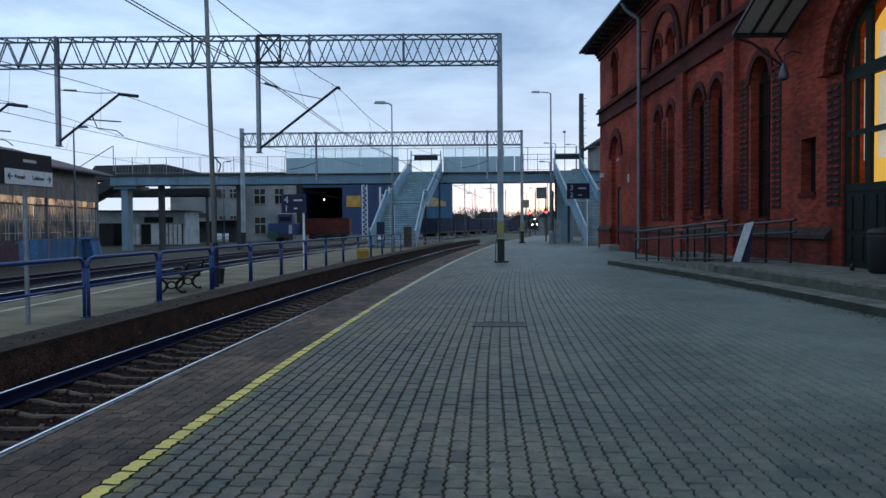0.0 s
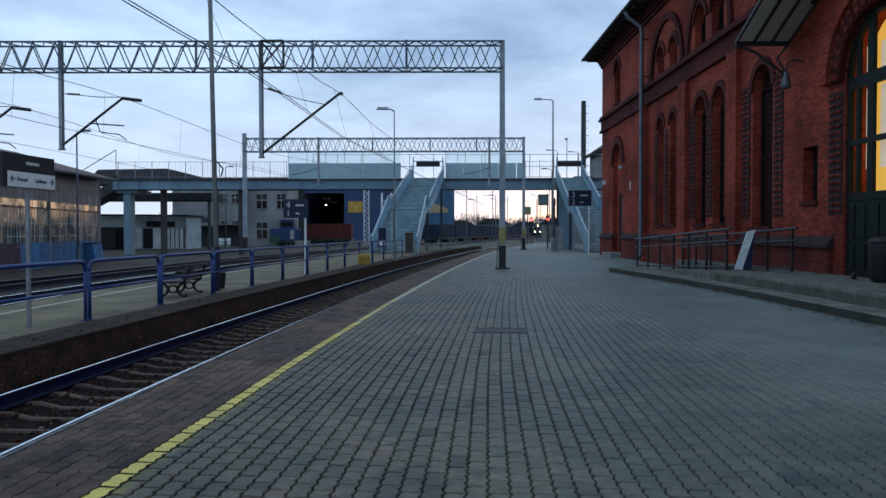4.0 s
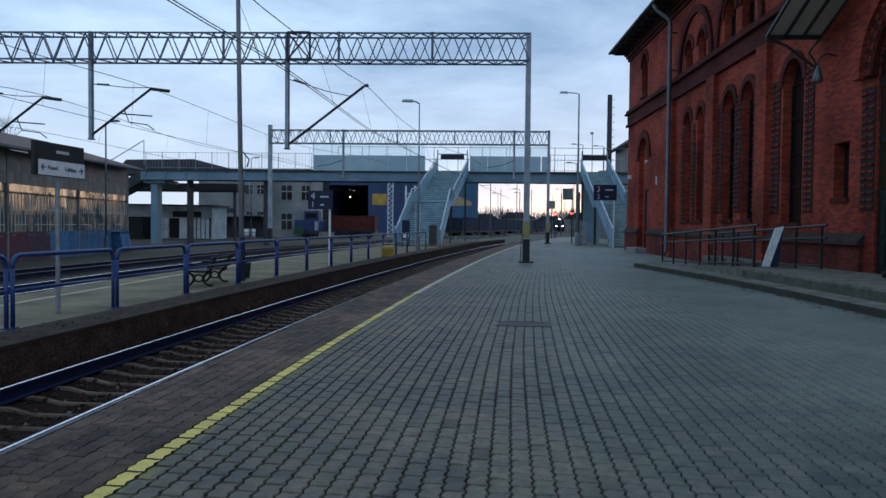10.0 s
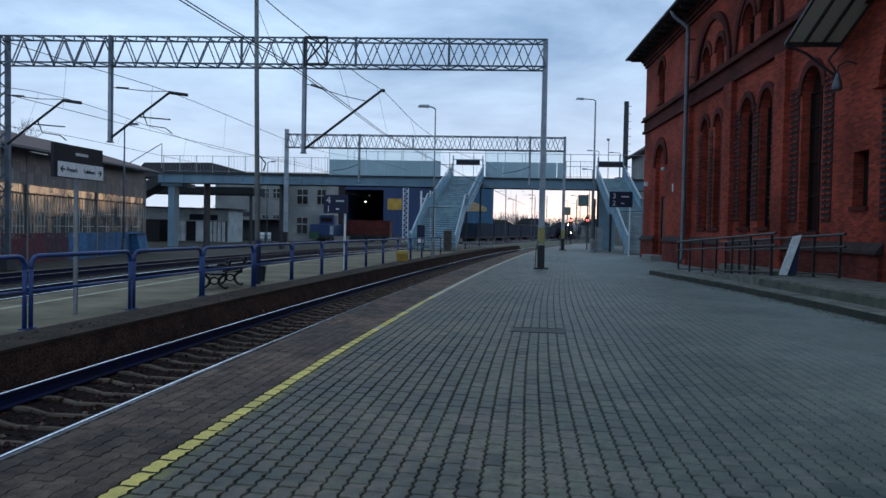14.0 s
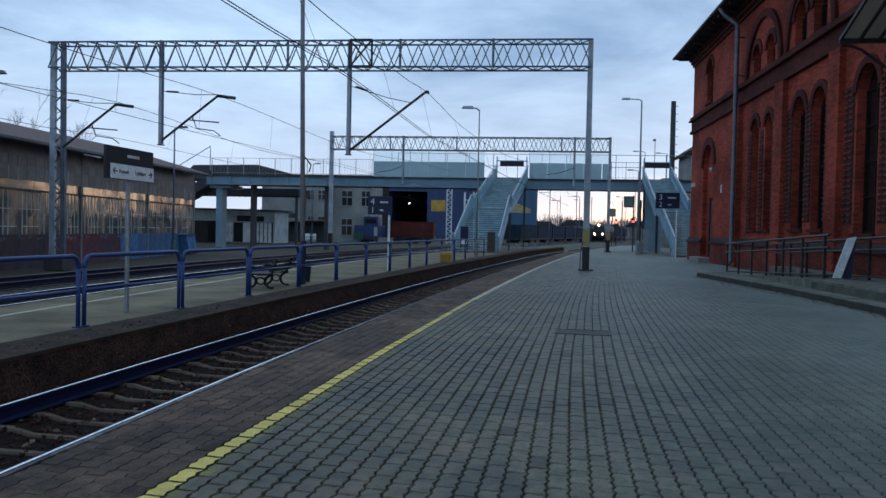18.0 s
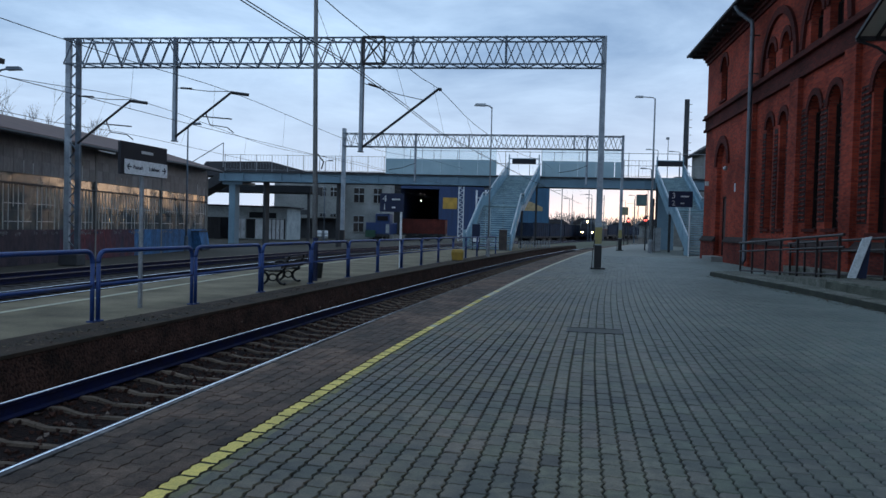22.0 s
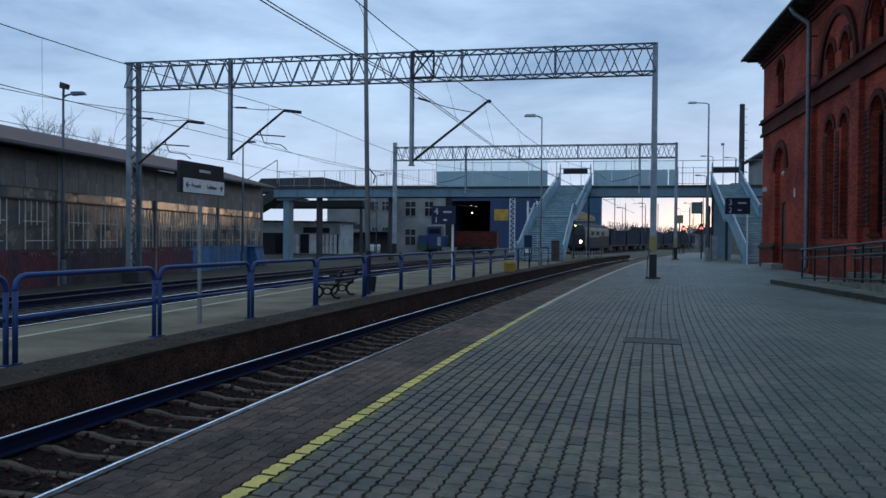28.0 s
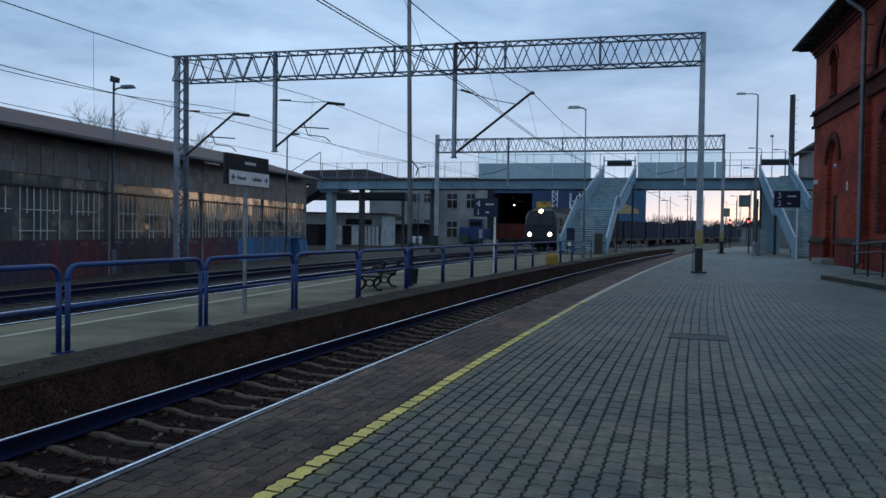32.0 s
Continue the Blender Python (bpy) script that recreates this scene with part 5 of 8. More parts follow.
# terrace, steps and ramp before the station
solid("terrace", Build().prism([(8.12, 4), (WX, 4), (WX, 32.2), (9.76, 32.2), (9.76, 22.4), (7.95, 22.4), (8.05, 19.5), (8.1, 17)], lambda u, v, w: (u, v, w), -0.03, 0.42), STEP,
      "raised worn concrete terrace along the station wall", "terrace", kind="structure")
solid("lower_step", Build().prism([(7.48, 4), (8.3, 4), (8.3, 22.4), (7.9, 24), (7.9, 31.5), (6.6, 30.5), (6.92, 27.3), (7.36, 22.3), (7.5, 17.8), (7.5, 14)], lambda u, v, w: (u, v, w), -0.03, 0.17), STEP,
      "long mossy concrete step before the station", "step", kind="structure", bevel=0.02)
rampb = Build().hexa([(7.92, 22.41, -0.03), (9.75, 22.41, -0.03), (9.75, 33, -0.03), (7.92, 33, -0.03)], [(7.92, 22.41, 0.42), (9.75, 22.41, 0.42), (9.75, 33, 0.015), (7.92, 33, 0.015)])
solid("ramp", rampb, STEP, "sloping concrete access ramp beside the station", "ramp", kind="structure")


# thin strips over the upright faces: moss, plus their shade put into the colour
MOSS_SHADED = material("dark_mossy_face", (0.045, 0.05, 0.03), 0.95, second=(0.007, 0.008, 0.006), scale=2.2, fine=40, bump=0.5, amount=1.0, speckle=0.5)
MOSS_SHADED_PALE = material("mossy_terrace_face", (0.13, 0.135, 0.1), 0.95, second=(0.035, 0.04, 0.025), scale=2.0, fine=40, bump=0.5, amount=1.0, speckle=0.5)
for pts, h in (([(7.48, 4), (7.5, 14), (7.5, 17.8), (7.36, 22.3), (6.92, 27.3), (6.6, 30.5)], 0.15), ([(8.12, 4), (8.1, 17), (8.05, 19.5), (7.95, 22.4)], 0.37)):
    face = Build().sweep([(x, y, 0.0, 1.0, 0.0) for x, y in pts], [(-0.03, -0.02), (0.0, -0.02), (0.0, h), (-0.012, h)])
    solid("step_face", face, MOSS_SHADED if h < 0.2 else MOSS_SHADED_PALE, "mossy front face of the long step, with its shade painted in", "step", kind="structure")


def ramp_railing(x, y0, y1, z0, z1, n, h=1.22):
    t = thing("ramp_railing", "dark brown tubular handrail along the access ramp", "railing", "ramp railings")
    for i in range(n + 1):
        k = i / n
        y, z = y0 + (y1 - y0) * k, z0 + (z1 - z0) * k
        part("post", Build().box(x - 0.032, x + 0.032, y - 0.032, y + 0.032, z, z + h), RAMP_RAIL, t)
    for hh, r in ((h, 0.04), (h * 0.72, 0.033), (0.1, 0.028)):
        part("rail", Build().tube([(x, y0 + (0.25 if hh > 0.2 else 0), z0 + hh), (x, y1 - (0.3 if hh > 0.2 else 0), z1 + hh)], r, 8), RAMP_RAIL, t)


ramp_railing(8.32, 33.0, 22.6, 0.03, 0.45, 6)
ramp_railing(9.7, 31.2, 21.4, 0.1, 0.48, 6, 1.2)
board_a = thing("sandwich_board", "white folding board with a dark back leaf on the ramp", "board")
part("white_leaf", Build().hexa([(8.98, 23.7, 0.42), (9.17, 23.6, 0.42), (9.17, 23.66, 0.42), (8.98, 23.76, 0.42)], [(9.32, 23.6, 1.58), (9.53, 23.5, 1.64), (9.53, 23.56, 1.64), (9.32, 23.66, 1.58)]), WHITE_PAINT, board_a)
part("dark_leaf", Build().hexa([(9.24, 23.72, 0.42), (9.46, 23.62, 0.42), (9.46, 23.66, 0.42), (9.24, 23.76, 0.42)], [(9.34, 23.68, 1.5), (9.55, 23.58, 1.56), (9.55, 23.62, 1.56), (9.34, 23.72, 1.5)]), SIGN_BLUE, board_a, "dark navy back leaf")
tb = thing("waste_bin", "tall black waste bin beside the entrance", "bin", at=pose(10.15, 17.75, 0.42))
part("bin_body", Build().lathe([(0.2, 0.0), (0.27, 0.05), (0.3, 0.85), (0.31, 0.9), (0.28, 0.9)]), BLACK_PAINT, tb, smooth=True)
part("bin_lid", Build().lathe([(0.32, 0.9), (0.3, 0.98), (0.2, 1.04), (0.02, 1.06)]), BLACK_PAINT, tb, smooth=True)
ds = thing("door_stop", "small black iron door stop on the terrace", "door stop", at=pose(10.09, 18.9, 0.42))
part("knob", Build().lathe([(0.06, 0.0), (0.05, 0.06), (0.07, 0.1), (0.05, 0.15), (0.01, 0.16)]), CAST_IRON, ds, smooth=True)

# ---- footbridge ----
BRY = 74.0
bridge = thing("footbridge", "blue-grey steel footbridge across all tracks", "bridge")
# deck and rear girder are coloured dark for the shade below the bridge
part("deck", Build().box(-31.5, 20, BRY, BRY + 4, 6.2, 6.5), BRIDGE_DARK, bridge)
part("front_girder", Build().box(-31.5, 20, BRY - 0.12, BRY, 5.72, 6.48), BRIDGE_BLUE, bridge)
part("girder_flange", Build().box(-31.5, 20, BRY - 0.3, BRY + 0.2, 5.62, 5.72), BRIDGE_BLUE, bridge)
part("girder_top", Build().box(-31.5, 20, BRY - 0.3, BRY + 0.1, 6.48, 6.6), BRIDGE_DARK, bridge)
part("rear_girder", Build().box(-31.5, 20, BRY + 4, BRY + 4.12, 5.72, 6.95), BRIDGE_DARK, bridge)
for x in steps(-31, 19.5, 26):
    part("girder_stiffener", Build().box(x - 0.05, x + 0.05, BRY - 0.26, BRY - 0.12, 5.72, 6.48), BRIDGE_BLUE, bridge)
for x0, x1 in ((-14.75, -4.0), (0.25, 7.0), (7.06, 7.85)):
    n = max(1, round((x1 - x0) / 1.8))
    for i in range(n):
        a, b = x0 + (x1 - x0) * i / n, x0 + (x1 - x0) * (i + 1) / n
        part("parapet_panel", Build().box(a + 0.008, b - 0.008, BRY - 0.1, BRY - 0.02, 6.6, 8.1), BRIDGE_PANEL, bridge)
for x0, x1 in ((-14.75, -4.0), (0.25, 7.85)):
    # clear screens above the solid parapet
    n = max(1, round((x1 - x0) / 1.8))
    for a, b in zip(steps(x0, x1, n), steps(x0, x1, n)[1:]):
        part("screen_pane", Build().box(a + 0.02, b - 0.02, BRY - 0.07, BRY - 0.05, 8.12, 9.2), SCREEN_GLASS, bridge).visible_shadow = False
        part("screen_post", Build().box(a - 0.02, a + 0.02, BRY - 0.08, BRY - 0.04, 8.1, 9.25), GALV, bridge)
for x0, x1 in ((-31, -14.9), (7.9, 10.6)):
    for x in steps(x0, x1, max(2, int((x1 - x0) / 1.5))):
        part("fence_post", Build().bar((x, BRY, 6.6), (x, BRY, 8.3), 0.05), GALV, bridge)
    for z in (6.8, 8.25):
        part("fence_rail", Build().bar((x0, BRY, z), (x1, BRY, z), 0.035), GALV, bridge)
    mesh_wire = Build()
    for x in steps(x0, x1, int((x1 - x0) / 0.3)):
        mesh_wire.bar((x, BRY, 6.8), (x, BRY, 8.25), 0.012)
    tagged(part("fence_mesh", mesh_wire, GALV, bridge), kind="stuff")
for x in steps(-13, 16, 12):
    part("rear_post", Build().bar((x, BRY + 3.9, 6.9), (x, BRY + 3.9, 9.35), 0.06), GALV, bridge)
for z in (8.1, 9.3):
    part("rear_rail", Build().bar((-13, BRY + 3.9, z), (16, BRY + 3.9, z), 0.05), GALV, bridge)
for x, w in ((-30.35, 0.66), (-27.0, 0.26), (-19.5, 0.3), (11.9, 1.5)):
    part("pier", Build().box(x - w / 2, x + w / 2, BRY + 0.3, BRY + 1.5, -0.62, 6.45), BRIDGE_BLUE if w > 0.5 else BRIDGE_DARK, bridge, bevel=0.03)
part("pier_head", Build().box(-31.3, -29.2, BRY + 0.1, BRY + 3.6, 5.3, 5.62), BRIDGE_BLUE, bridge)
# roofed stair head at the far end
part("stair_flight", Build().hexa([(-37, BRY + 0.6, 2.6), (-31.2, BRY + 0.6, 5.75), (-31.2, BRY + 3.4, 5.75), (-37, BRY + 3.4, 2.6)], [(-37, BRY + 0.6, 3.6), (-31.2, BRY + 0.6, 6.8), (-31.2, BRY + 3.4, 6.8), (-37, BRY + 3.4, 3.6)]), BRIDGE_DARK, bridge, "dark descending stair flight")
part("stair_roof", Build().hexa([(-36.2, BRY + 4.2, 6.3), (-23.6, BRY + 4.2, 6.9), (-23.6, BRY + 7, 6.9), (-36.2, BRY + 7, 6.3)], [(-35.0, BRY + 4.6, 7.9), (-28.0, BRY + 4.6, 8.0), (-28.0, BRY + 6.6, 8.0), (-35.0, BRY + 6.6, 7.9)]), ROOF, bridge, "dark pitched roof over the stair head")
part("lamp_bracket", Build().bar((-34.5, BRY, 7.4), (-31.2, BRY, 9.4), 0.07).bar((-31.2, BRY, 9.4), (-31.2, BRY, 7.0), 0.06), GALV, bridge)


def stairs(top_l, top_r, bot_l, bot_r, y_top, y_bot, z_top, label, bend=0.0):
    """A straight stair with a landing half-way, open treads, stringers and railed sides."""
    t = thing("platform_stair", label, "stairs", "footbridge stairs")
    n = 38
    land = 1.6

    def at(k, z_too=True):
        """Place along the stair: 0 at the foot, 1 at the top; the landing lies at a half."""
        run = y_top - y_bot
        flight = (run - land) / 2
        d = k * run
        if d < flight:
            z = z_top / 2 * d / flight
        elif d < flight + land:
            z = z_top / 2
        else:
            z = z_top / 2 + z_top / 2 * (d - flight - land) / flight
        return y_bot + d, z

    def xl(k):
        return bot_l + (top_l - bot_l) * k + bend * 4 * k * (1 - k)

    def xr(k):
        return bot_r + (top_r - bot_r) * k + bend * 4 * k * (1 - k)

    run = y_top - y_bot
    fl = (run - land) / 2 / run
    for i in range(n):
        k = i / n
        kk = (k * 2 * fl) if k < 0.5 else fl + land / run + (k - 0.5) * 2 * fl
        y, z = at(kk)
        part("tread", Build().box(xl(kk), xr(kk), y, y + 0.38, z + 0.065, z + 0.18), STAIR_STONE, t)
    y, z = at(fl)
    part("landing", Build().box(xl(fl), xr(fl), y, y + land, z + 0.08, z + 0.18), STAIR_STONE, t)
    keys = [0, fl, fl + land / run, 1]
    for side, fx in (("l", xl), ("r", xr)):
        for a, b in zip(keys, keys[1:]):
            (ya, za), (yb, zb) = at(a), at(b)
            part("stringer", Build().bar((fx(a), ya, za + 0.05), (fx(b), yb, zb + 0.05), 0.12, 0.5), STAIR_STEEL, t)
            for h, mat, r in ((1.2, HANDRAIL, 0.05), (0.95, STAIR_STEEL, 0.04), (0.45, STAIR_STEEL, 0.03)):
                part("handrail" if h > 1 else "side_rail", Build().tube([(fx(a), ya, za + h), (fx(b), yb, zb + h)], r, 8), mat, t)
            m = max(2, int((yb - ya) / 1.1))
            for i in range(m + 1):
                k = a + (b - a) * i / m
                yy, zz = at(k)
                part("baluster_post", Build().bar((fx(k), yy, zz), (fx(k), yy, zz + 1.2), 0.07), STAIR_STEEL, t)
            if side == "l":
                part("balustrade_panel", Build().hexa([(fx(a) - 0.02, ya, za + 0.2), (fx(a) + 0.02, ya, za + 0.2), (fx(b) + 0.02, yb, zb + 0.2), (fx(b) - 0.02, yb, zb + 0.2)],
                                                      [(fx(a) - 0.02, ya, za + 0.92), (fx(a) + 0.02, ya, za + 0.92), (fx(b) + 0.02, yb, zb + 0.92), (fx(b) - 0.02, yb, zb + 0.92)]), STAIR_STEEL, t)
            else:
                bars = Build()
                for k in steps(a, b, int((yb - ya) / 0.16)):
                    yy, zz = at(k)
                    bars.bar((fx(k), yy, zz + 0.2), (fx(k), yy, zz + 0.93), 0.03)
                tagged(part("balustrade_infill", bars, STAIR_STEEL, t), kind="stuff")
    for k in (fl + land / run * 0.5, 0.93):
        y, z = at(k)
        for fx in (xl, xr):
            part("support_column", Build().box(fx(k) - 0.09, fx(k) + 0.09, y - 0.09, y + 0.09, 0.0, z), BRIDGE_DARK, t)
    part("foot_panel", Build().box(bot_l - 0.14, bot_l - 0.06, y_bot - 0.5, y_bot + 1.2, 0.0, 1.45), STAIR_STEEL, t, "pale flat panel at the stair foot")
    # sign board over the head of the stair
    part("head_frame", Build().bar((xl(1) + 0.1, y_top, z_top), (xl(1) + 0.1, y_top, z_top + 2.0), 0.1).bar((xr(1) - 0.1, y_top, z_top), (xr(1) - 0.1, y_top, z_top + 2.0), 0.1)
         .bar((xl(1), y_top, z_top + 1.6), (xr(1), y_top, z_top + 1.6), 0.08), STAIR_STEEL, t)
    part("head_sign", Build().box((xl(1) + xr(1)) / 2 - 1.12, (xl(1) + xr(1)) / 2 + 1.12, y_top - 0.12, y_top - 0.05, z_top + 1.1, z_top + 1.55), SIGN_DARK, t, "dark direction board")
    return t


stairs(-2.9, 0.1, -5.15, -1.9, 73.7, 56.0, 6.65, "pale steel stair from the island platform to the footbridge", -0.4)
stairs(10.75, 13.3, 10.8, 13.6, 73.7, 57.0, 6.65, "pale steel stair from the station platform to the footbridge")


# ---- long workshop on the far side ----
def shed_x(y):
    return -21.9 - 0.106 * (y - 23.0)


shed = thing("workshop_shed", "long grey workshop with barred dirty windows and brown roof", "building")
SY0, SY1 = 2.0, 57.7
bays = 18
prof = [(SY0 + (SY1 - SY0) * i / bays) for i in range(bays + 1)]


def shed_block(b, y0, y1, off0, off1, z0, z1):
    return b.hexa([(shed_x(y0) - off1, y0, z0), (shed_x(y0) - off0, y0, z0), (shed_x(y1) - off0, y1, z0), (shed_x(y1) - off1, y1, z0)],
                  [(shed_x(y0) - off1, y0, z1), (shed_x(y0) - off0, y0, z1), (shed_x(y1) - off0, y1, z1), (shed_x(y1) - off1, y1, z1)])


def sill(y):
    return 0.99 - 0.001 * (y - 23.0)


def painted_wall(ys):
    b = Build()
    for y in ys:
        b.v += [(shed_x(y) - 0.3, y, -0.62), (shed_x(y), y, -0.62), (shed_x(y), y, sill(y)), (shed_x(y) - 0.3, y, sill(y))]
    for i in range(len(ys) - 1):
        b.f += [(4 * i + k, 4 * i + (k + 1) % 4, 4 * i + 4 + (k + 1) % 4, 4 * i + 4 + k) for k in range(4)]
    b.f += [(3, 2, 1, 0), tuple(4 * len(ys) - 4 + k for k in range(4))]
    return b


for ya, yb, paint, words in ((SY0, 24.7, NAVY_GRAFFITI, "dark navy painted lower wall"), (24.7, 30.2, RED_GRAFFITI, "dull red painted lower wall"), (30.2, 35.4, MAUVE_GRAFFITI, "grey-mauve painted lower wall"),
                             (35.4, 44.2, RED_GRAFFITI, "dull red painted lower wall"), (44.2, SY1, BLUE_GRAFFITI, "blue painted lower wall")):
    part("graffiti_wall", painted_wall([ya, yb]), paint, shed, words)
rg = random.Random(21)
tags = {m: Build() for m in (PALE_GRAFFITI, BLUE_GRAFFITI, BLACK_PAINT)}
for k in range(46):
    # short tags in spray paint below the sill
    y = rg.uniform(14, 50)
    mark = tags[rg.choice((PALE_GRAFFITI, PALE_GRAFFITI, PALE_GRAFFITI, BLUE_GRAFFITI, BLACK_PAINT))]
    for j in range(rg.randint(3, 7)):
        ya, h = y + 0.1 * j + rg.uniform(-0.03, 0.03), rg.uniform(0.05, 0.16)
        za = sill(ya) - 0.06 - h - rg.uniform(0.0, 0.12)
        mark.bar((shed_x(ya) + 0.008, ya, za), (shed_x(ya) + 0.008, ya + rg.uniform(-0.04, 0.04), za + h), 0.012, 0.018)
        if rg.random() < 0.6:
            mark.bar((shed_x(ya) + 0.009, ya, za + h), (shed_x(ya) + 0.009, ya + 0.08, za + h * rg.uniform(0.3, 1.0)), 0.012, 0.016)
for m, b in tags.items():
    tagged(part("paint_marks", b, m, shed), kind="stuff")
for y0, y1, z1 in ((SY0, 30.0, 4.98), (30.0, 44.0, 5.28), (44.0, SY1, 5.5)):
    part("upper_wall", shed_block(Build(), y0, y1, 0.02, 0.3, 3.5, z1), SHED_GLASS_HIGH, shed, "dusty upper glazing")
part("lintel_beam", shed_block(Build(), SY0, SY1, -0.06, 0.1, 3.0, 3.08), DARK_STEEL, shed)
part("end_wall", Build().box(shed_x(SY1) - 13, shed_x(SY1) - 0.02, SY1 - 0.3, SY1, -0.62, 4.9), SHED_WALL, shed)
part("back_wall", shed_block(Build(), SY0, SY1, 12.7, 13, -0.62, 4.8), SHED_WALL, shed)
part("inner_floor", shed_block(Build(), SY0, SY1 - 0.4, 0.35, 12.6, -0.61, -0.5), CONCRETE, shed)
for a, b in zip(prof, prof[1:]):
    for i in range(4):
        ya, yb = a + (b - a) * i / 4 + 0.008, a + (b - a) * (i + 1) / 4 - 0.008
        low = max(sill(a), sill(b))
        for za, zb in ((low, low + 0.85), (low + 0.866, 3.0), (3.016, 3.5)):
            p = part("window_pane", shed_block(Build(), ya, yb, 0.08, 0.1, za, zb), SHED_GLASS if za > 3 else SHED_GLASS_LOW, shed)
            c = Vector((shed_x(ya), ya, za))
            p.matrix_basis = Matrix.Translation(c) @ Euler((0, radians(random.gauss(0, 0.16)), radians(random.uniform(-0.9, 0.9)))).to_matrix().to_4x4() @ Matrix.Translation(-c)
    if prof.index(b) % 3 == 0:
        part("wall_pier", Build().hexa([(shed_x(b) - 0.3, b - 0.07, -0.62), (shed_x(b) + 0.02, b - 0.07, -0.62), (shed_x(b) + 0.02, b + 0.07, -0.62), (shed_x(b) - 0.3, b + 0.1, -0.62)],
                                   [(shed_x(b) - 0.3, b - 0.1, 5.05), (shed_x(b) + 0.03, b - 0.1, 5.05), (shed_x(b) + 0.03, b + 0.1, 5.05), (shed_x(b) - 0.3, b + 0.1, 5.05)]), SHED_WALL, shed)
    for i in range(1, 8):
        y = a + (b - a) * i / 8
        if random.random() < 0.93:
            part("window_bar", Build().bar((shed_x(y) + 0.0, y, sill(y) if random.random() < 0.7 else 2.0), (shed_x(y) + 0.0, y, 2.98), 0.03), SHED_FRAME, shed)
    for z in (1.35, 2.15):
        k0, k1 = random.uniform(0, 0.3), random.uniform(0.6, 1.0)
        ya, yb = a + (b - a) * k0, a + (b - a) * k1
        part("window_bar", Build().bar((shed_x(ya), ya, z), (shed_x(yb), yb, z), 0.03), SHED_FRAME, shed)
    for ya, yb in zip(steps(a, b, 4), steps(a, b, 4)[1:]):
        for za, zb in ((3.51, 4.12), (4.14, 4.6)):
            part("upper_pane", shed_block(Build(), ya + 0.012, yb - 0.012, 0.0, 0.018, za, zb), SHED_GLASS_HIGH, shed)
    for y in steps(a, b, 4)[1:]:
        if random.random() < 0.3:
            part("upper_bar", Build().bar((shed_x(y) + 0.01, y, 3.5), (shed_x(y) + 0.01, y, random.uniform(3.9, 4.6)), 0.02), SHED_FRAME, shed)
roofb = Build()
y0, y1 = SY0 - 0.5, SY1 + 0.7
E0, E1, R0, R1 = 4.66, 5.44, 6.5, 7.45
roofb.hexa([(shed_x(y0) - 6.5, y0, R0), (shed_x(y0) + 0.9, y0, E0), (shed_x(y1) + 0.9, y1, E1), (shed_x(y1) - 6.5, y1, R1)],
           [(shed_x(y0) - 6.5, y0, R0 + 0.17), (shed_x(y0) + 0.95, y0, E0 + 0.14), (shed_x(y1) + 0.95, y1, E1 + 0.14), (shed_x(y1) - 6.5, y1, R1 + 0.17)])
part("roof_slope", roofb, SHED_ROOF, shed)
roofb = Build()
roofb.hexa([(shed_x(y0) - 13.8, y0, E0), (shed_x(y0) - 6.5, y0, R0), (shed_x(y1) - 6.5, y1, R1), (shed_x(y1) - 13.8, y1, E1)],
           [(shed_x(y0) - 13.8, y0, E0 + 0.14), (shed_x(y0) - 6.5, y0, R0 + 0.17), (shed_x(y1) - 6.5, y1, R1 + 0.17), (shed_x(y1) - 13.8, y1, E1 + 0.14)])
part("roof_slope", roofb, SHED_ROOF, shed)
part("eave_gutter", Build().tube([(shed_x(y0) + 0.98, y0, E0 + 0.02), (shed_x(y1) + 0.98, y1, E1 + 0.02)], 0.08, 8), DARK_STEEL, shed)
# bright sky through a broken eave sheet, stood in for by a white strip
part("skylight_strip", shed_block(Build(), 37.5, 39.4, -0.96, -0.92, 5.04, 5.15), SIGN_WHITE, shed, "white strip painted as bright sky in a gap under the eaves")
part("gable_peak", Build().prism([(-13, 4.9), (0, 5.1), (-6.5, 7.2)], lambda u, v, w: (shed_x(SY1) + u, w, v), SY1 - 0.3, SY1), SHED_WALL, shed)


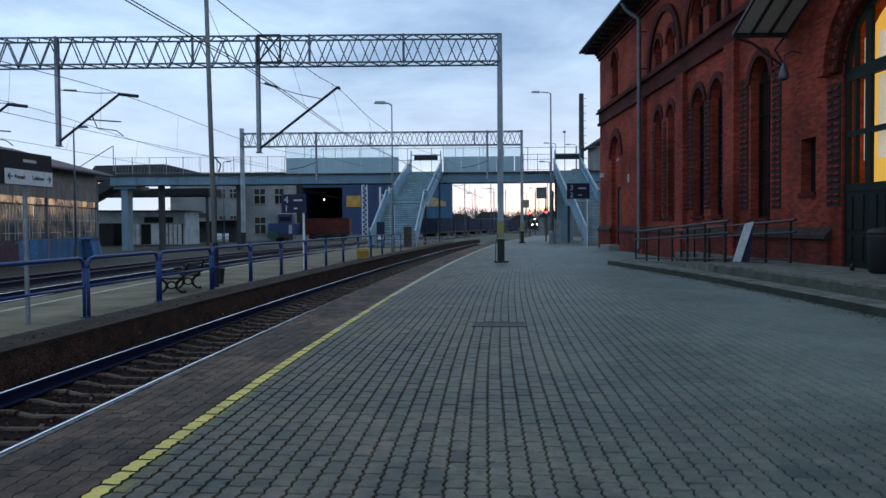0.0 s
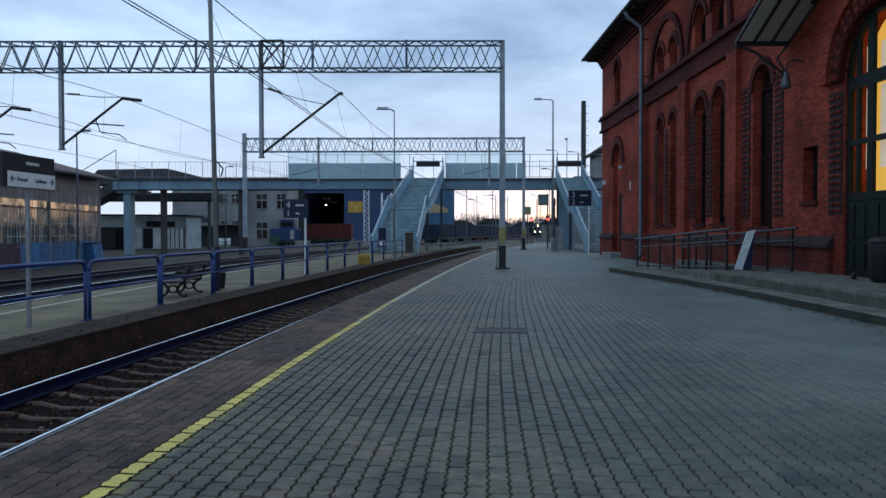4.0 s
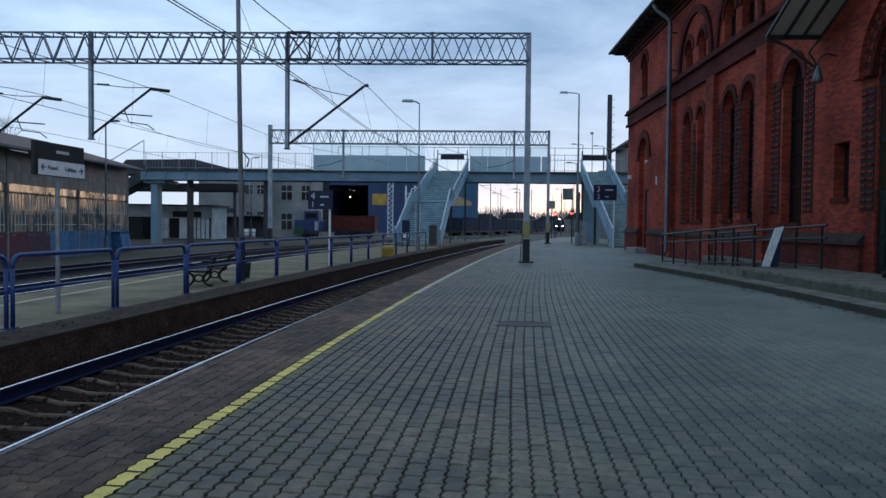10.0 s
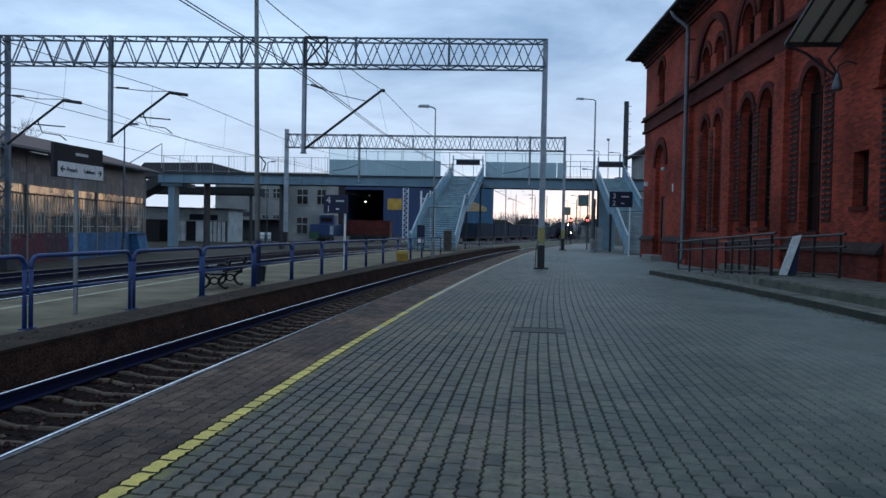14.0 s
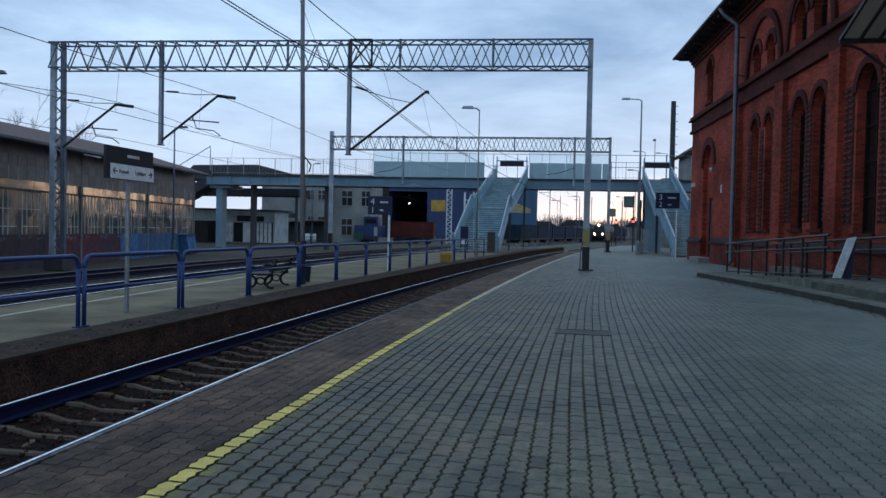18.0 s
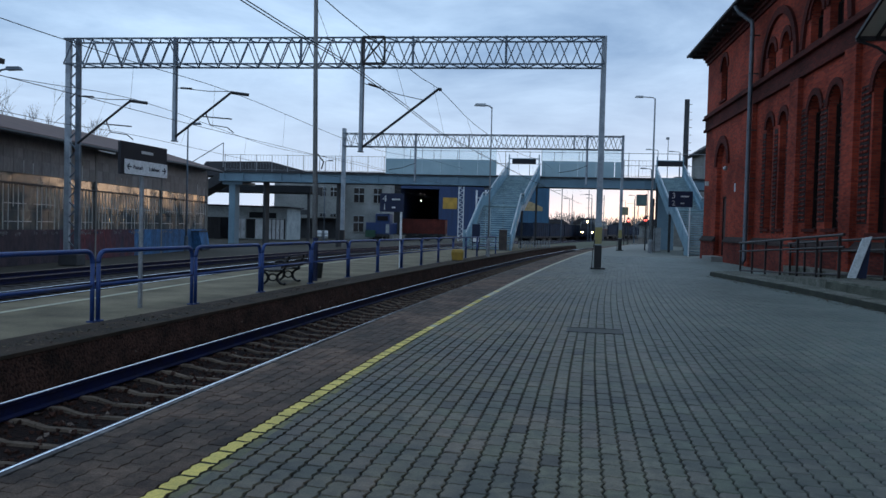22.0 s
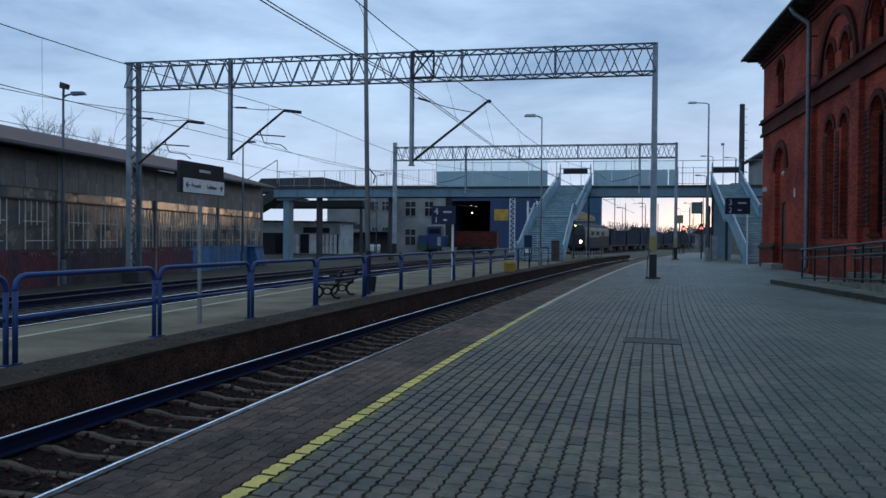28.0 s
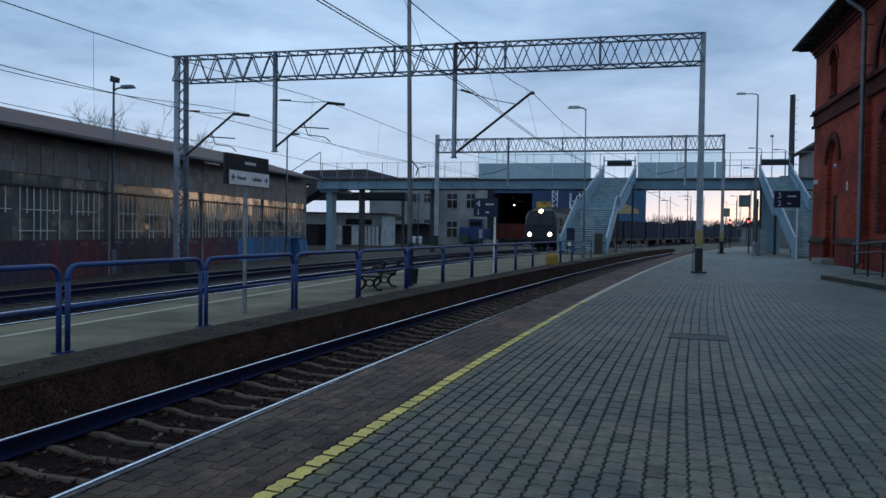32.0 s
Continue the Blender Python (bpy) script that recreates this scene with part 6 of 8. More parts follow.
# ---- lamp posts, masts, signs ----
def street_lamp(x, y, h, arm, heading, label, dark=False, box=False, z0=0.0, stout=1.0):
    t = thing("street_lamp", label, "street lamp", "street lamps", at=pose(x, y, z0, 0, 0, heading))
    mat = GANTRY if dark else GALV
    part("pole", Build().tube([(0, 0, 0), (0, 0, h * 0.5), (0, 0, h)], 0.08, 10, [0.085 * stout, 0.062 * stout, 0.045 * stout]), mat, t, smooth=True)
    part("foot", Build().lathe([(0.14 * stout, 0), (0.13 * stout, 0.9), (0.11 * stout, 1.0), (0.08 * stout, 1.05)]), mat, t)
    part("arm", Build().tube([(0, 0, h - 0.05), (-0.15, 0, h + 0.06), (-arm, 0, h + 0.12)], 0.04, 8), mat, t)
    head = Build().hexa([(-arm - 0.55, -0.13, h + 0.06), (-arm + 0.1, -0.13, h + 0.04), (-arm + 0.1, 0.13, h + 0.04), (-arm - 0.55, 0.13, h + 0.06)],
                        [(-arm - 0.45, -0.08, h + 0.2), (-arm + 0.1, -0.08, h + 0.2), (-arm + 0.1, 0.08, h + 0.2), (-arm - 0.45, 0.08, h + 0.2)])
    part("lamp_head", head, LENS_GREY if not dark else GANTRY, t, bevel=0.02)
    if box:
        part("floodlight", Build().hexa([(-0.2, -0.13, h + 0.3), (0.12, -0.13, h + 0.36), (0.12, 0.13, h + 0.36), (-0.2, 0.13, h + 0.3)], [(-0.24, -0.13, h + 0.52), (0.08, -0.13, h + 0.62), (0.08, 0.13, h + 0.62), (-0.24, 0.13, h + 0.52)]), DARK_STEEL, t, bevel=0.03)
        part("floodlight_bracket", Build().bar((0, 0, h), (-0.02, 0, h + 0.36), 0.07), DARK_STEEL, t)
    return t


street_lamp(8.72, 61.3, 11.9, 1.0, 0, "tall grey lamp post near the platform stairs", stout=1.25)
street_lamp(-2.7, 43.4, 8.35, 0.45, 0, "grey lamp post on the island platform", stout=0.7)
street_lamp(-22.0, 29.3, 7.95, 0.5, 180, "old lamp post with floodlight before the workshop", True, True, -0.5)
street_lamp(-23.6, 50.0, 8.5, 0.4, 180, "dark lamp post before the workshop end", True, z0=-0.5)
street_lamp(-27.5, 98.0, 10.3, 0.5, 180, "distant dark lamp post behind the footbridge", True, z0=-0.6)
for x, y, h, a in ((13.5, 96, 9.8, 0.8), (16.5, 120, 9.5, 0.7), (10.2, 150, 9.0, 0.8), (19.5, 160, 9.5, 0.8), (13.0, 190, 10, 0.9), (22, 200, 10, 0.9), (6.8, 170, 9, 0.8)):
    street_lamp(x, y, h, a, 0, "distant thin lamp post in the station throat", True, z0=-0.6)

mast = thing("lighting_mast", "tall weathered concrete mast on the island platform", "mast", at=pose(-6.1, 20.9, 0))
part("shaft", Build().tube([(0, 0, 0), (-0.1, 0, 6), (-0.22, 0, 14)], 0.14, 12, [0.075, 0.062, 0.046]), MAST_GREY, mast, smooth=True)
part("blue_sleeve", Build().tube([(0, 0, 0), (0, 0, 1.2)], 0.08, 12), SIGN_BLUE, mast)
part("cable_loop", Build().tube([(0.14, -0.05, 3.1), (0.2, -0.05, 3.3), (0.05, -0.13, 3.5)], 0.02, 6), DARK_STEEL, mast)


def text(name, body, size, material_, parent, m, extrude=0.004):
    cu = bpy.data.curves.new(name, "FONT")
    cu.body, cu.size, cu.extrude, cu.align_x, cu.align_y = body, size, extrude, "CENTER", "CENTER"
    ob = new(name, cu)
    ob.data.materials.append(material_)
    ob.parent, ob.matrix_basis = parent, m
    return ob


# name board: faces the station platform, on one white post
board = thing("station_name_board", "dark station name board over a white direction panel", "sign", at=pose(-6.99, 13.08, -0.05, 0, 0, 86))
part("post", Build().tube([(0, 0.03, 0), (0, 0.03, 2.45)], 0.04, 10), GALV, board)
part("dark_panel", Build().box(-0.72, 0.72, -0.03, 0.03, 2.4, 2.96), SIGN_DARK, board, bevel=0.006)
wp = part("direction_panel", Build().box(-0.62, 0.71, -0.045, -0.03, 2.41, 2.66), SIGN_WHITE, board, "white panel with arrows")
text("lettering", "Poznań", 0.098, LETTER_DARK, wp, pose(-0.24, -0.047, 2.535, 90, 0, 0))
text("lettering", "Lubliniec", 0.098, LETTER_DARK, wp, pose(0.28, -0.047, 2.535, 90, 0, 0))
part("name_bar", Build().box(-0.12, 0.25, -0.036, -0.03, 2.79, 2.84), LETTER_WHITE, board, "unreadable pale lettering")
for sx, x in ((1, -0.56), (-1, 0.65)):
    part("arrow", Build().bar((x, -0.048, 2.535), (x + sx * 0.12, -0.048, 2.535), 0.004, 0.022).bar((x, -0.048, 2.535), (x + sx * 0.06, -0.048, 2.585), 0.004, 0.022).bar((x, -0.048, 2.535), (x + sx * 0.06, -0.048, 2.485), 0.004, 0.022), LETTER_DARK, wp)


def platform_sign(x, y, w, h, z, upper, lower, label, post_side):
    t = thing("platform_sign", label, "sign", "platform number signs", at=pose(x, y, 0))
    part("post", Build().tube([(post_side * w * 0.42, 0.05, 0), (post_side * w * 0.42, 0.05, z + h)], 0.045, 10), SIGN_WHITE, t)
    p = part("sign_panel", Build().box(-w / 2, w / 2, -0.04, 0.03, z, z + h), SIGN_BLUE, t, bevel=0.008)
    text("lettering", upper, h * 0.5, LETTER_WHITE, p, pose(-w * 0.3, -0.043, z + h * 0.7, 90, 0, 0))
    text("lettering", lower, h * 0.45, LETTER_WHITE, p, pose(-w * 0.3, -0.043, z + h * 0.24, 90, 0, 0))
    part("text_bar", Build().box(0.0, w * 0.34, -0.044, -0.04, z + h * 0.63, z + h * 0.72), LETTER_WHITE, p, "unreadable pale lettering")
    part("text_bar", Build().box(0.0, w * 0.15, -0.044, -0.04, z + h * 0.2, z + h * 0.28), LETTER_WHITE, p, "unreadable pale lettering")
    return t


platform_sign(-5.52, 29.1, 0.93, 0.70, 2.12, "4", "1", "navy platform sign with white numbers on a white post", 0.9)
platform_sign(9.62, 54.2, 1.58, 1.08, 3.36, "3", "2", "large navy platform sign with white numbers", 0.95)

# ---- blue railings on the island platform ----
BEND = 0.16


def railing_panel(y0, y1):
    t = thing("platform_railing", "blue tubular steel railing panel with rounded corners", "railing", "blue platform railings")
    pts = []
    for y in (y0 + 0.07, y1 - 0.07):
        x, yy, _, nx, ny = run_line(yellow_line, [y], 0, -4.9)[0]
        pts.append(Vector((x, yy, 0)))
    a, b = pts
    d = (b - a).normalized()
    up = Vector((0, 0, 1))
    arc = []
    for i in range(5):
        q = math.pi / 2 * i / 4
        arc.append((BEND * (1 - math.cos(q)), 1.08 - BEND + BEND * math.sin(q)))
    top = [a + up * 0.9] + [a + d * u + up * z for u, z in arc] + [b - d * u + up * z for u, z in reversed(arc)] + [b + up * 0.9]
    part("top_rail", Build().tube(top, 0.038, 8), BLUE_RAIL, t, smooth=True)
    part("middle_rail", Build().tube([a + up * 0.56, b + up * 0.56], 0.027, 8), BLUE_RAIL, t, smooth=True)
    for p in (a, b):
        post = part("post", Build().tube([p, p + up * 0.94], 0.034, 8), BLUE_RAIL, t, smooth=True)
        part("foot_plate", Build().box(p.x - 0.06, p.x + 0.06, p.y - 0.06, p.y + 0.06, 0.0, 0.02), BLUE_RAIL, post)


posts = [-3.7, -0.8, 2.1, 5.0, 7.92, 10.73, 13.63, 16.56, 19.5, 22.4, 25.3, 28.2, 31.1, 34.0, 36.9, 39.8, 42.7, 45.6, 48.5]
for a, b in zip(posts, posts[1:]):
    railing_panel(a, b)

# bench, bin, grit box
bench = thing("park_bench", "dark slatted bench with curled cast-iron ends", "bench", at=pose(-6.65, 19.65, 0.0, 0, 0, 92))
for x in (-0.55, 0.55):
    e = Build()
    for k in (-1, 1):
        # a leg that swings in to the ring and out again, with a curl at its foot
        e.tube([(x, k * u, z) for u, z in ((0.3, 0.43), (0.22, 0.4), (0.14, 0.33), (0.105, 0.24), (0.13, 0.13), (0.2, 0.05), (0.28, 0.03), (0.31, 0.07))], 0.034, 6)
    e.tube([(x, 0.1 * math.cos(a), 0.235 + 0.1 * math.sin(a)) for a in steps(0, 2 * math.pi, 14)], 0.024, 6)
    e.tube([(x, -0.3, 0.43), (x, 0.0, 0.42), (x, 0.3, 0.44)], 0.03, 6)
    e.tube([(x, -0.26, 0.43), (x, -0.31, 0.62), (x, -0.4, 0.88)], 0.03, 6)
    e.tube([(x, u, z) for u, z in ((0.26, 0.44), (0.33, 0.53), (0.31, 0.62), (0.22, 0.65), (0.0, 0.63), (-0.3, 0.64))], 0.028, 6)
    part("iron_end", e, CAST_IRON, bench)
for i, y in enumerate((-0.18, -0.06, 0.06, 0.18)):
    part("seat_slat", Build().box(-0.8, 0.8, y - 0.045, y + 0.045, 0.44, 0.475), BENCH_WOOD, bench, bevel=0.006)
for y, z in ((-0.29, 0.56), (-0.325, 0.68), (-0.36, 0.80)):
    part("back_slat", Build().box(-0.8, 0.8, y - 0.02, y + 0.015, z - 0.045, z + 0.045), BENCH_WOOD, bench, bevel=0.006)
bench.scale = (1.25, 1.08, 0.86)
bn = thing("litter_bin", "small dark litter bin beside the mast", "bin", at=pose(-6.22, 21.6, 0))
part("bin_body", Build().lathe([(0.12, 0.03), (0.16, 0.44), (0.17, 0.46), (0.15, 0.46), (0.11, 0.08)]), BIN, bn)
part("bin_post", Build().tube([(-0.18, 0, 0), (-0.18, 0, 0.6)], 0.025, 8), BIN, bn)
gbx = thing("grit_box", "yellow grit box beside the stair", "box", at=pose(-3.78, 37.2, 0))
gbx.scale = (0.5, 0.5, 0.75)
part("box_body", Build().hexa([(-0.5, -0.3, 0), (0.5, -0.3, 0), (0.5, 0.3, 0), (-0.5, 0.3, 0)], [(-0.58, -0.38, 0.5), (0.58, -0.38, 0.5), (0.58, 0.38, 0.5), (-0.58, 0.38, 0.5)]), GRIT_YELLOW, gbx, bevel=0.03)
part("box_lid", Build().hexa([(-0.62, -0.42, 0.5), (0.62, -0.42, 0.5), (0.62, 0.42, 0.5), (-0.62, 0.42, 0.5)], [(-0.5, -0.32, 0.7), (0.5, -0.32, 0.7), (0.5, 0.32, 0.72), (-0.5, 0.32, 0.72)]), GRIT_YELLOW, gbx, bevel=0.03)
cab = thing("relay_cabinet", "pale grey steel cabinet beside the lamp post", "cabinet", at=pose(9.75, 65.5, 0))
part("cabinet_body", Build().box(-0.35, 0.35, -0.25, 0.25, 0.05, 1.95), BOX_GREY, cab, bevel=0.02)
part("cabinet_door", Build().box(-0.31, 0.31, -0.275, -0.25, 0.15, 1.85), BOX_GREY, cab)
part("cabinet_roof", Build().box(-0.4, 0.4, -0.3, 0.3, 1.95, 2.0), BOX_GREY, cab)
part("cabinet_base", Build().box(-0.38, 0.38, -0.28, 0.28, 0.0, 0.05), CONCRETE, cab)

# ---- far buildings beyond the footbridge ----
hall = thing("depot_hall", "large blue clad railway depot hall with an open dark bay", "building", at=pose(0, 200.2, -1.79))
hall.scale = (1.54, 1.54, 1.54)
part("right_wall", Build().box(-7.6, 1.9, 0, 0.4, 0, 10.4), HALL_TEAL, hall, "teal blue clad wall")
part("middle_wall", Build().box(-16.6, -7.6, 0, 0.4, 0, 10.4), HALL_BLUE, hall, "deep blue clad wall")
part("bay_lintel", Build().box(-23.2, -16.6, 0, 0.4, 8.6, 10.4), HALL_BLUE, hall)
part("side_wall", Build().box(1.5, 1.9, 0.4, 40, 0, 10.4), HALL_TEAL, hall)
part("left_front_wall", Build().box(-29.5, -23.2, 0, 0.4, 0, 10.4), DARK_TIMBER, hall)
part("left_wall", Build().box(-23.6, -23.2, 0.4, 40, 0, 10.4), HALL_BLUE, hall)
part("back_wall", Build().box(-23.6, 1.9, 40, 40.4, 0, 10.4), HALL_BLUE, hall)
part("hall_roof", Build().box(-24.0, 2.3, -0.4, 40.5, 10.4, 10.8), BRIDGE_DARK, hall)
part("yellow_panel", Build().box(-15.9, -13.5, -0.1, 0, 5.3, 7.2), material("amber_panel", (0.62, 0.36, 0.05), 0.6, scale=1), hall, "amber square panel")
for x in (-10.4, -8.9, -8.1):
    part("pale_strip", Build().box(x, x + 0.32, -0.08, 0, 0.5, 8.6), GARAGE_WHITE, hall, "pale vertical strip")
arcp = [(-2.6, 5.9)] + [(-2.6 + 3.4 * i / 8, 5.9 + 1.1 * math.sin(math.pi * (0.5 + i / 16))) for i in range(9)] + [(0.8, 5.3), (-2.6, 5.3)]
part("orange_stripe", Build().prism(arcp[1:], lambda u, v, w: (u, w, v), -0.1, 0), HALL_ORANGE, hall, "curved orange stripe")
for x, z, r in ((-20.25, 6.6, 0.13), (-20.4, 8.0, 0.025), (-19.6, 7.8, 0.025)):
    part("hall_lamp", Build().lathe([(0.02, z), (r, z + r * 0.6), (r, z + r * 1.2), (0.02, z + r * 1.8)], x, 4), SMALL_WHITE, hall, "small glowing hall lamp")

office = thing("grey_office_building", "stained grey rendered two-storey railway building", "building", at=pose(0, 112, -0.6))
part("right_block", Build().box(-28.3, -22.6, 0, 9, 0, 9.6), RENDER_GREY, office)
part("middle_block", Build().box(-32.3, -28.5, -0.6, 9, 3.1, 9.6), RENDER_GREY, office)
part("left_block", Build().box(-38.8, -32.5, -1.0, 9, 3.0, 9.2), RENDER_GREY, office)
part("dark_ground_floor", Build().box(-38.6, -28.3, 1.5, 9, 0, 3.0), BRIDGE_DARK, office)
part("roof", Build().box(-39.2, -22.2, -1.2, 9.4, 9.6, 9.9), ROOF, office)
part("drain_pipe", Build().tube([(-28.4, -0.7, 0), (-28.4, -0.7, 9.5)], 0.1, 8), PIPE, office)
part("wall_stain", Build().box(-37.2, -33.6, -1.03, -1.0, 3.5, 4.2), BRIDGE_DARK, office, "long dark stain under the wall")
for x, y, w, z, h in ((-31.5, -0.6, 0.9, 6.3, 1.3), (-29.9, -0.6, 0.9, 6.3, 1.3), (-31.5, -0.6, 0.8, 3.3, 0.45), (-29.9, -0.6, 0.8, 3.3, 0.45), (-26.2, 0, 1.5, 5.5, 2.1), (-26.2, 0, 1.5, 1.2, 2.3), (-23.4, 0, 1.2, 5.5, 2.1)):
    wv = part("window", Build().box(x - w / 2, x + w / 2, y - 0.02, y + 0.02, z, z + h), WINDOW, office)
    part("window_frame", Build().box(x - w / 2 - 0.08, x + w / 2 + 0.08, y - 0.06, y - 0.02, z + h, z + h + 0.1).box(x - 0.04, x + 0.04, y - 0.05, y - 0.02, z, z + h).box(x - w / 2, x + w / 2, y - 0.05, y - 0.02, z + h * 0.55, z + h * 0.62), BOX_GREY, wv)
    part("window_sill", Build().box(x - w / 2 - 0.1, x + w / 2 + 0.1, y - 0.14, y - 0.02, z - 0.1, z), CONCRETE, wv)
SHELTER_DARK = material("sooty_canopy_boards", (0.018, 0.02, 0.024), 0.95, second=(0.01, 0.011, 0.013), scale=0.8)
YARD_WALL = material("pale_shed_render", (0.5, 0.54, 0.54), 0.9, second=(0.27, 0.31, 0.32), scale=0.7, fine=7, amount=0.9)
shelter = thing("yard_canopy", "dark flat canopy roof behind the footbridge", "canopy", at=pose(0, 90, -0.6))
part("roof", Build().box(-46, -27.0, 0, 5, 5.85, 6.7), SHELTER_DARK, shelter, bevel=0.03)
for x in (-45, -36.6, -27.4):
    part("post", Build().box(x - 0.15, x + 0.15, 0.6, 0.9, 0, 5.85), BRIDGE_DARK, shelter)
yard = thing("low_store_sheds", "row of low pale sheds with white doors and dark openings", "shed", at=pose(0, 96, -0.6))
part("wall", Build().box(-47, -31.9, 0.2, 6, 0, 4.2), YARD_WALL, yard)
part("flat_roof", Build().hexa([(-47.5, -0.3, 4.2), (-31.5, -0.3, 4.1), (-31.5, 6.4, 4.1), (-47.5, 6.4, 4.2)], [(-47.5, -0.3, 4.42), (-31.5, -0.3, 4.28), (-31.5, 6.4, 4.28), (-47.5, 6.4, 4.42)]), ROOF, yard, "dark felt roof edge")
# flat near-black panels paint the darkness inside the openings
for x0, x1, z0, z1 in ((-37.3, -36.1, 0.1, 2.6), (-36.9, -35.1, 2.75, 3.5), (-34.6, -33.3, 2.75, 3.45), (-34.45, -32.1, 0.1, 2.62), (-47, -39.6, 0.0, 2.75)):
    part("dark_opening", Build().box(x0, x1, 0.15, 0.21, z0, z1), SHELTER_DARK, yard)
for x, w in ((-38.55, 0.5), (-37.95, 0.5), (-36.0, 1.4), (-34.36, 0.42), (-33.8, 0.42), (-33.25, 0.42), (-32.7, 0.42)):
    dr = part("white_door", Build().box(x, x + w, 0.06, 0.15, 0.1, 2.58), GARAGE_WHITE, yard)
    part("door_handle", Build().box(x + w - 0.1, x + w - 0.06, 0.02, 0.06, 1.15, 1.35), DARK_STEEL, dr)
part("wall_pipe", Build().tube([(-38.9, 0.1, 0.1), (-38.9, 0.1, 4.1)], 0.05, 6), DARK_STEEL, yard)
fence = thing("tarred_board_fence", "dark tarred board fence before the store sheds", "fence", at=pose(0, 93.5, -0.6))
for k in range(15):
    part("board", Build().box(-46.2 + 0.44 * k, -45.8 + 0.44 * k, 0, 0.04, 0, 2.6 + 0.06 * math.sin(k * 2.3)), DARK_TIMBER, fence)
part("fence_rail", Build().bar((-46.2, 0.07, 2.1), (-39.6, 0.07, 2.1), 0.08), DARK_TIMBER, fence)
drum = thing("storage_drum", "pale steel drum standing under the railway building", "drum", "storage drums", at=pose(-36.6, 110.2, -0.6))
part("drum_body", Build().lathe([(0.42, 0.0), (0.42, 0.4), (0.45, 0.42), (0.42, 0.44), (0.42, 0.82), (0.45, 0.84), (0.42, 0.86), (0.42, 1.2), (0.38, 1.22)]), GARAGE_WHITE, drum, smooth=True)
part("drum_lid", Build().lathe([(0.38, 1.2), (0.36, 1.24), (0.02, 1.25)]), BOX_GREY, drum)
for x, y in ((-35.4, 110.6), (-31.7, 110.3), (-30.9, 110.9)):
    copy_thing(drum, pose(x, y, -0.6))

annex = thing("grey_gabled_house", "grey rendered house with a pitched roof behind the stair", "building", at=pose(0, 92, -0.6))
part("wall", Build().prism([(20.1, 0), (33, 0), (33, 13.4), (26.5, 16.6), (20.1, 12.4)], lambda u, v, w: (u, w, v), 0, 14), RENDER_GREY, annex)
part("roof", Build().prism([(19.5, 12.0), (26.5, 16.6), (26.5, 17.0), (19.3, 12.3)], lambda u, v, w: (u, w, v), -0.5, 14.5), ROOF, annex)
part("window", Build().box(21.2, 22.1, -0.04, 0.02, 8.6, 10.2), WINDOW, annex)
chim = thing("boiler_chimney", "slender black steel chimney with climbing rungs", "chimney", at=pose(17.6, 97, -0.6))
part("flue", Build().tube([(0, 0, 0), (0, 0, 18.4)], 0.33, 14, [0.36, 0.30]), DARK_STEEL, chim, smooth=True)
for z in steps(9.5, 17.8, 9):
    part("rung", Build().bar((0.3, 0, z), (0.62, 0, z), 0.05), DARK_STEEL, chim)
part("footing", Build().box(-1.2, 1.2, -0.8, 0.8, 0, 9.0), CONCRETE, chim)


# signals and boards in the station throat
def signal(x, y, h, label, lit=True, size=1.0):
    t = thing("railway_signal", label, "signal", "railway signals", at=pose(x, y, -0.6))
    part("mast", Build().tube([(0, 0, 0), (0, 0, h)], 0.07, 8), DARK_STEEL, t)
    hd = part("signal_head", Build().box(-0.17 * size, 0.17 * size, -0.1 * size, 0.1 * size, h - 0.35 - 0.45 * size, h - 0.35 + 0.45 * size), BLACK_PAINT, t, bevel=0.05 * size)
    if lit:
        part("red_lens", Build().lathe([(0.02, 0), (0.16, 0.0), (0.16, 0.1), (0.02, 0.12)]), SIGNAL_RED, hd, "glowing red lens").matrix_basis = pose(0, -0.12, h - 0.4, 90, 0, 0)
    part("ladder", Build().bar((0.2, 0.15, 0), (0.2, 0.15, h), 0.04).bar((-0.2, 0.15, 0), (-0.2, 0.15, h), 0.04), DARK_STEEL, t)


signal(14.2, 105, 4.2, "railway signal showing red")
signal(16.0, 140, 4.6, "distant railway signal showing red")
signal(19.4, 118, 3.6, "low railway signal showing red")
signal(8.98, 62.2, 4.85, "small dark railway signal beside the lamp post", False, 0.55)
cm = thing("camera_mast", "slender mast with a small camera box past the footbridge", "mast", at=pose(15.2, 95, -0.6))
part("pole", Build().tube([(0, 0, 0), (0, 0, 13.4)], 0.08, 8, [0.07, 0.04]), GALV, cm)
part("camera_box", Build().box(-0.25, 0.12, -0.1, 0.1, 13.3, 13.58), GALV, cm, bevel=0.04)
street_lamp(14.8, 100, 12.5, 1.0, 0, "thin lamp post behind the footbridge stair", z0=-0.6)
street_lamp(18.4, 105, 12.8, 1.0, 0, "thin lamp post behind the footbridge stair", z0=-0.6)
skip = thing("blue_skip", "battered blue steel skip beside the workshop end", "skip", at=pose(-25.05, 55.0, -0.62))
part("skip_body", Build().hexa([(-0.55, -0.6, 0.1), (0.66, -0.6, 0.1), (0.66, 0.7, 0.1), (-0.55, 0.7, 0.1)], [(-0.8, -0.75, 1.36), (0.4, -0.75, 1.4), (0.4, 0.8, 1.4), (-0.8, 0.8, 1.36)]), BLUE_GRAFFITI, skip, bevel=0.02)
part("skip_rim", Build().bar((-0.8, -0.76, 1.38), (0.42, -0.76, 1.42), 0.08).bar((0.42, -0.76, 1.42), (0.42, 0.8, 1.42), 0.08), DARK_STEEL, skip)
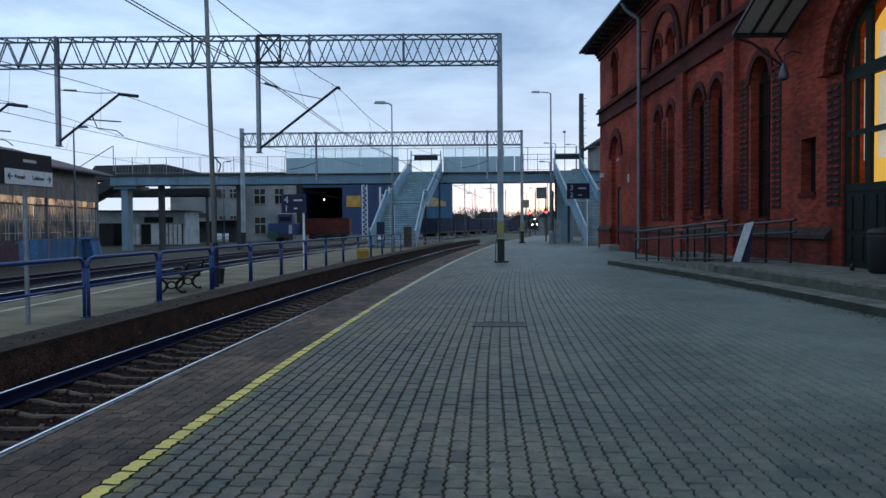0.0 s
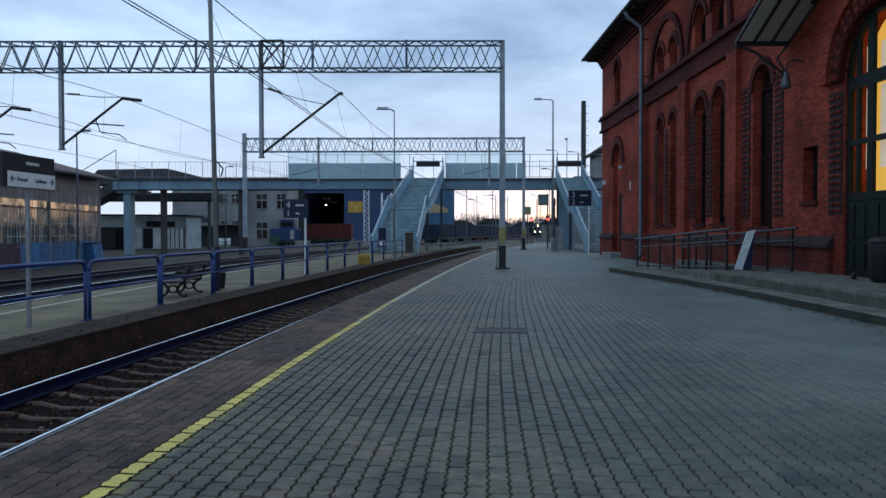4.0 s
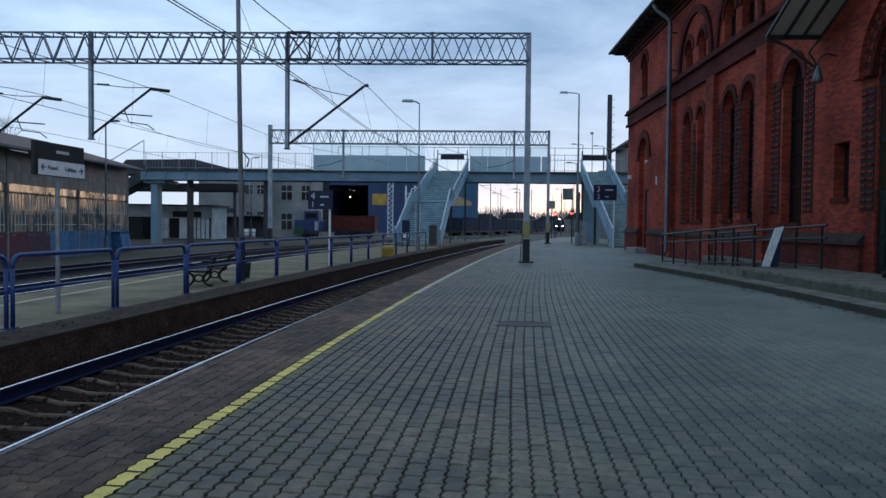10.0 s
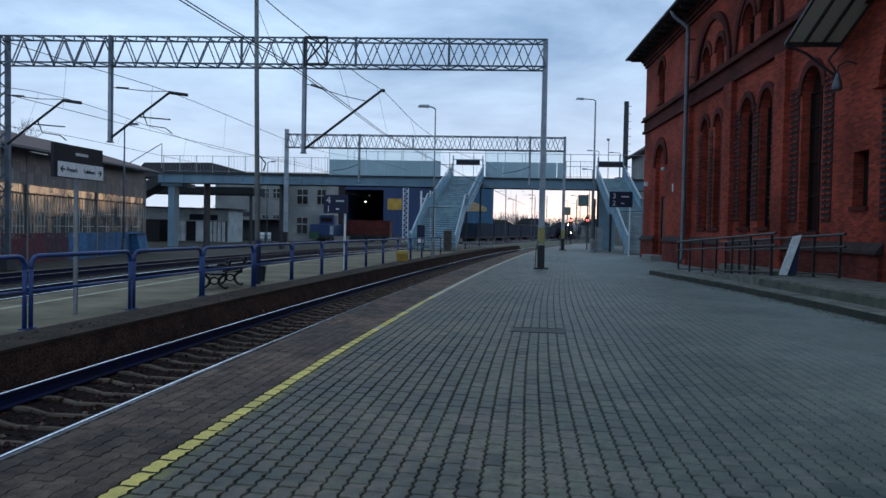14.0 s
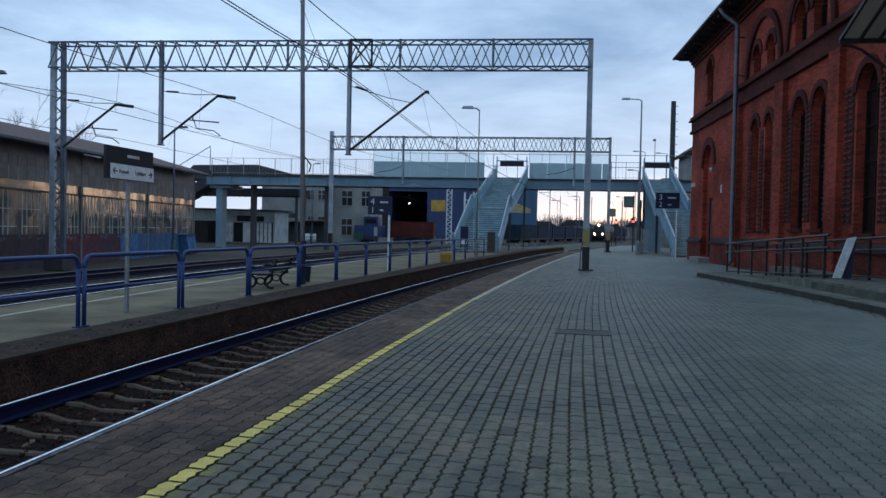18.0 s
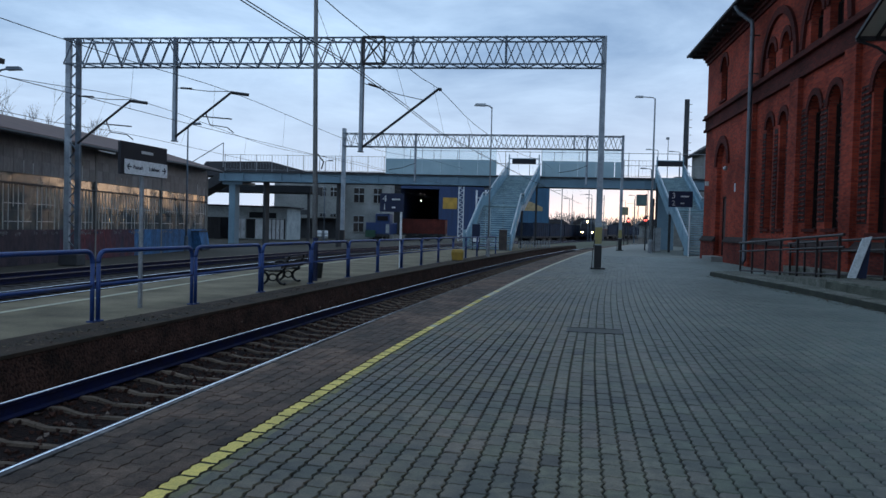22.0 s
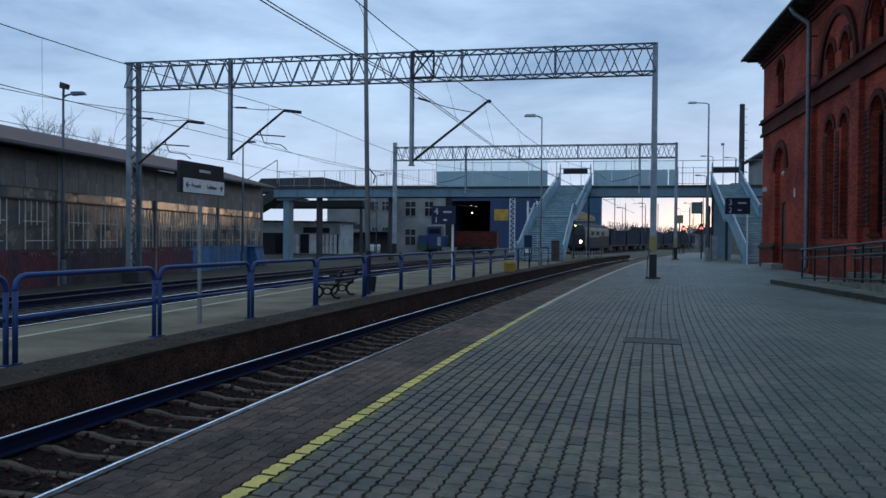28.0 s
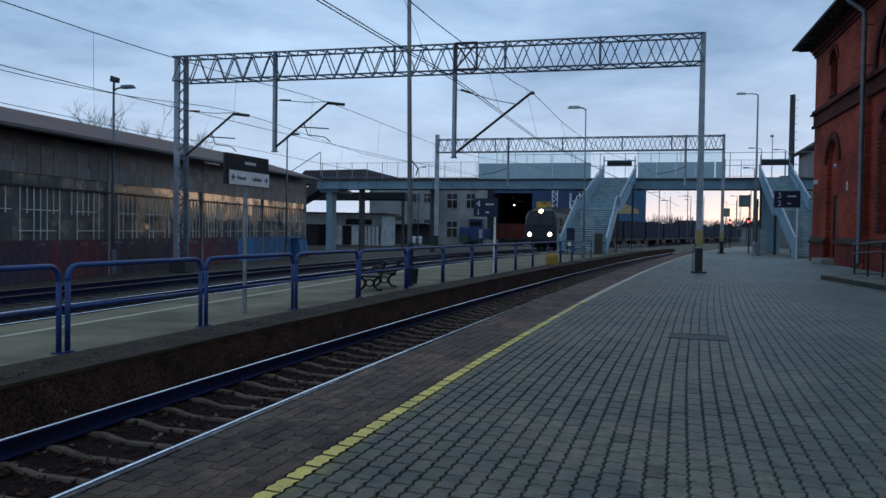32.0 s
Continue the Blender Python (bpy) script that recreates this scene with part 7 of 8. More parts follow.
for x in (-0.45, 0.55):
    part("skid", Build().box(x - 0.06, x + 0.06, -0.6, 0.7, 0.0, 0.1), DARK_STEEL, skip)
sb = thing("signal_board", "square grey-green board on a tall post", "sign", at=pose(9.0, 70.5, 0))
part("post", Build().tube([(0.55, 0, 0), (0.55, 0, 5.0)], 0.06, 8), DARK_STEEL, sb)
part("board", Build().box(-0.32, 0.62, -0.05, 0.0, 3.95, 4.9), material("grey_green_board", (0.16, 0.24, 0.23), 0.6, scale=2), sb)
for z in (3.95, 4.9):
    part("frame_bar", Build().bar((-0.32, -0.06, z), (0.62, -0.06, z), 0.05), DARK_STEEL, sb)
sb2 = thing("signal_board", "small pale yellow board on a post", "sign", at=pose(14.0, 128, -0.6))
part("post", Build().tube([(0, 0.1, 0), (0, 0.1, 6.2)], 0.06, 8), DARK_STEEL, sb2)
part("board", Build().box(-0.55, 0.55, -0.04, 0.04, 4.9, 6.2), material("pale_yellow_board", (0.34, 0.32, 0.20), 0.7), sb2)
# tall thin catenary masts in the distance
for x, y, h in ((3.6, 118, 9), (12.5, 150, 9), (7.0, 160, 9.5), (24.0, 190, 9), (14.0, 205, 9), (30.0, 240, 9), (19.0, 250, 9), (9.0, 140, 9.5), (20.0, 165, 9)):
    t = thing("catenary_mast", "distant thin overhead line mast", "mast", "distant masts", at=pose(x, y, -0.6))
    part("post", Build().bar((0, 0, 0), (0, 0, h), 0.12), GANTRY, t)
    part("bracket", Build().bar((0, 0, h - 0.8), (-1.6, 0, h - 0.9), 0.05), GANTRY, t)


def bare_tree(x, y, z, h, seed, label, spread=0.75):
    rnd = random.Random(seed)
    t = thing("bare_tree", label, "tree", "bare trees", at=pose(x, y, z))
    trunk, crown = Build(), Build()

    def grow(b, p, d, length, r, level):
        q = p + d * length
        mid = p.lerp(q, 0.5) + Vector((rnd.uniform(-1, 1), rnd.uniform(-1, 1), 0)) * length * 0.07
        b.tube([p, mid, q], r, 4 if level else 8, [r, r * 0.85, r * 0.6], caps=False)
        if level >= 5:
            return
        for _ in range(3 if level else 5):
            k = rnd.uniform(0.4, 1.0)
            nd = (d + Vector((rnd.uniform(-1, 1), rnd.uniform(-1, 1), rnd.uniform(-0.15, 0.6))) * spread).normalized()
            grow(crown, p.lerp(q, k), nd, length * rnd.uniform(0.5, 0.78), max(r * 0.5, 0.008), level + 1)

    grow(trunk, Vector((0, 0, 0)), Vector((0, 0, 1)), h * 0.4, h * 0.012, 0)
    part("trunk", trunk, BARK, t)
    part("crown", crown, BARK, t)


for i, (x, y, h) in enumerate(((-43.3, 55.5, 15.2), (-41.0, 57.7, 12.6), (-41.3, 66, 12.6), (-48, 82, 12), (-40, 78, 9.5), (-52, 100, 11), (-38, 107, 5.5), (-58, 70, 12))):
    bare_tree(x, y, -0.6, h, 11 + i, "leafless tree behind the workshop roof", 0.62)
for i, (x, y, h) in enumerate(((14, 300, 9), (20, 320, 8), (33, 310, 9), (6, 290, 8), (44, 330, 9))):
    bare_tree(x, y, -0.6, h, 41 + i, "distant leafless tree on the skyline")
# far tangle of woods and roofs on the skyline
woods = Build()
rw = random.Random(5)
for i in range(9500):
    x = rw.uniform(-260, 330)
    y = rw.uniform(380, 460)
    h = rw.uniform(2.5, 7.2) * (1.0 + 0.5 * math.sin(x * 0.045) + 0.3 * math.sin(x * 0.13))
    h *= 1.0 + 1.4 * min(1.0, max(0.0, (x / y - 0.215) / 0.04))
    a = rw.uniform(-0.5, 0.5)
    woods.bar((x, y, -0.6), (x + a * h, y, h), 0.09 + 0.12 * rw.random())
    woods.bar((x + a * h * 0.5, y, h * 0.5), (x + a * h * 0.5 + rw.uniform(-1.5, 1.5), y, h * rw.uniform(0.75, 1.0)), 0.08)
solid("distant_woods", woods, TWIGS, "far bare woods along the horizon", "woods", kind="stuff")
for x, y, w, h in ((-8, 330, 14, 6.5), (8, 350, 12, 7.0), (22, 340, 15, 7.6), (37, 348, 12, 6.2), (50, 344, 14, 7.8), (64, 352, 13, 6.6), (80, 360, 25, 8), (-40, 350, 22, 7), (-22, 345, 12, 8)):
    t = thing("distant_house", "far low building on the skyline", "building", "distant houses", at=pose(x, y, -0.6))
    part("wall", Build().box(-w / 2, w / 2, 0, 8, 0, h * 0.65), RENDER_GREY, t)
    part("roof", Build().prism([(-w / 2 - 0.5, h * 0.65), (w / 2 + 0.5, h * 0.65), (w / 4, h), (-w / 4, h)], lambda u, v, w_: (u, w_, v), -0.5, 8.5), ROOF, t)
# pale lattice mast before the depot hall
lm = thing("lattice_mast", "pale steel lattice mast before the depot hall", "mast", at=pose(-12.45, 126, -0.6))
part("leg", Build().bar((-0.4, 0, 0), (-0.4, 0, 11), 0.16), GARAGE_WHITE, lm)
part("leg", Build().bar((0.4, 0, 0), (0.4, 0, 11), 0.16), GARAGE_WHITE, lm)
lac = Build()
for i in range(14):
    za = i * 11 / 14
    lac.bar((-0.4, 0, za), (0.4, 0, za + 0.39), 0.1).bar((0.4, 0, za + 0.39), (-0.4, 0, za + 0.786), 0.1)
part("lacing", lac, GARAGE_WHITE, lm)
# small white-painted tubes, without glow, under the bridge end and things at the stair foot
for x, y, z in ((-4.9, 75, 5.42), (-5.2, 72, 4.38)):
    t = thing("tube_lamp", "short white tube lamp beside the footbridge stair", "lamp", "tube lamps", at=pose(x, y, z))
    part("tube", Build().tube([(-0.33, 0, 0), (0.33, 0, 0)], 0.045, 8), WHITE_PAINT, t)
    part("housing", Build().box(-0.38, 0.38, -0.06, 0.06, 0.05, 0.1), BOX_GREY, t)
    part("bracket", Build().bar((0.3, 0, 0.08), (0.9, 0.3, 0.5), 0.05), STAIR_STEEL, t)
fb = thing("timetable_case", "tall dark notice case at the stair foot", "notice board", at=pose(-4.3, 54.9, 0))
part("case", Build().box(-0.28, 0.28, -0.1, 0.1, 0.5, 1.86), SIGN_BLUE, fb, bevel=0.02)
part("poster", Build().box(-0.2, 0.2, -0.105, -0.1, 0.6, 0.95), SIGN_WHITE, fb, "white poster")
for x in (-0.22, 0.22):
    part("leg", Build().bar((x, 0, 0), (x, 0, 0.5), 0.06), DARK_STEEL, fb)
nb = thing("brown_cabinet", "stained brown cabinet at the stair foot", "cabinet", at=pose(-2.4, 55.4, 0))
part("cabinet_body", Build().box(-0.28, 0.28, -0.25, 0.25, 0.06, 1.5), material("stained_brown_paint", (0.11, 0.085, 0.07), 0.8, second=(0.05, 0.04, 0.035), scale=3), nb, bevel=0.02)
part("cabinet_base", Build().box(-0.3, 0.3, -0.27, 0.27, 0.0, 0.06), CONCRETE, nb)
part("cabinet_roof", Build().box(-0.32, 0.32, -0.29, 0.29, 1.5, 1.55), BOX_GREY, nb)
pk = thing("picket_fence", "low pale picket fence past the island stair", "fence")
for i in range(12):
    y = 64 + 0.5 * i
    part("picket", Build().box(-1.5 + 0.235 * i, -1.4 + 0.235 * i, y - 0.02, y + 0.02, 0.0, 0.65), BOX_GREY, pk)
for z in (0.2, 0.52):
    part("fence_rail", Build().bar((-1.5, 64.04, z), (1.2, 69.6, z), 0.05), BOX_GREY, pk)
# grassy bank past the platform end
solid("grass_strip", Build().sweep(run_line(track_two, steps(84, 150, 30), -0.6), [(2.6, 0), (9.0, 0), (7.5, 0.35), (4.0, 0.4)]), GRASS, "dull grass strip between the far tracks", "grass", kind="structure")


# ---- rolling stock ----
def bogie(parent, y, mat):
    b = part("bogie", Build().box(-1.05, -0.95, y - 1.5, y + 1.5, 0.35, 0.75).box(0.95, 1.05, y - 1.5, y + 1.5, 0.35, 0.75).box(-1.0, 1.0, y - 0.2, y + 0.2, 0.4, 0.8), DARK_STEEL, parent)
    for dy in (-0.95, 0.95):
        for x in (-0.75, 0.75):
            part("wheel", Build().tube([(x - 0.06, y + dy, 0.47), (x + 0.06, y + dy, 0.47)], 0.47, 16), DARK_STEEL, b)


def gondola(name, body, label, L=13.2):
    """An open bogie wagon, its front at y = 0, running towards -y."""
    t = thing(name, label, "wagon", "freight wagons")
    part("underframe", Build().box(-1.35, 1.35, 0.4, L - 0.4, 0.85, 1.15), DARK_STEEL, t)
    shell = Build()
    shell.box(-1.45, -1.37, 0.45, L - 0.45, 1.15, 3.25).box(1.37, 1.45, 0.45, L - 0.45, 1.15, 3.25)
    shell.box(-1.37, 1.37, 0.45, 0.53, 1.15, 3.25).box(-1.37, 1.37, L - 0.53, L - 0.45, 1.15, 3.25).box(-1.37, 1.37, 0.53, L - 0.53, 1.15, 1.22)
    part("wagon_box", shell, body, t)
    for i in range(9):
        y = 0.6 + (L - 1.2) * i / 8
        for s in (-1, 1):
            part("side_rib", Build().box(min(s * 1.45, s * 1.49), max(s * 1.45, s * 1.49), y - 0.07, y + 0.07, 1.0, 3.25), body, t)
    for x in (-0.9, 0, 0.9):
        part("end_rib", Build().box(x - 0.07, x + 0.07, 0.36, 0.45, 1.15, 3.25), body, t)
    part("top_rim", Build().bar((-1.47, 0.42, 3.27), (-1.47, L - 0.42, 3.27), 0.12).bar((1.47, 0.42, 3.27), (1.47, L - 0.42, 3.27), 0.12), body, t)
    for x in (-0.87, 0.87):
        part("buffer", Build().tube([(x, 0.45, 1.0), (x, 0.0, 1.0)], 0.2, 12, [0.09, 0.22]), DARK_STEEL, t)
    bogie(t, 2.4, DARK_STEEL)
    bogie(t, L - 2.4, DARK_STEEL)
    return t


def locomotive():
    """An electric engine, its front at y = 0, running towards -y."""
    t = thing("locomotive", "electric locomotive in cream and dark paint with lit headlamps", "locomotive")
    L = 17.0
    side = [(-1.5, 1.1), (1.5, 1.1), (1.5, 3.1), (1.3, 3.65), (0.7, 3.95), (-0.7, 3.95), (-1.3, 3.65), (-1.5, 3.1)]

    def rings(b, secs):
        base = len(b.v)
        n = len(side)
        for y, sx, sz, lean in secs:
            b.v += [(x * sx, y + (max(0, z - 2.2) * lean), 1.1 + (z - 1.1) * sz) for x, z in side]
        for i in range(len(secs) - 1):
            for k in range(n):
                a, c = base + i * n + k, base + i * n + (k + 1) % n
                b.f.append((a, c, c + n, a + n))
        b.f += [tuple(base + k for k in range(n)), tuple(base + (len(secs) - 1) * n + k for k in range(n))]
        return b

    part("body", rings(Build(), [(0.55, 0.98, 0.99, 0.28), (1.1, 1, 1, 0.2), (L - 1.1, 1, 1, -0.2), (L - 0.55, 0.93, 0.97, -0.28)]), LOCO_CREAM, t)
    nose = Build().hexa([(-1.47, 0.42, 1.1), (1.47, 0.42, 1.1), (1.49, 0.62, 1.1), (-1.49, 0.62, 1.1)], [(-1.45, 0.45, 2.3), (1.45, 0.45, 2.3), (1.47, 0.62, 2.3), (-1.47, 0.62, 2.3)])
    part("front_apron", nose, LOCO_BLUE, t, bevel=0.03)
    part("front_mask", Build().hexa([(-1.46, 0.48, 2.3), (1.46, 0.48, 2.3), (1.48, 0.66, 2.3), (-1.48, 0.66, 2.3)], [(-1.12, 0.78, 3.72), (1.12, 0.78, 3.72), (1.12, 1.05, 3.72), (-1.12, 1.05, 3.72)]), LOCO_BLUE, t, "dark blue cab front", bevel=0.03)
    part("roof_cover", Build().prism([(-1.36, 3.5), (1.36, 3.5), (1.32, 3.68), (0.72, 3.99), (-0.72, 3.99), (-1.32, 3.68)], lambda u, v, w: (u, w, v), 1.15, L - 1.15), LOCO_DARK, t, "dark roof")
    part("skirt", Build().box(-1.45, 1.45, 0.5, L - 0.5, 0.7, 1.12), LOCO_DARK, t)
    for s in (-1, 1):
        part("side_band", Build().box(min(s * 1.49, s * 1.515), max(s * 1.49, s * 1.515), 1.2, L - 1.2, 1.12, 2.15), LOCO_DARK, t, "dark lower side band")
        part("side_stripe", Build().box(min(s * 1.49, s * 1.52), max(s * 1.49, s * 1.52), 9.0, L - 1.2, 2.15, 2.35), RED_WAGON, t, "dark red side stripe")
        for i in range(3):
            part("side_grille", Build().box(min(s * 1.49, s * 1.52), max(s * 1.49, s * 1.52), 4.0 + i * 3.3, 5.6 + i * 3.3, 2.45, 2.95), LOCO_DARK, t)
        part("cab_side_window", Build().box(min(s * 1.49, s * 1.52), max(s * 1.49, s * 1.52), 1.5, 2.4, 2.35, 3.05), LOCO_DARK, t)
        part("windscreen", Build().hexa([(min(s * 0.06, s * 1.2), 0.42, 2.42), (max(s * 0.06, s * 1.2), 0.42, 2.42), (max(s * 0.06, s * 1.2), 0.6, 2.42), (min(s * 0.06, s * 1.2), 0.6, 2.42)],
                                        [(min(s * 0.06, s * 1.12), 0.6, 3.2), (max(s * 0.06, s * 1.12), 0.6, 3.2), (max(s * 0.06, s * 1.12), 0.85, 3.2), (min(s * 0.06, s * 1.12), 0.85, 3.2)]), CAB_GLASS, t)
        lamp = part("headlamp", Build().tube([(s * 0.92, 0.46, 1.6), (s * 0.92, 0.34, 1.6)], 0.2, 16), BLACK_PAINT, t, "round headlamp housing")
        part("lit_lens", Build().tube([(s * 0.92, 0.345, 1.6), (s * 0.92, 0.32, 1.6)], 0.17, 16), HEADLAMP, lamp, "glowing warm lens")
        part("buffer", Build().tube([(s * 0.87, 0.5, 1.02), (s * 0.87, 0.1, 1.02), (s * 0.87, 0.0, 1.02)], 0.2, 14, [0.09, 0.1, 0.24]), DARK_STEEL, t)
    top = part("top_headlamp", Build().tube([(0, 1.0, 3.66), (0, 0.66, 3.66)], 0.22, 16), BLACK_PAINT, t)
    part("lit_lens", Build().tube([(0, 0.665, 3.66), (0, 0.64, 3.66)], 0.18, 16), HEADLAMP, top, "glowing warm lens")
    part("buffer_beam", Build().box(-1.4, 1.4, 0.42, 0.6, 0.75, 1.15), LOCO_DARK, t)
    part("roof_gear", Build().box(-0.5, 0.5, 4.5, 12.5, 3.95, 4.15), ROOF_GREY, t)
    for y in (3.2, L - 3.2):
        pan = Build()
        d = 1 if y < 8 else -1
        for x in (-0.35, 0.35):
            pan.bar((x, y, 4.0), (x, y + d * 1.3, 4.35 + (0.75 if d < 0 else 0)), 0.05).bar((x, y + d * 1.3, 4.35 + (0.75 if d < 0 else 0)), (x * 2, y, 4.5 + (1.1 if d < 0 else 0)), 0.04)
        pan.bar((-0.8, y, 4.5 + (1.1 if d < 0 else 0)), (0.8, y, 4.5 + (1.1 if d < 0 else 0)), 0.06)
        part("pantograph", pan, DARK_STEEL, t)
    bogie(t, 3.8, DARK_STEEL)
    bogie(t, L - 3.8, DARK_STEEL)
    return t


loco = locomotive()
train = [(loco, 0.0, 17.0)]
w0 = gondola("freight_wagon", WAGON, "dark grey open freight wagon behind the locomotive")
train.append((w0, 17.1, 13.2))
for i in range(12):
    train.append((copy_thing(w0, Matrix()), 17.1 + 13.4 * (i + 1), 13.2))
# standing wagons and stock in the yard
rw_ = gondola("red_wagon", RED_WAGON, "red-brown freight wagon standing before the depot hall", 7.6)
tagged(rw_, group="standing wagons")
rw_.matrix_basis = pose(-21.0, 118, -0.6, 0, 0, -90)
for i in range(8):
    y = 122 + 12.6 * i
    turn = -math.degrees(math.atan2(track_two(y + 12.6) - track_two(y), 12.6))
    c = copy_thing(w0, pose(track_two(y) - 4.7, y, -0.62, 0, 0, turn))
    tagged(c, "dark freight wagon standing on a siding", group="standing wagons")
van = thing("shunting_vehicle", "small blue and white rail shunter by the depot", "rail vehicle", at=pose(-22.9, 110, -0.6))
part("body", Build().box(-1.75, 1.75, 0, 6, 0.9, 2.6), VAN_BLUE, van, bevel=0.08)
part("cab", Build().box(-0.4, 1.7, 0.3, 2.6, 2.6, 3.9), VAN_BLUE, van, bevel=0.08)
part("cab_window", Build().box(-0.15, 1.45, 0.26, 0.3, 2.9, 3.55), WINDOW, van)
part("cab_roof", Build().box(-0.5, 1.8, 0.2, 2.7, 3.9, 4.0), BOX_GREY, van)
part("side_panel", Build().box(1.2, 1.7, -0.04, 0.0, 1.1, 2.4), BOX_GREY, van, "white front panel")
part("buffer_beam", Build().box(-1.75, 1.75, -0.05, 0.15, 0.6, 0.95), DARK_STEEL, van)
part("green_tank", Build().box(-1.7, -0.3, -0.5, -0.06, 0.5, 1.5), material("green_tank_paint", (0.02, 0.09, 0.05), 0.5), van, "green box on the front")
for x in (-0.75, 0.75):
    for y in (1.2, 4.6):
        part("wheel", Build().tube([(x - 0.06, y, 0.45), (x + 0.06, y, 0.45)], 0.45, 14), DARK_STEEL, van)

# ---- platform paving ----
pav = thing("platform_paving", "grey interlocking concrete block paving in long columns", "paving", kind="structure")
CW, CL, AMP = 0.138, 0.262, 0.009


def block_outline(n, gap, end=0.002, ends=True):
    """Half-sides of one zigzag-edged block round its middle (across, along)."""
    def wave(k):
        return AMP * math.cos(4 * math.pi * k / n)

    def edge(s):
        return [(CW * (j / 4 - 0.5) * 0.9, s * (CL / 2 - end) + AMP * 0.6 * math.sin(2 * math.pi * j / 4)) for j in ((1, 2, 3) if ends else ())]

    ys_ = [-CL / 2 + end + (CL - 2 * end) * k / n for k in range(n + 1)]
    right = [(CW / 2 + wave(k) - gap, ys_[k]) for k in range(n + 1)]
    left = [(-CW / 2 + wave(k) + gap, ys_[k]) for k in range(n + 1)]
    return right + edge(1)[::-1] + left[::-1] + edge(-1)


def shrunk(ring, by):
    return [(u - (by if u > 0 else -by), v - (by if v > 0 else -by)) for u, v in ring]


RING = block_outline(8, 0.0066, 0.0064)
NR = len(RING)
INNER = shrunk(RING, 0.007)
# joints fill with dust further along the platform
RINGS = [(11.5, RING, INNER)] + [(lim, r_, shrunk(r_, s_)) for lim, r_, s_ in ((20.0, block_outline(4, 0.0056, 0.003, False), 0.0045), (26.0, block_outline(4, 0.0038, 0.0014, False), 0.0022), (99.0, block_outline(4, 0.0014, 0.001, False), 0.001))]
LINE = block_outline(8, 0.0085, 0.0115)
LINE = (LINE, shrunk(LINE, 0.003))
TIGHT = block_outline(8, 0.0018, 0.0018)
TIGHT = (TIGHT, shrunk(TIGHT, 0.0025))


def island_spread(m):
    """The same surface with its spread taken from each loose piece of a joined mesh."""
    c = m.copy()
    c.name = m.name + "_joined"
    nt = c.node_tree
    geo = nt.nodes.new("ShaderNodeNewGeometry")
    for link in list(nt.links):
        if link.from_node.type == "OBJECT_INFO":
            to = link.to_socket
            nt.links.remove(link)
            nt.links.new(geo.outputs["Random Per Island"], to)
    return c


def raw_part(name, vs, fs, mat, parent, label=""):
    me = bpy.data.meshes.new(name)
    me.from_pydata(vs, [], fs)
    me.materials.append(mat)
    return tagged(part(name, me, None, parent, label), kind="stuff")


single = Build()
single.v = [(u, v, -0.03) for u, v in RING] + [(u, v, -0.007) for u, v in RING] + [(u, v, 0.0) for u, v in INNER]
for r in (0, NR):
    single.f += [(r + i, r + (i + 1) % NR, r + NR + (i + 1) % NR, r + NR + i) for i in range(NR)]
single.f.append(tuple(2 * NR + i for i in range(NR)))
rp = random.Random(9)


def cut(ring, c, side):
    """The part of an outline on one side of a line along the block."""
    out = []
    for p, q in zip(ring, ring[1:] + ring[:1]):
        if (p[0] - c) * side >= 0:
            out.append(p)
        if (p[0] - c) * (q[0] - c) < 0:
            k = (c - p[0]) / (q[0] - p[0])
            out.append((c, p[1] + (q[1] - p[1]) * k))
    return out


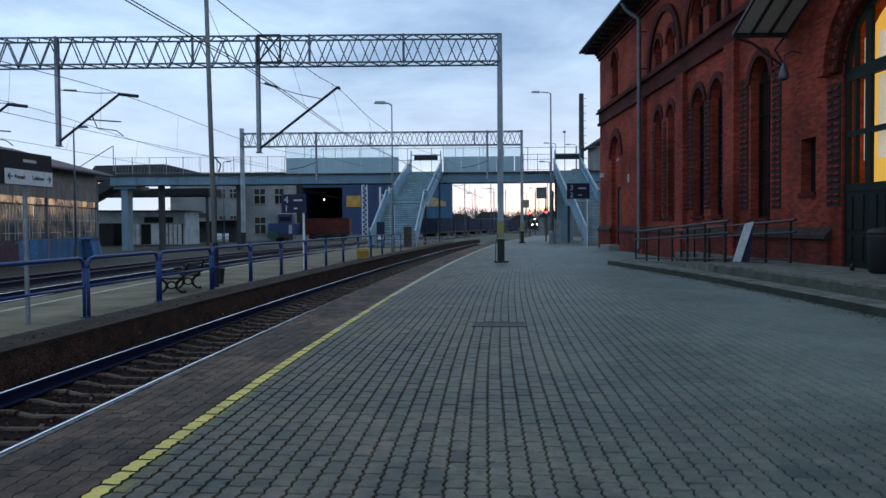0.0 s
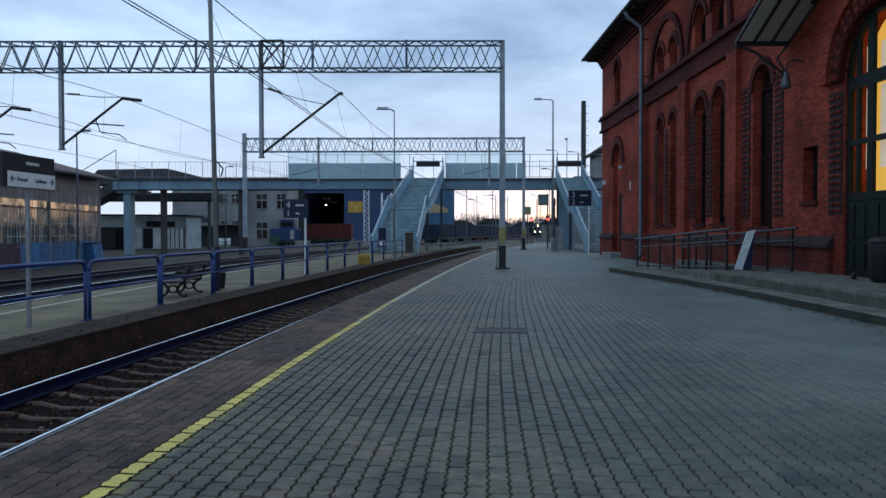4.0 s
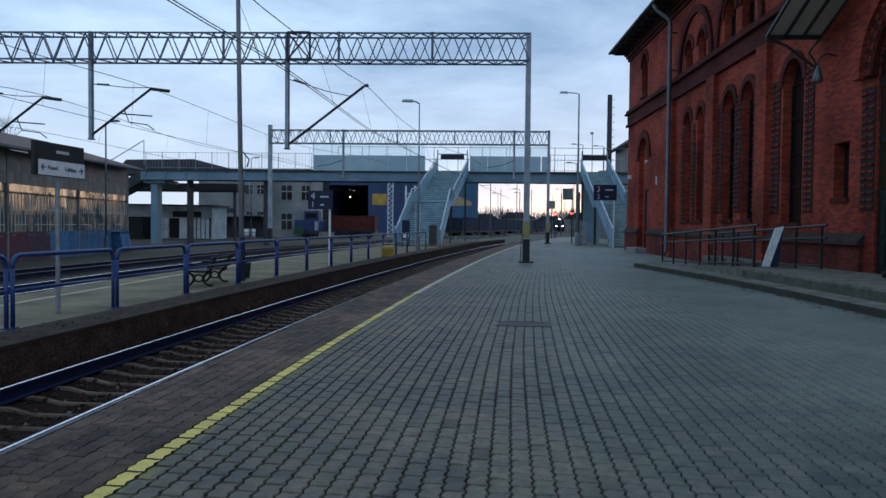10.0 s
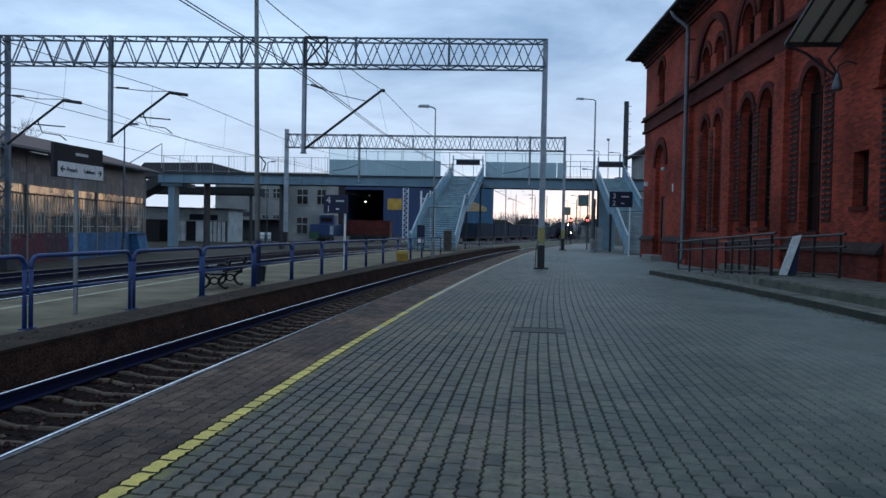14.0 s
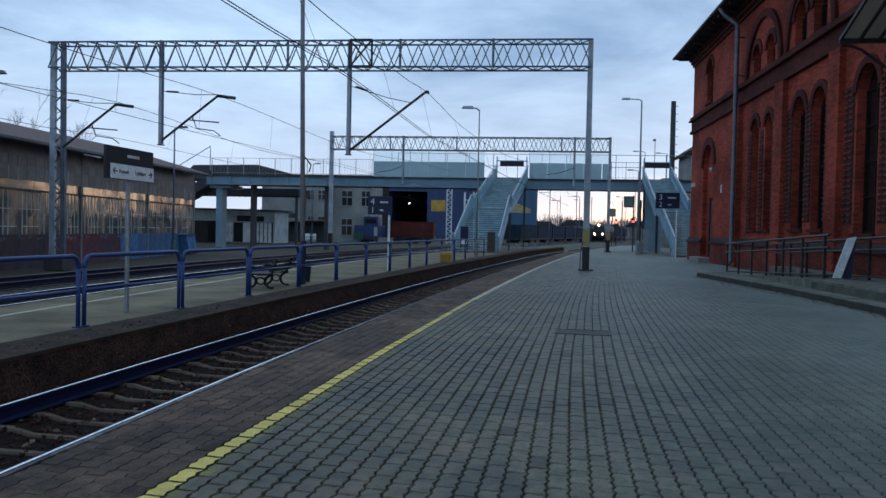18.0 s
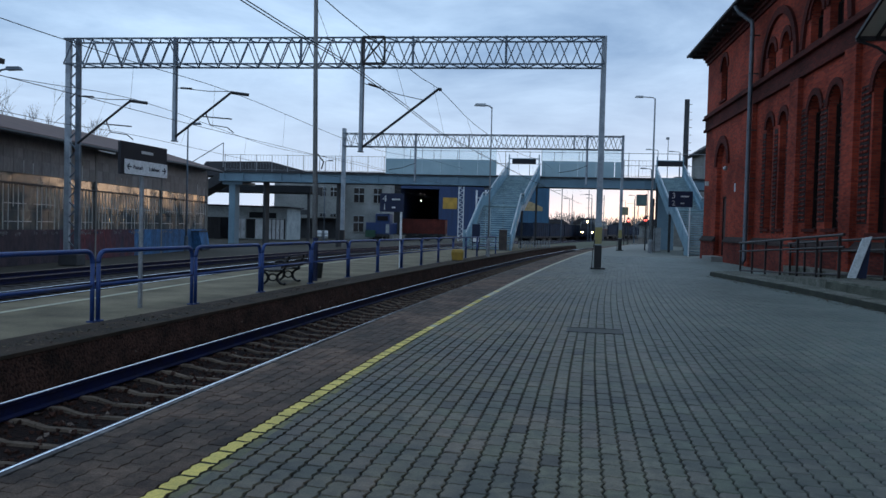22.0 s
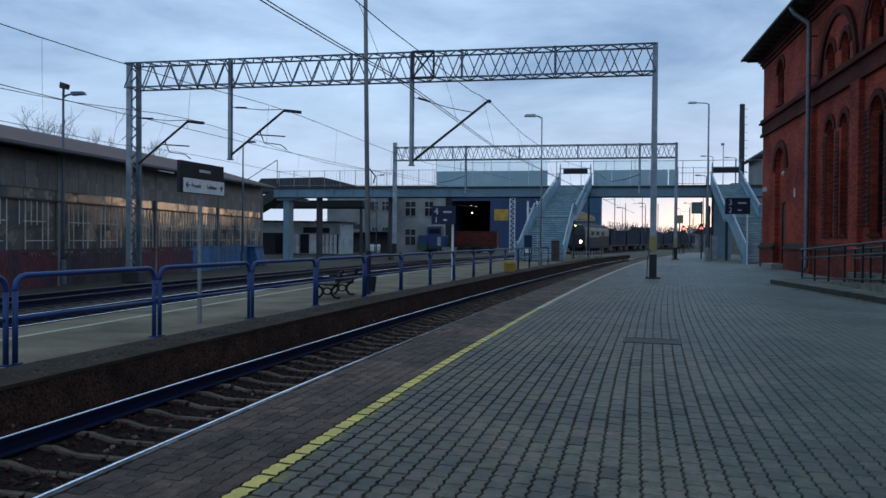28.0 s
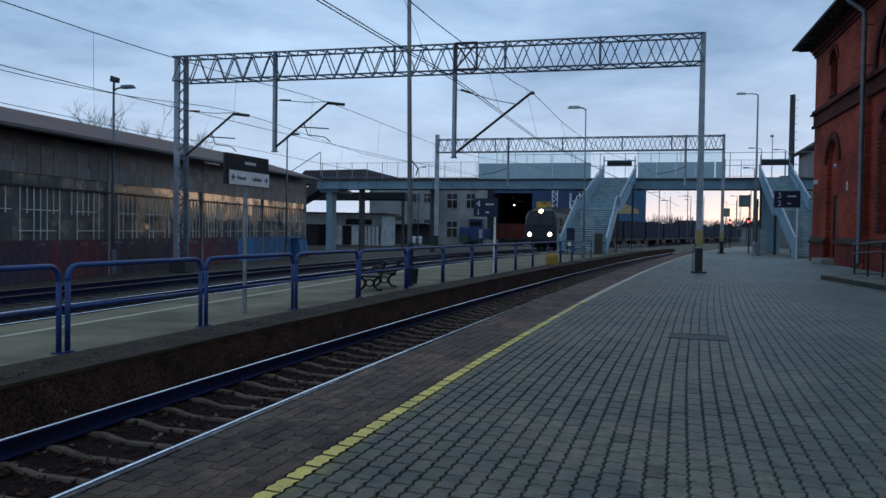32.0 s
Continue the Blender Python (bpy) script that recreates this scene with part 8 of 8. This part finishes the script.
SETS = {"edge_strip_blocks": (RED_PAVER, "brown dirty blocks along the platform edge"), "yellow_line_blocks": (YELLOW, "yellow painted warning line"), "faded_line_blocks": (YELLOW_PALE, "faded pale yellow line"),
        "worn_line_blocks": (YELLOW_WORN, "worn mossy yellow blocks"), "joined_blocks": (PAVER, "")}
store = {k: ([], []) for k in SETS}
singles = []
for col in range(-7, 68):
    kind = "edge_strip_blocks" if col < 0 else "yellow_line_blocks" if col == 0 else "worn_line_blocks" if col == 1 else "joined_blocks"
    off = (col + 0.5) * CW
    y = -4.2 - 37 * CL + (CL / 2 if col % 2 else 0)
    last = 60.0 if kind == "yellow_line_blocks" else FAR_Y
    band = kind
    while y < last:
        kind = band
        if band == "yellow_line_blocks" and y > rp.uniform(11, 21):
            kind = "faded_line_blocks"
        if band == "worn_line_blocks" and y > rp.uniform(6, 16):
            kind = "joined_blocks"
        x, yy, _, nx, ny = run_line(yellow_line, [y], 0, off)[0]
        y += CL
        if x > (7.7 if yy < 30 else 10.6) or (yy > 30 and col > 66):
            continue
        z, tx, ty = rp.uniform(-0.002, 0.002), rp.uniform(-0.012, 0.012), rp.uniform(-0.007, 0.007)
        if kind == "joined_blocks" and 4.0 < yy < 7.0 and -1.2 < x < 2.4 and len(singles) < 300:
            singles.append((x, yy, z, math.degrees(math.atan2(ny, nx))))
            continue
        vs, fs = store[kind]
        n0 = len(vs)
        ring0, ring1 = next((a_, b_) for lim, a_, b_ in RINGS if yy + max(0.0, x - 3.0) * 0.7 < lim)
        if kind == "edge_strip_blocks":
            ring0, ring1 = TIGHT
        if kind.endswith("line_blocks") and yy < 18:
            ring0, ring1 = LINE
        nr = len(ring0)
        if kind == "worn_line_blocks":
            # paint strayed over the near rim of the next block
            vb, fb = store["joined_blocks"]
            m0 = len(vb)
            for ring, h in ((ring0, -0.012), (ring1, 0.0)):
                vb += [(x + nx * u - ny * v, yy + ny * u + nx * v, h + z + u * tx + v * ty) for u, v in ring]
            fb += [(m0 + i, m0 + (i + 1) % nr, m0 + nr + (i + 1) % nr, m0 + nr + i) for i in range(nr)]
            c = -CW / 2 + rp.uniform(0.045, 0.095)
            for (va, fa), half in (((vs, fs), cut(ring1, c, -1)), ((vb, fb), cut(ring1, c, 1))):
                fa.append(tuple(range(len(va), len(va) + len(half))))
                va += [(x + nx * u - ny * v, yy + ny * u + nx * v, z + u * tx + v * ty) for u, v in half]
            continue
        for ring, h in ((ring0, -0.012), (ring1, 0.0)):
            vs += [(x + nx * u - ny * v, yy + ny * u + nx * v, h + z + u * tx + v * ty) for u, v in ring]
        if ring0 is LINE[0]:
            # paint lies on the tops alone
            vb, fb = store["joined_blocks"]
            m0 = len(vb)
            vb += vs[n0:]
            fb += [(m0 + i, m0 + (i + 1) % nr, m0 + nr + (i + 1) % nr, m0 + nr + i) for i in range(nr)]
        else:
            fs += [(n0 + i, n0 + (i + 1) % nr, n0 + nr + (i + 1) % nr, n0 + nr + i) for i in range(nr)]
        fs.append(tuple(n0 + nr + i for i in range(nr)))
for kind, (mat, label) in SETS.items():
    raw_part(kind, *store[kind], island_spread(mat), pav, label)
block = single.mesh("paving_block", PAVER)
for x, y, z, a in singles:
    part("paving_block", block, None, pav).matrix_basis = pose(x, y, z, 0, 0, a)
part("edge_stone", Build().sweep(run_line(yellow_line, steps(-14, 100, 57), 0, -1.0), [(-0.03, -0.06), (0.013, -0.06), (0.013, 0.003), (-0.025, 0.003)]), EDGE_STONE, pav)
part("far_edge_strip", Build().sweep(run_line(yellow_line, steps(FAR_Y, 100, 24), 0, 0), [(-0.98, -0.03), (0.0, -0.03), (0.0, 0.0), (-0.98, 0.0)]), RED_PAVER, pav)
part("far_yellow_line", Build().sweep(run_line(yellow_line, steps(60, 100, 20), 0, 0), [(0.0, -0.03), (0.14, -0.03), (0.14, 0.002), (0.0, 0.002)]), YELLOW_PALE, pav)
hatch = thing("manhole_frame", "flush steel manhole frame set in the paving", "manhole", at=pose(0.95, 12.5, 0, 0, 0, -4.2))
for a, b in (((-0.42, 0.28), (0.42, 0.28)), ((-0.42, -0.28), (0.42, -0.28)), ((-0.42, -0.28), (-0.42, 0.28)), ((0.42, -0.28), (0.42, 0.28))):
    part("frame_bar", Build().bar((*a, 0.002), (*b, 0.002), 0.03, 0.014), DARK_STEEL, hatch)

crossing = thing("boarded_crossing", "pale worn boards of a staff crossing over the near track", "crossing", at=pose(track_one(76.5), 76.5, RAIL_Z - 0.09, 0, 0, -math.degrees(math.atan(0.16))))
for k in range(8):
    part("plank", Build().box(-0.68, 0.68, -0.9 + 0.23 * k, -0.69 + 0.23 * k, 0.0, 0.085), MAST_GREY, crossing)

part("manhole_cover", Build().box(-0.405, 0.405, -0.265, 0.265, -0.006, 0.004), material("dull_cover_plate", (0.085, 0.086, 0.074), 0.85, second=(0.05, 0.05, 0.044), scale=4, fine=40), hatch)

# loose ballast stones between and beside the near rails
rb = random.Random(3)
vs, fs = [], []
vp, fp = [], []
OCT = [(1, 0, 0), (-1, 0, 0), (0, 1, 0), (0, -1, 0), (0, 0, 1), (0, 0, -1)]
FACE = [(0, 2, 4), (2, 1, 4), (1, 3, 4), (3, 0, 4), (2, 0, 5), (1, 2, 5), (3, 1, 5), (0, 3, 5)]
for i in range(9000):
    y = 2.5 + 34 * rb.random() ** 1.4
    off = rb.uniform(-1.5, 1.25)
    if 0.45 < (y - 0.03) / 0.54 % 1 < 0.75 and abs(off) < 1.2 and rb.random() < 0.5:
        continue
    x, yy, z, _, _ = run_line(track_one, [y], RAIL_Z - 0.2, off)[0]
    z += 0.045 if abs(off) > 0.45 else 0.0
    z += max(0.0, -off - 1.36) * 2.2
    s = rb.uniform(0.018, 0.042)
    r = Euler((rb.uniform(0, 6), rb.uniform(0, 6), rb.uniform(0, 6))).to_matrix()
    sv, sf = (vp, fp) if rb.random() < 0.06 else (vs, fs)
    n0 = len(sv)
    for p in OCT:
        q = r @ Vector(p) * s * rb.uniform(0.75, 1.2)
        sv.append((x + q.x, yy + q.y, z - 0.045 + q.z))
    sf += [tuple(n0 + k for k in f) for f in FACE]
me = bpy.data.meshes.new("ballast_stones")
me.from_pydata(vs, [], fs)
me.materials.append(island_spread(STONE))
tagged(new("ballast_stones", me), "loose crushed stones round the near track", "stones", kind="stuff")
me = bpy.data.meshes.new("pale_stones")
me.from_pydata(vp, [], fp)
me.materials.append(STONE_PALE)
tagged(new("pale_stones", me), "scattered pale stones among the dark ballast", "stones", kind="stuff")


# dead leaves and dirt along the island kerb and in the near track
lv, lf = [], []
for i in range(2600):
    y = 2.0 + 40 * rb.random() ** 1.5
    kerb_side = rb.random() < 0.75
    off = rb.gauss(-4.28, 0.16) if kerb_side else rb.uniform(-3.9, -1.2)
    if off < -4.9 or (kerb_side and off > -3.97):
        continue
    x, yy, _, _, _ = run_line(yellow_line, [y], 0, off)[0]
    z = 0.014 if kerb_side else RAIL_Z - 0.19
    a, s = rb.uniform(0, 6.28), rb.uniform(0.012, 0.04)
    n0 = len(lv)
    for k in range(4):
        lv.append((x + s * math.cos(a + k * 1.57) * (1.0 if k % 2 else 0.55), yy + s * math.sin(a + k * 1.57) * (1.0 if k % 2 else 0.55), z + rb.uniform(0, 0.02)))
    lf.append((n0, n0 + 1, n0 + 2, n0 + 3))
# more of it swept against the long step before the station
step_foot = spline([(4, 7.46), (14, 7.48), (17.8, 7.46), (22.3, 7.32), (27.3, 6.88), (30.5, 6.56)])
for i in range(1500):
    y = 6.0 + 24 * rb.random()
    x = step_foot(y) - abs(rb.gauss(0.0, 0.14 + 0.12 * math.sin(y * 0.9) ** 2)) - 0.02
    a, s = rb.uniform(0, 6.28), rb.uniform(0.012, 0.045)
    n0 = len(lv)
    for k in range(4):
        lv.append((x + s * math.cos(a + k * 1.57) * (1.0 if k % 2 else 0.5), y + s * math.sin(a + k * 1.57) * (1.0 if k % 2 else 0.5), 0.004 + rb.uniform(0, 0.02)))
    lf.append((n0, n0 + 1, n0 + 2, n0 + 3))
me = bpy.data.meshes.new("leaf_litter")
me.from_pydata(lv, [], lf)
me.materials.append(island_spread(LITTER))
tagged(new("leaf_litter", me), "dead leaves and dirt along the kerb and the station step", "leaves", kind="stuff")


# ---- what moves ----
FRONT = [(0, 293.0), (6, 260.0), (9, 241.0), (12, 220.6), (14, 207.0), (18, 181.6), (19, 175.0), (22, 152.5), (24, 135.3), (25, 126.4), (28, 100.8), (29, 92.8), (31, 76.6), (32, 68.4)]
front_y = spline(FRONT)
ARC_Y = steps(40, 620, 1160)
ARC_S = [0.0]
for a_, b_ in zip(ARC_Y, ARC_Y[1:]):
    ARC_S.append(ARC_S[-1] + math.hypot(b_ - a_, track_two(b_) - track_two(a_)))


def motions():
    """The train comes in along the second track: each vehicle lies between two points of the rails."""
    for vehicle, behind, length in train:
        rows = []
        for k in range(33):
            s0 = float(np.interp(front_y(k), ARC_Y, ARC_S)) + behind
            y0, y1 = float(np.interp(s0, ARC_S, ARC_Y)), float(np.interp(s0 + length, ARC_S, ARC_Y))
            x0, x1 = track_two(y0), track_two(y1)
            rows.append((k, pose(x0, y0, RAIL_Z, 0, 0, -math.degrees(math.atan2(x1 - x0, y1 - y0)))))
        walk(vehicle, rows)


motions()
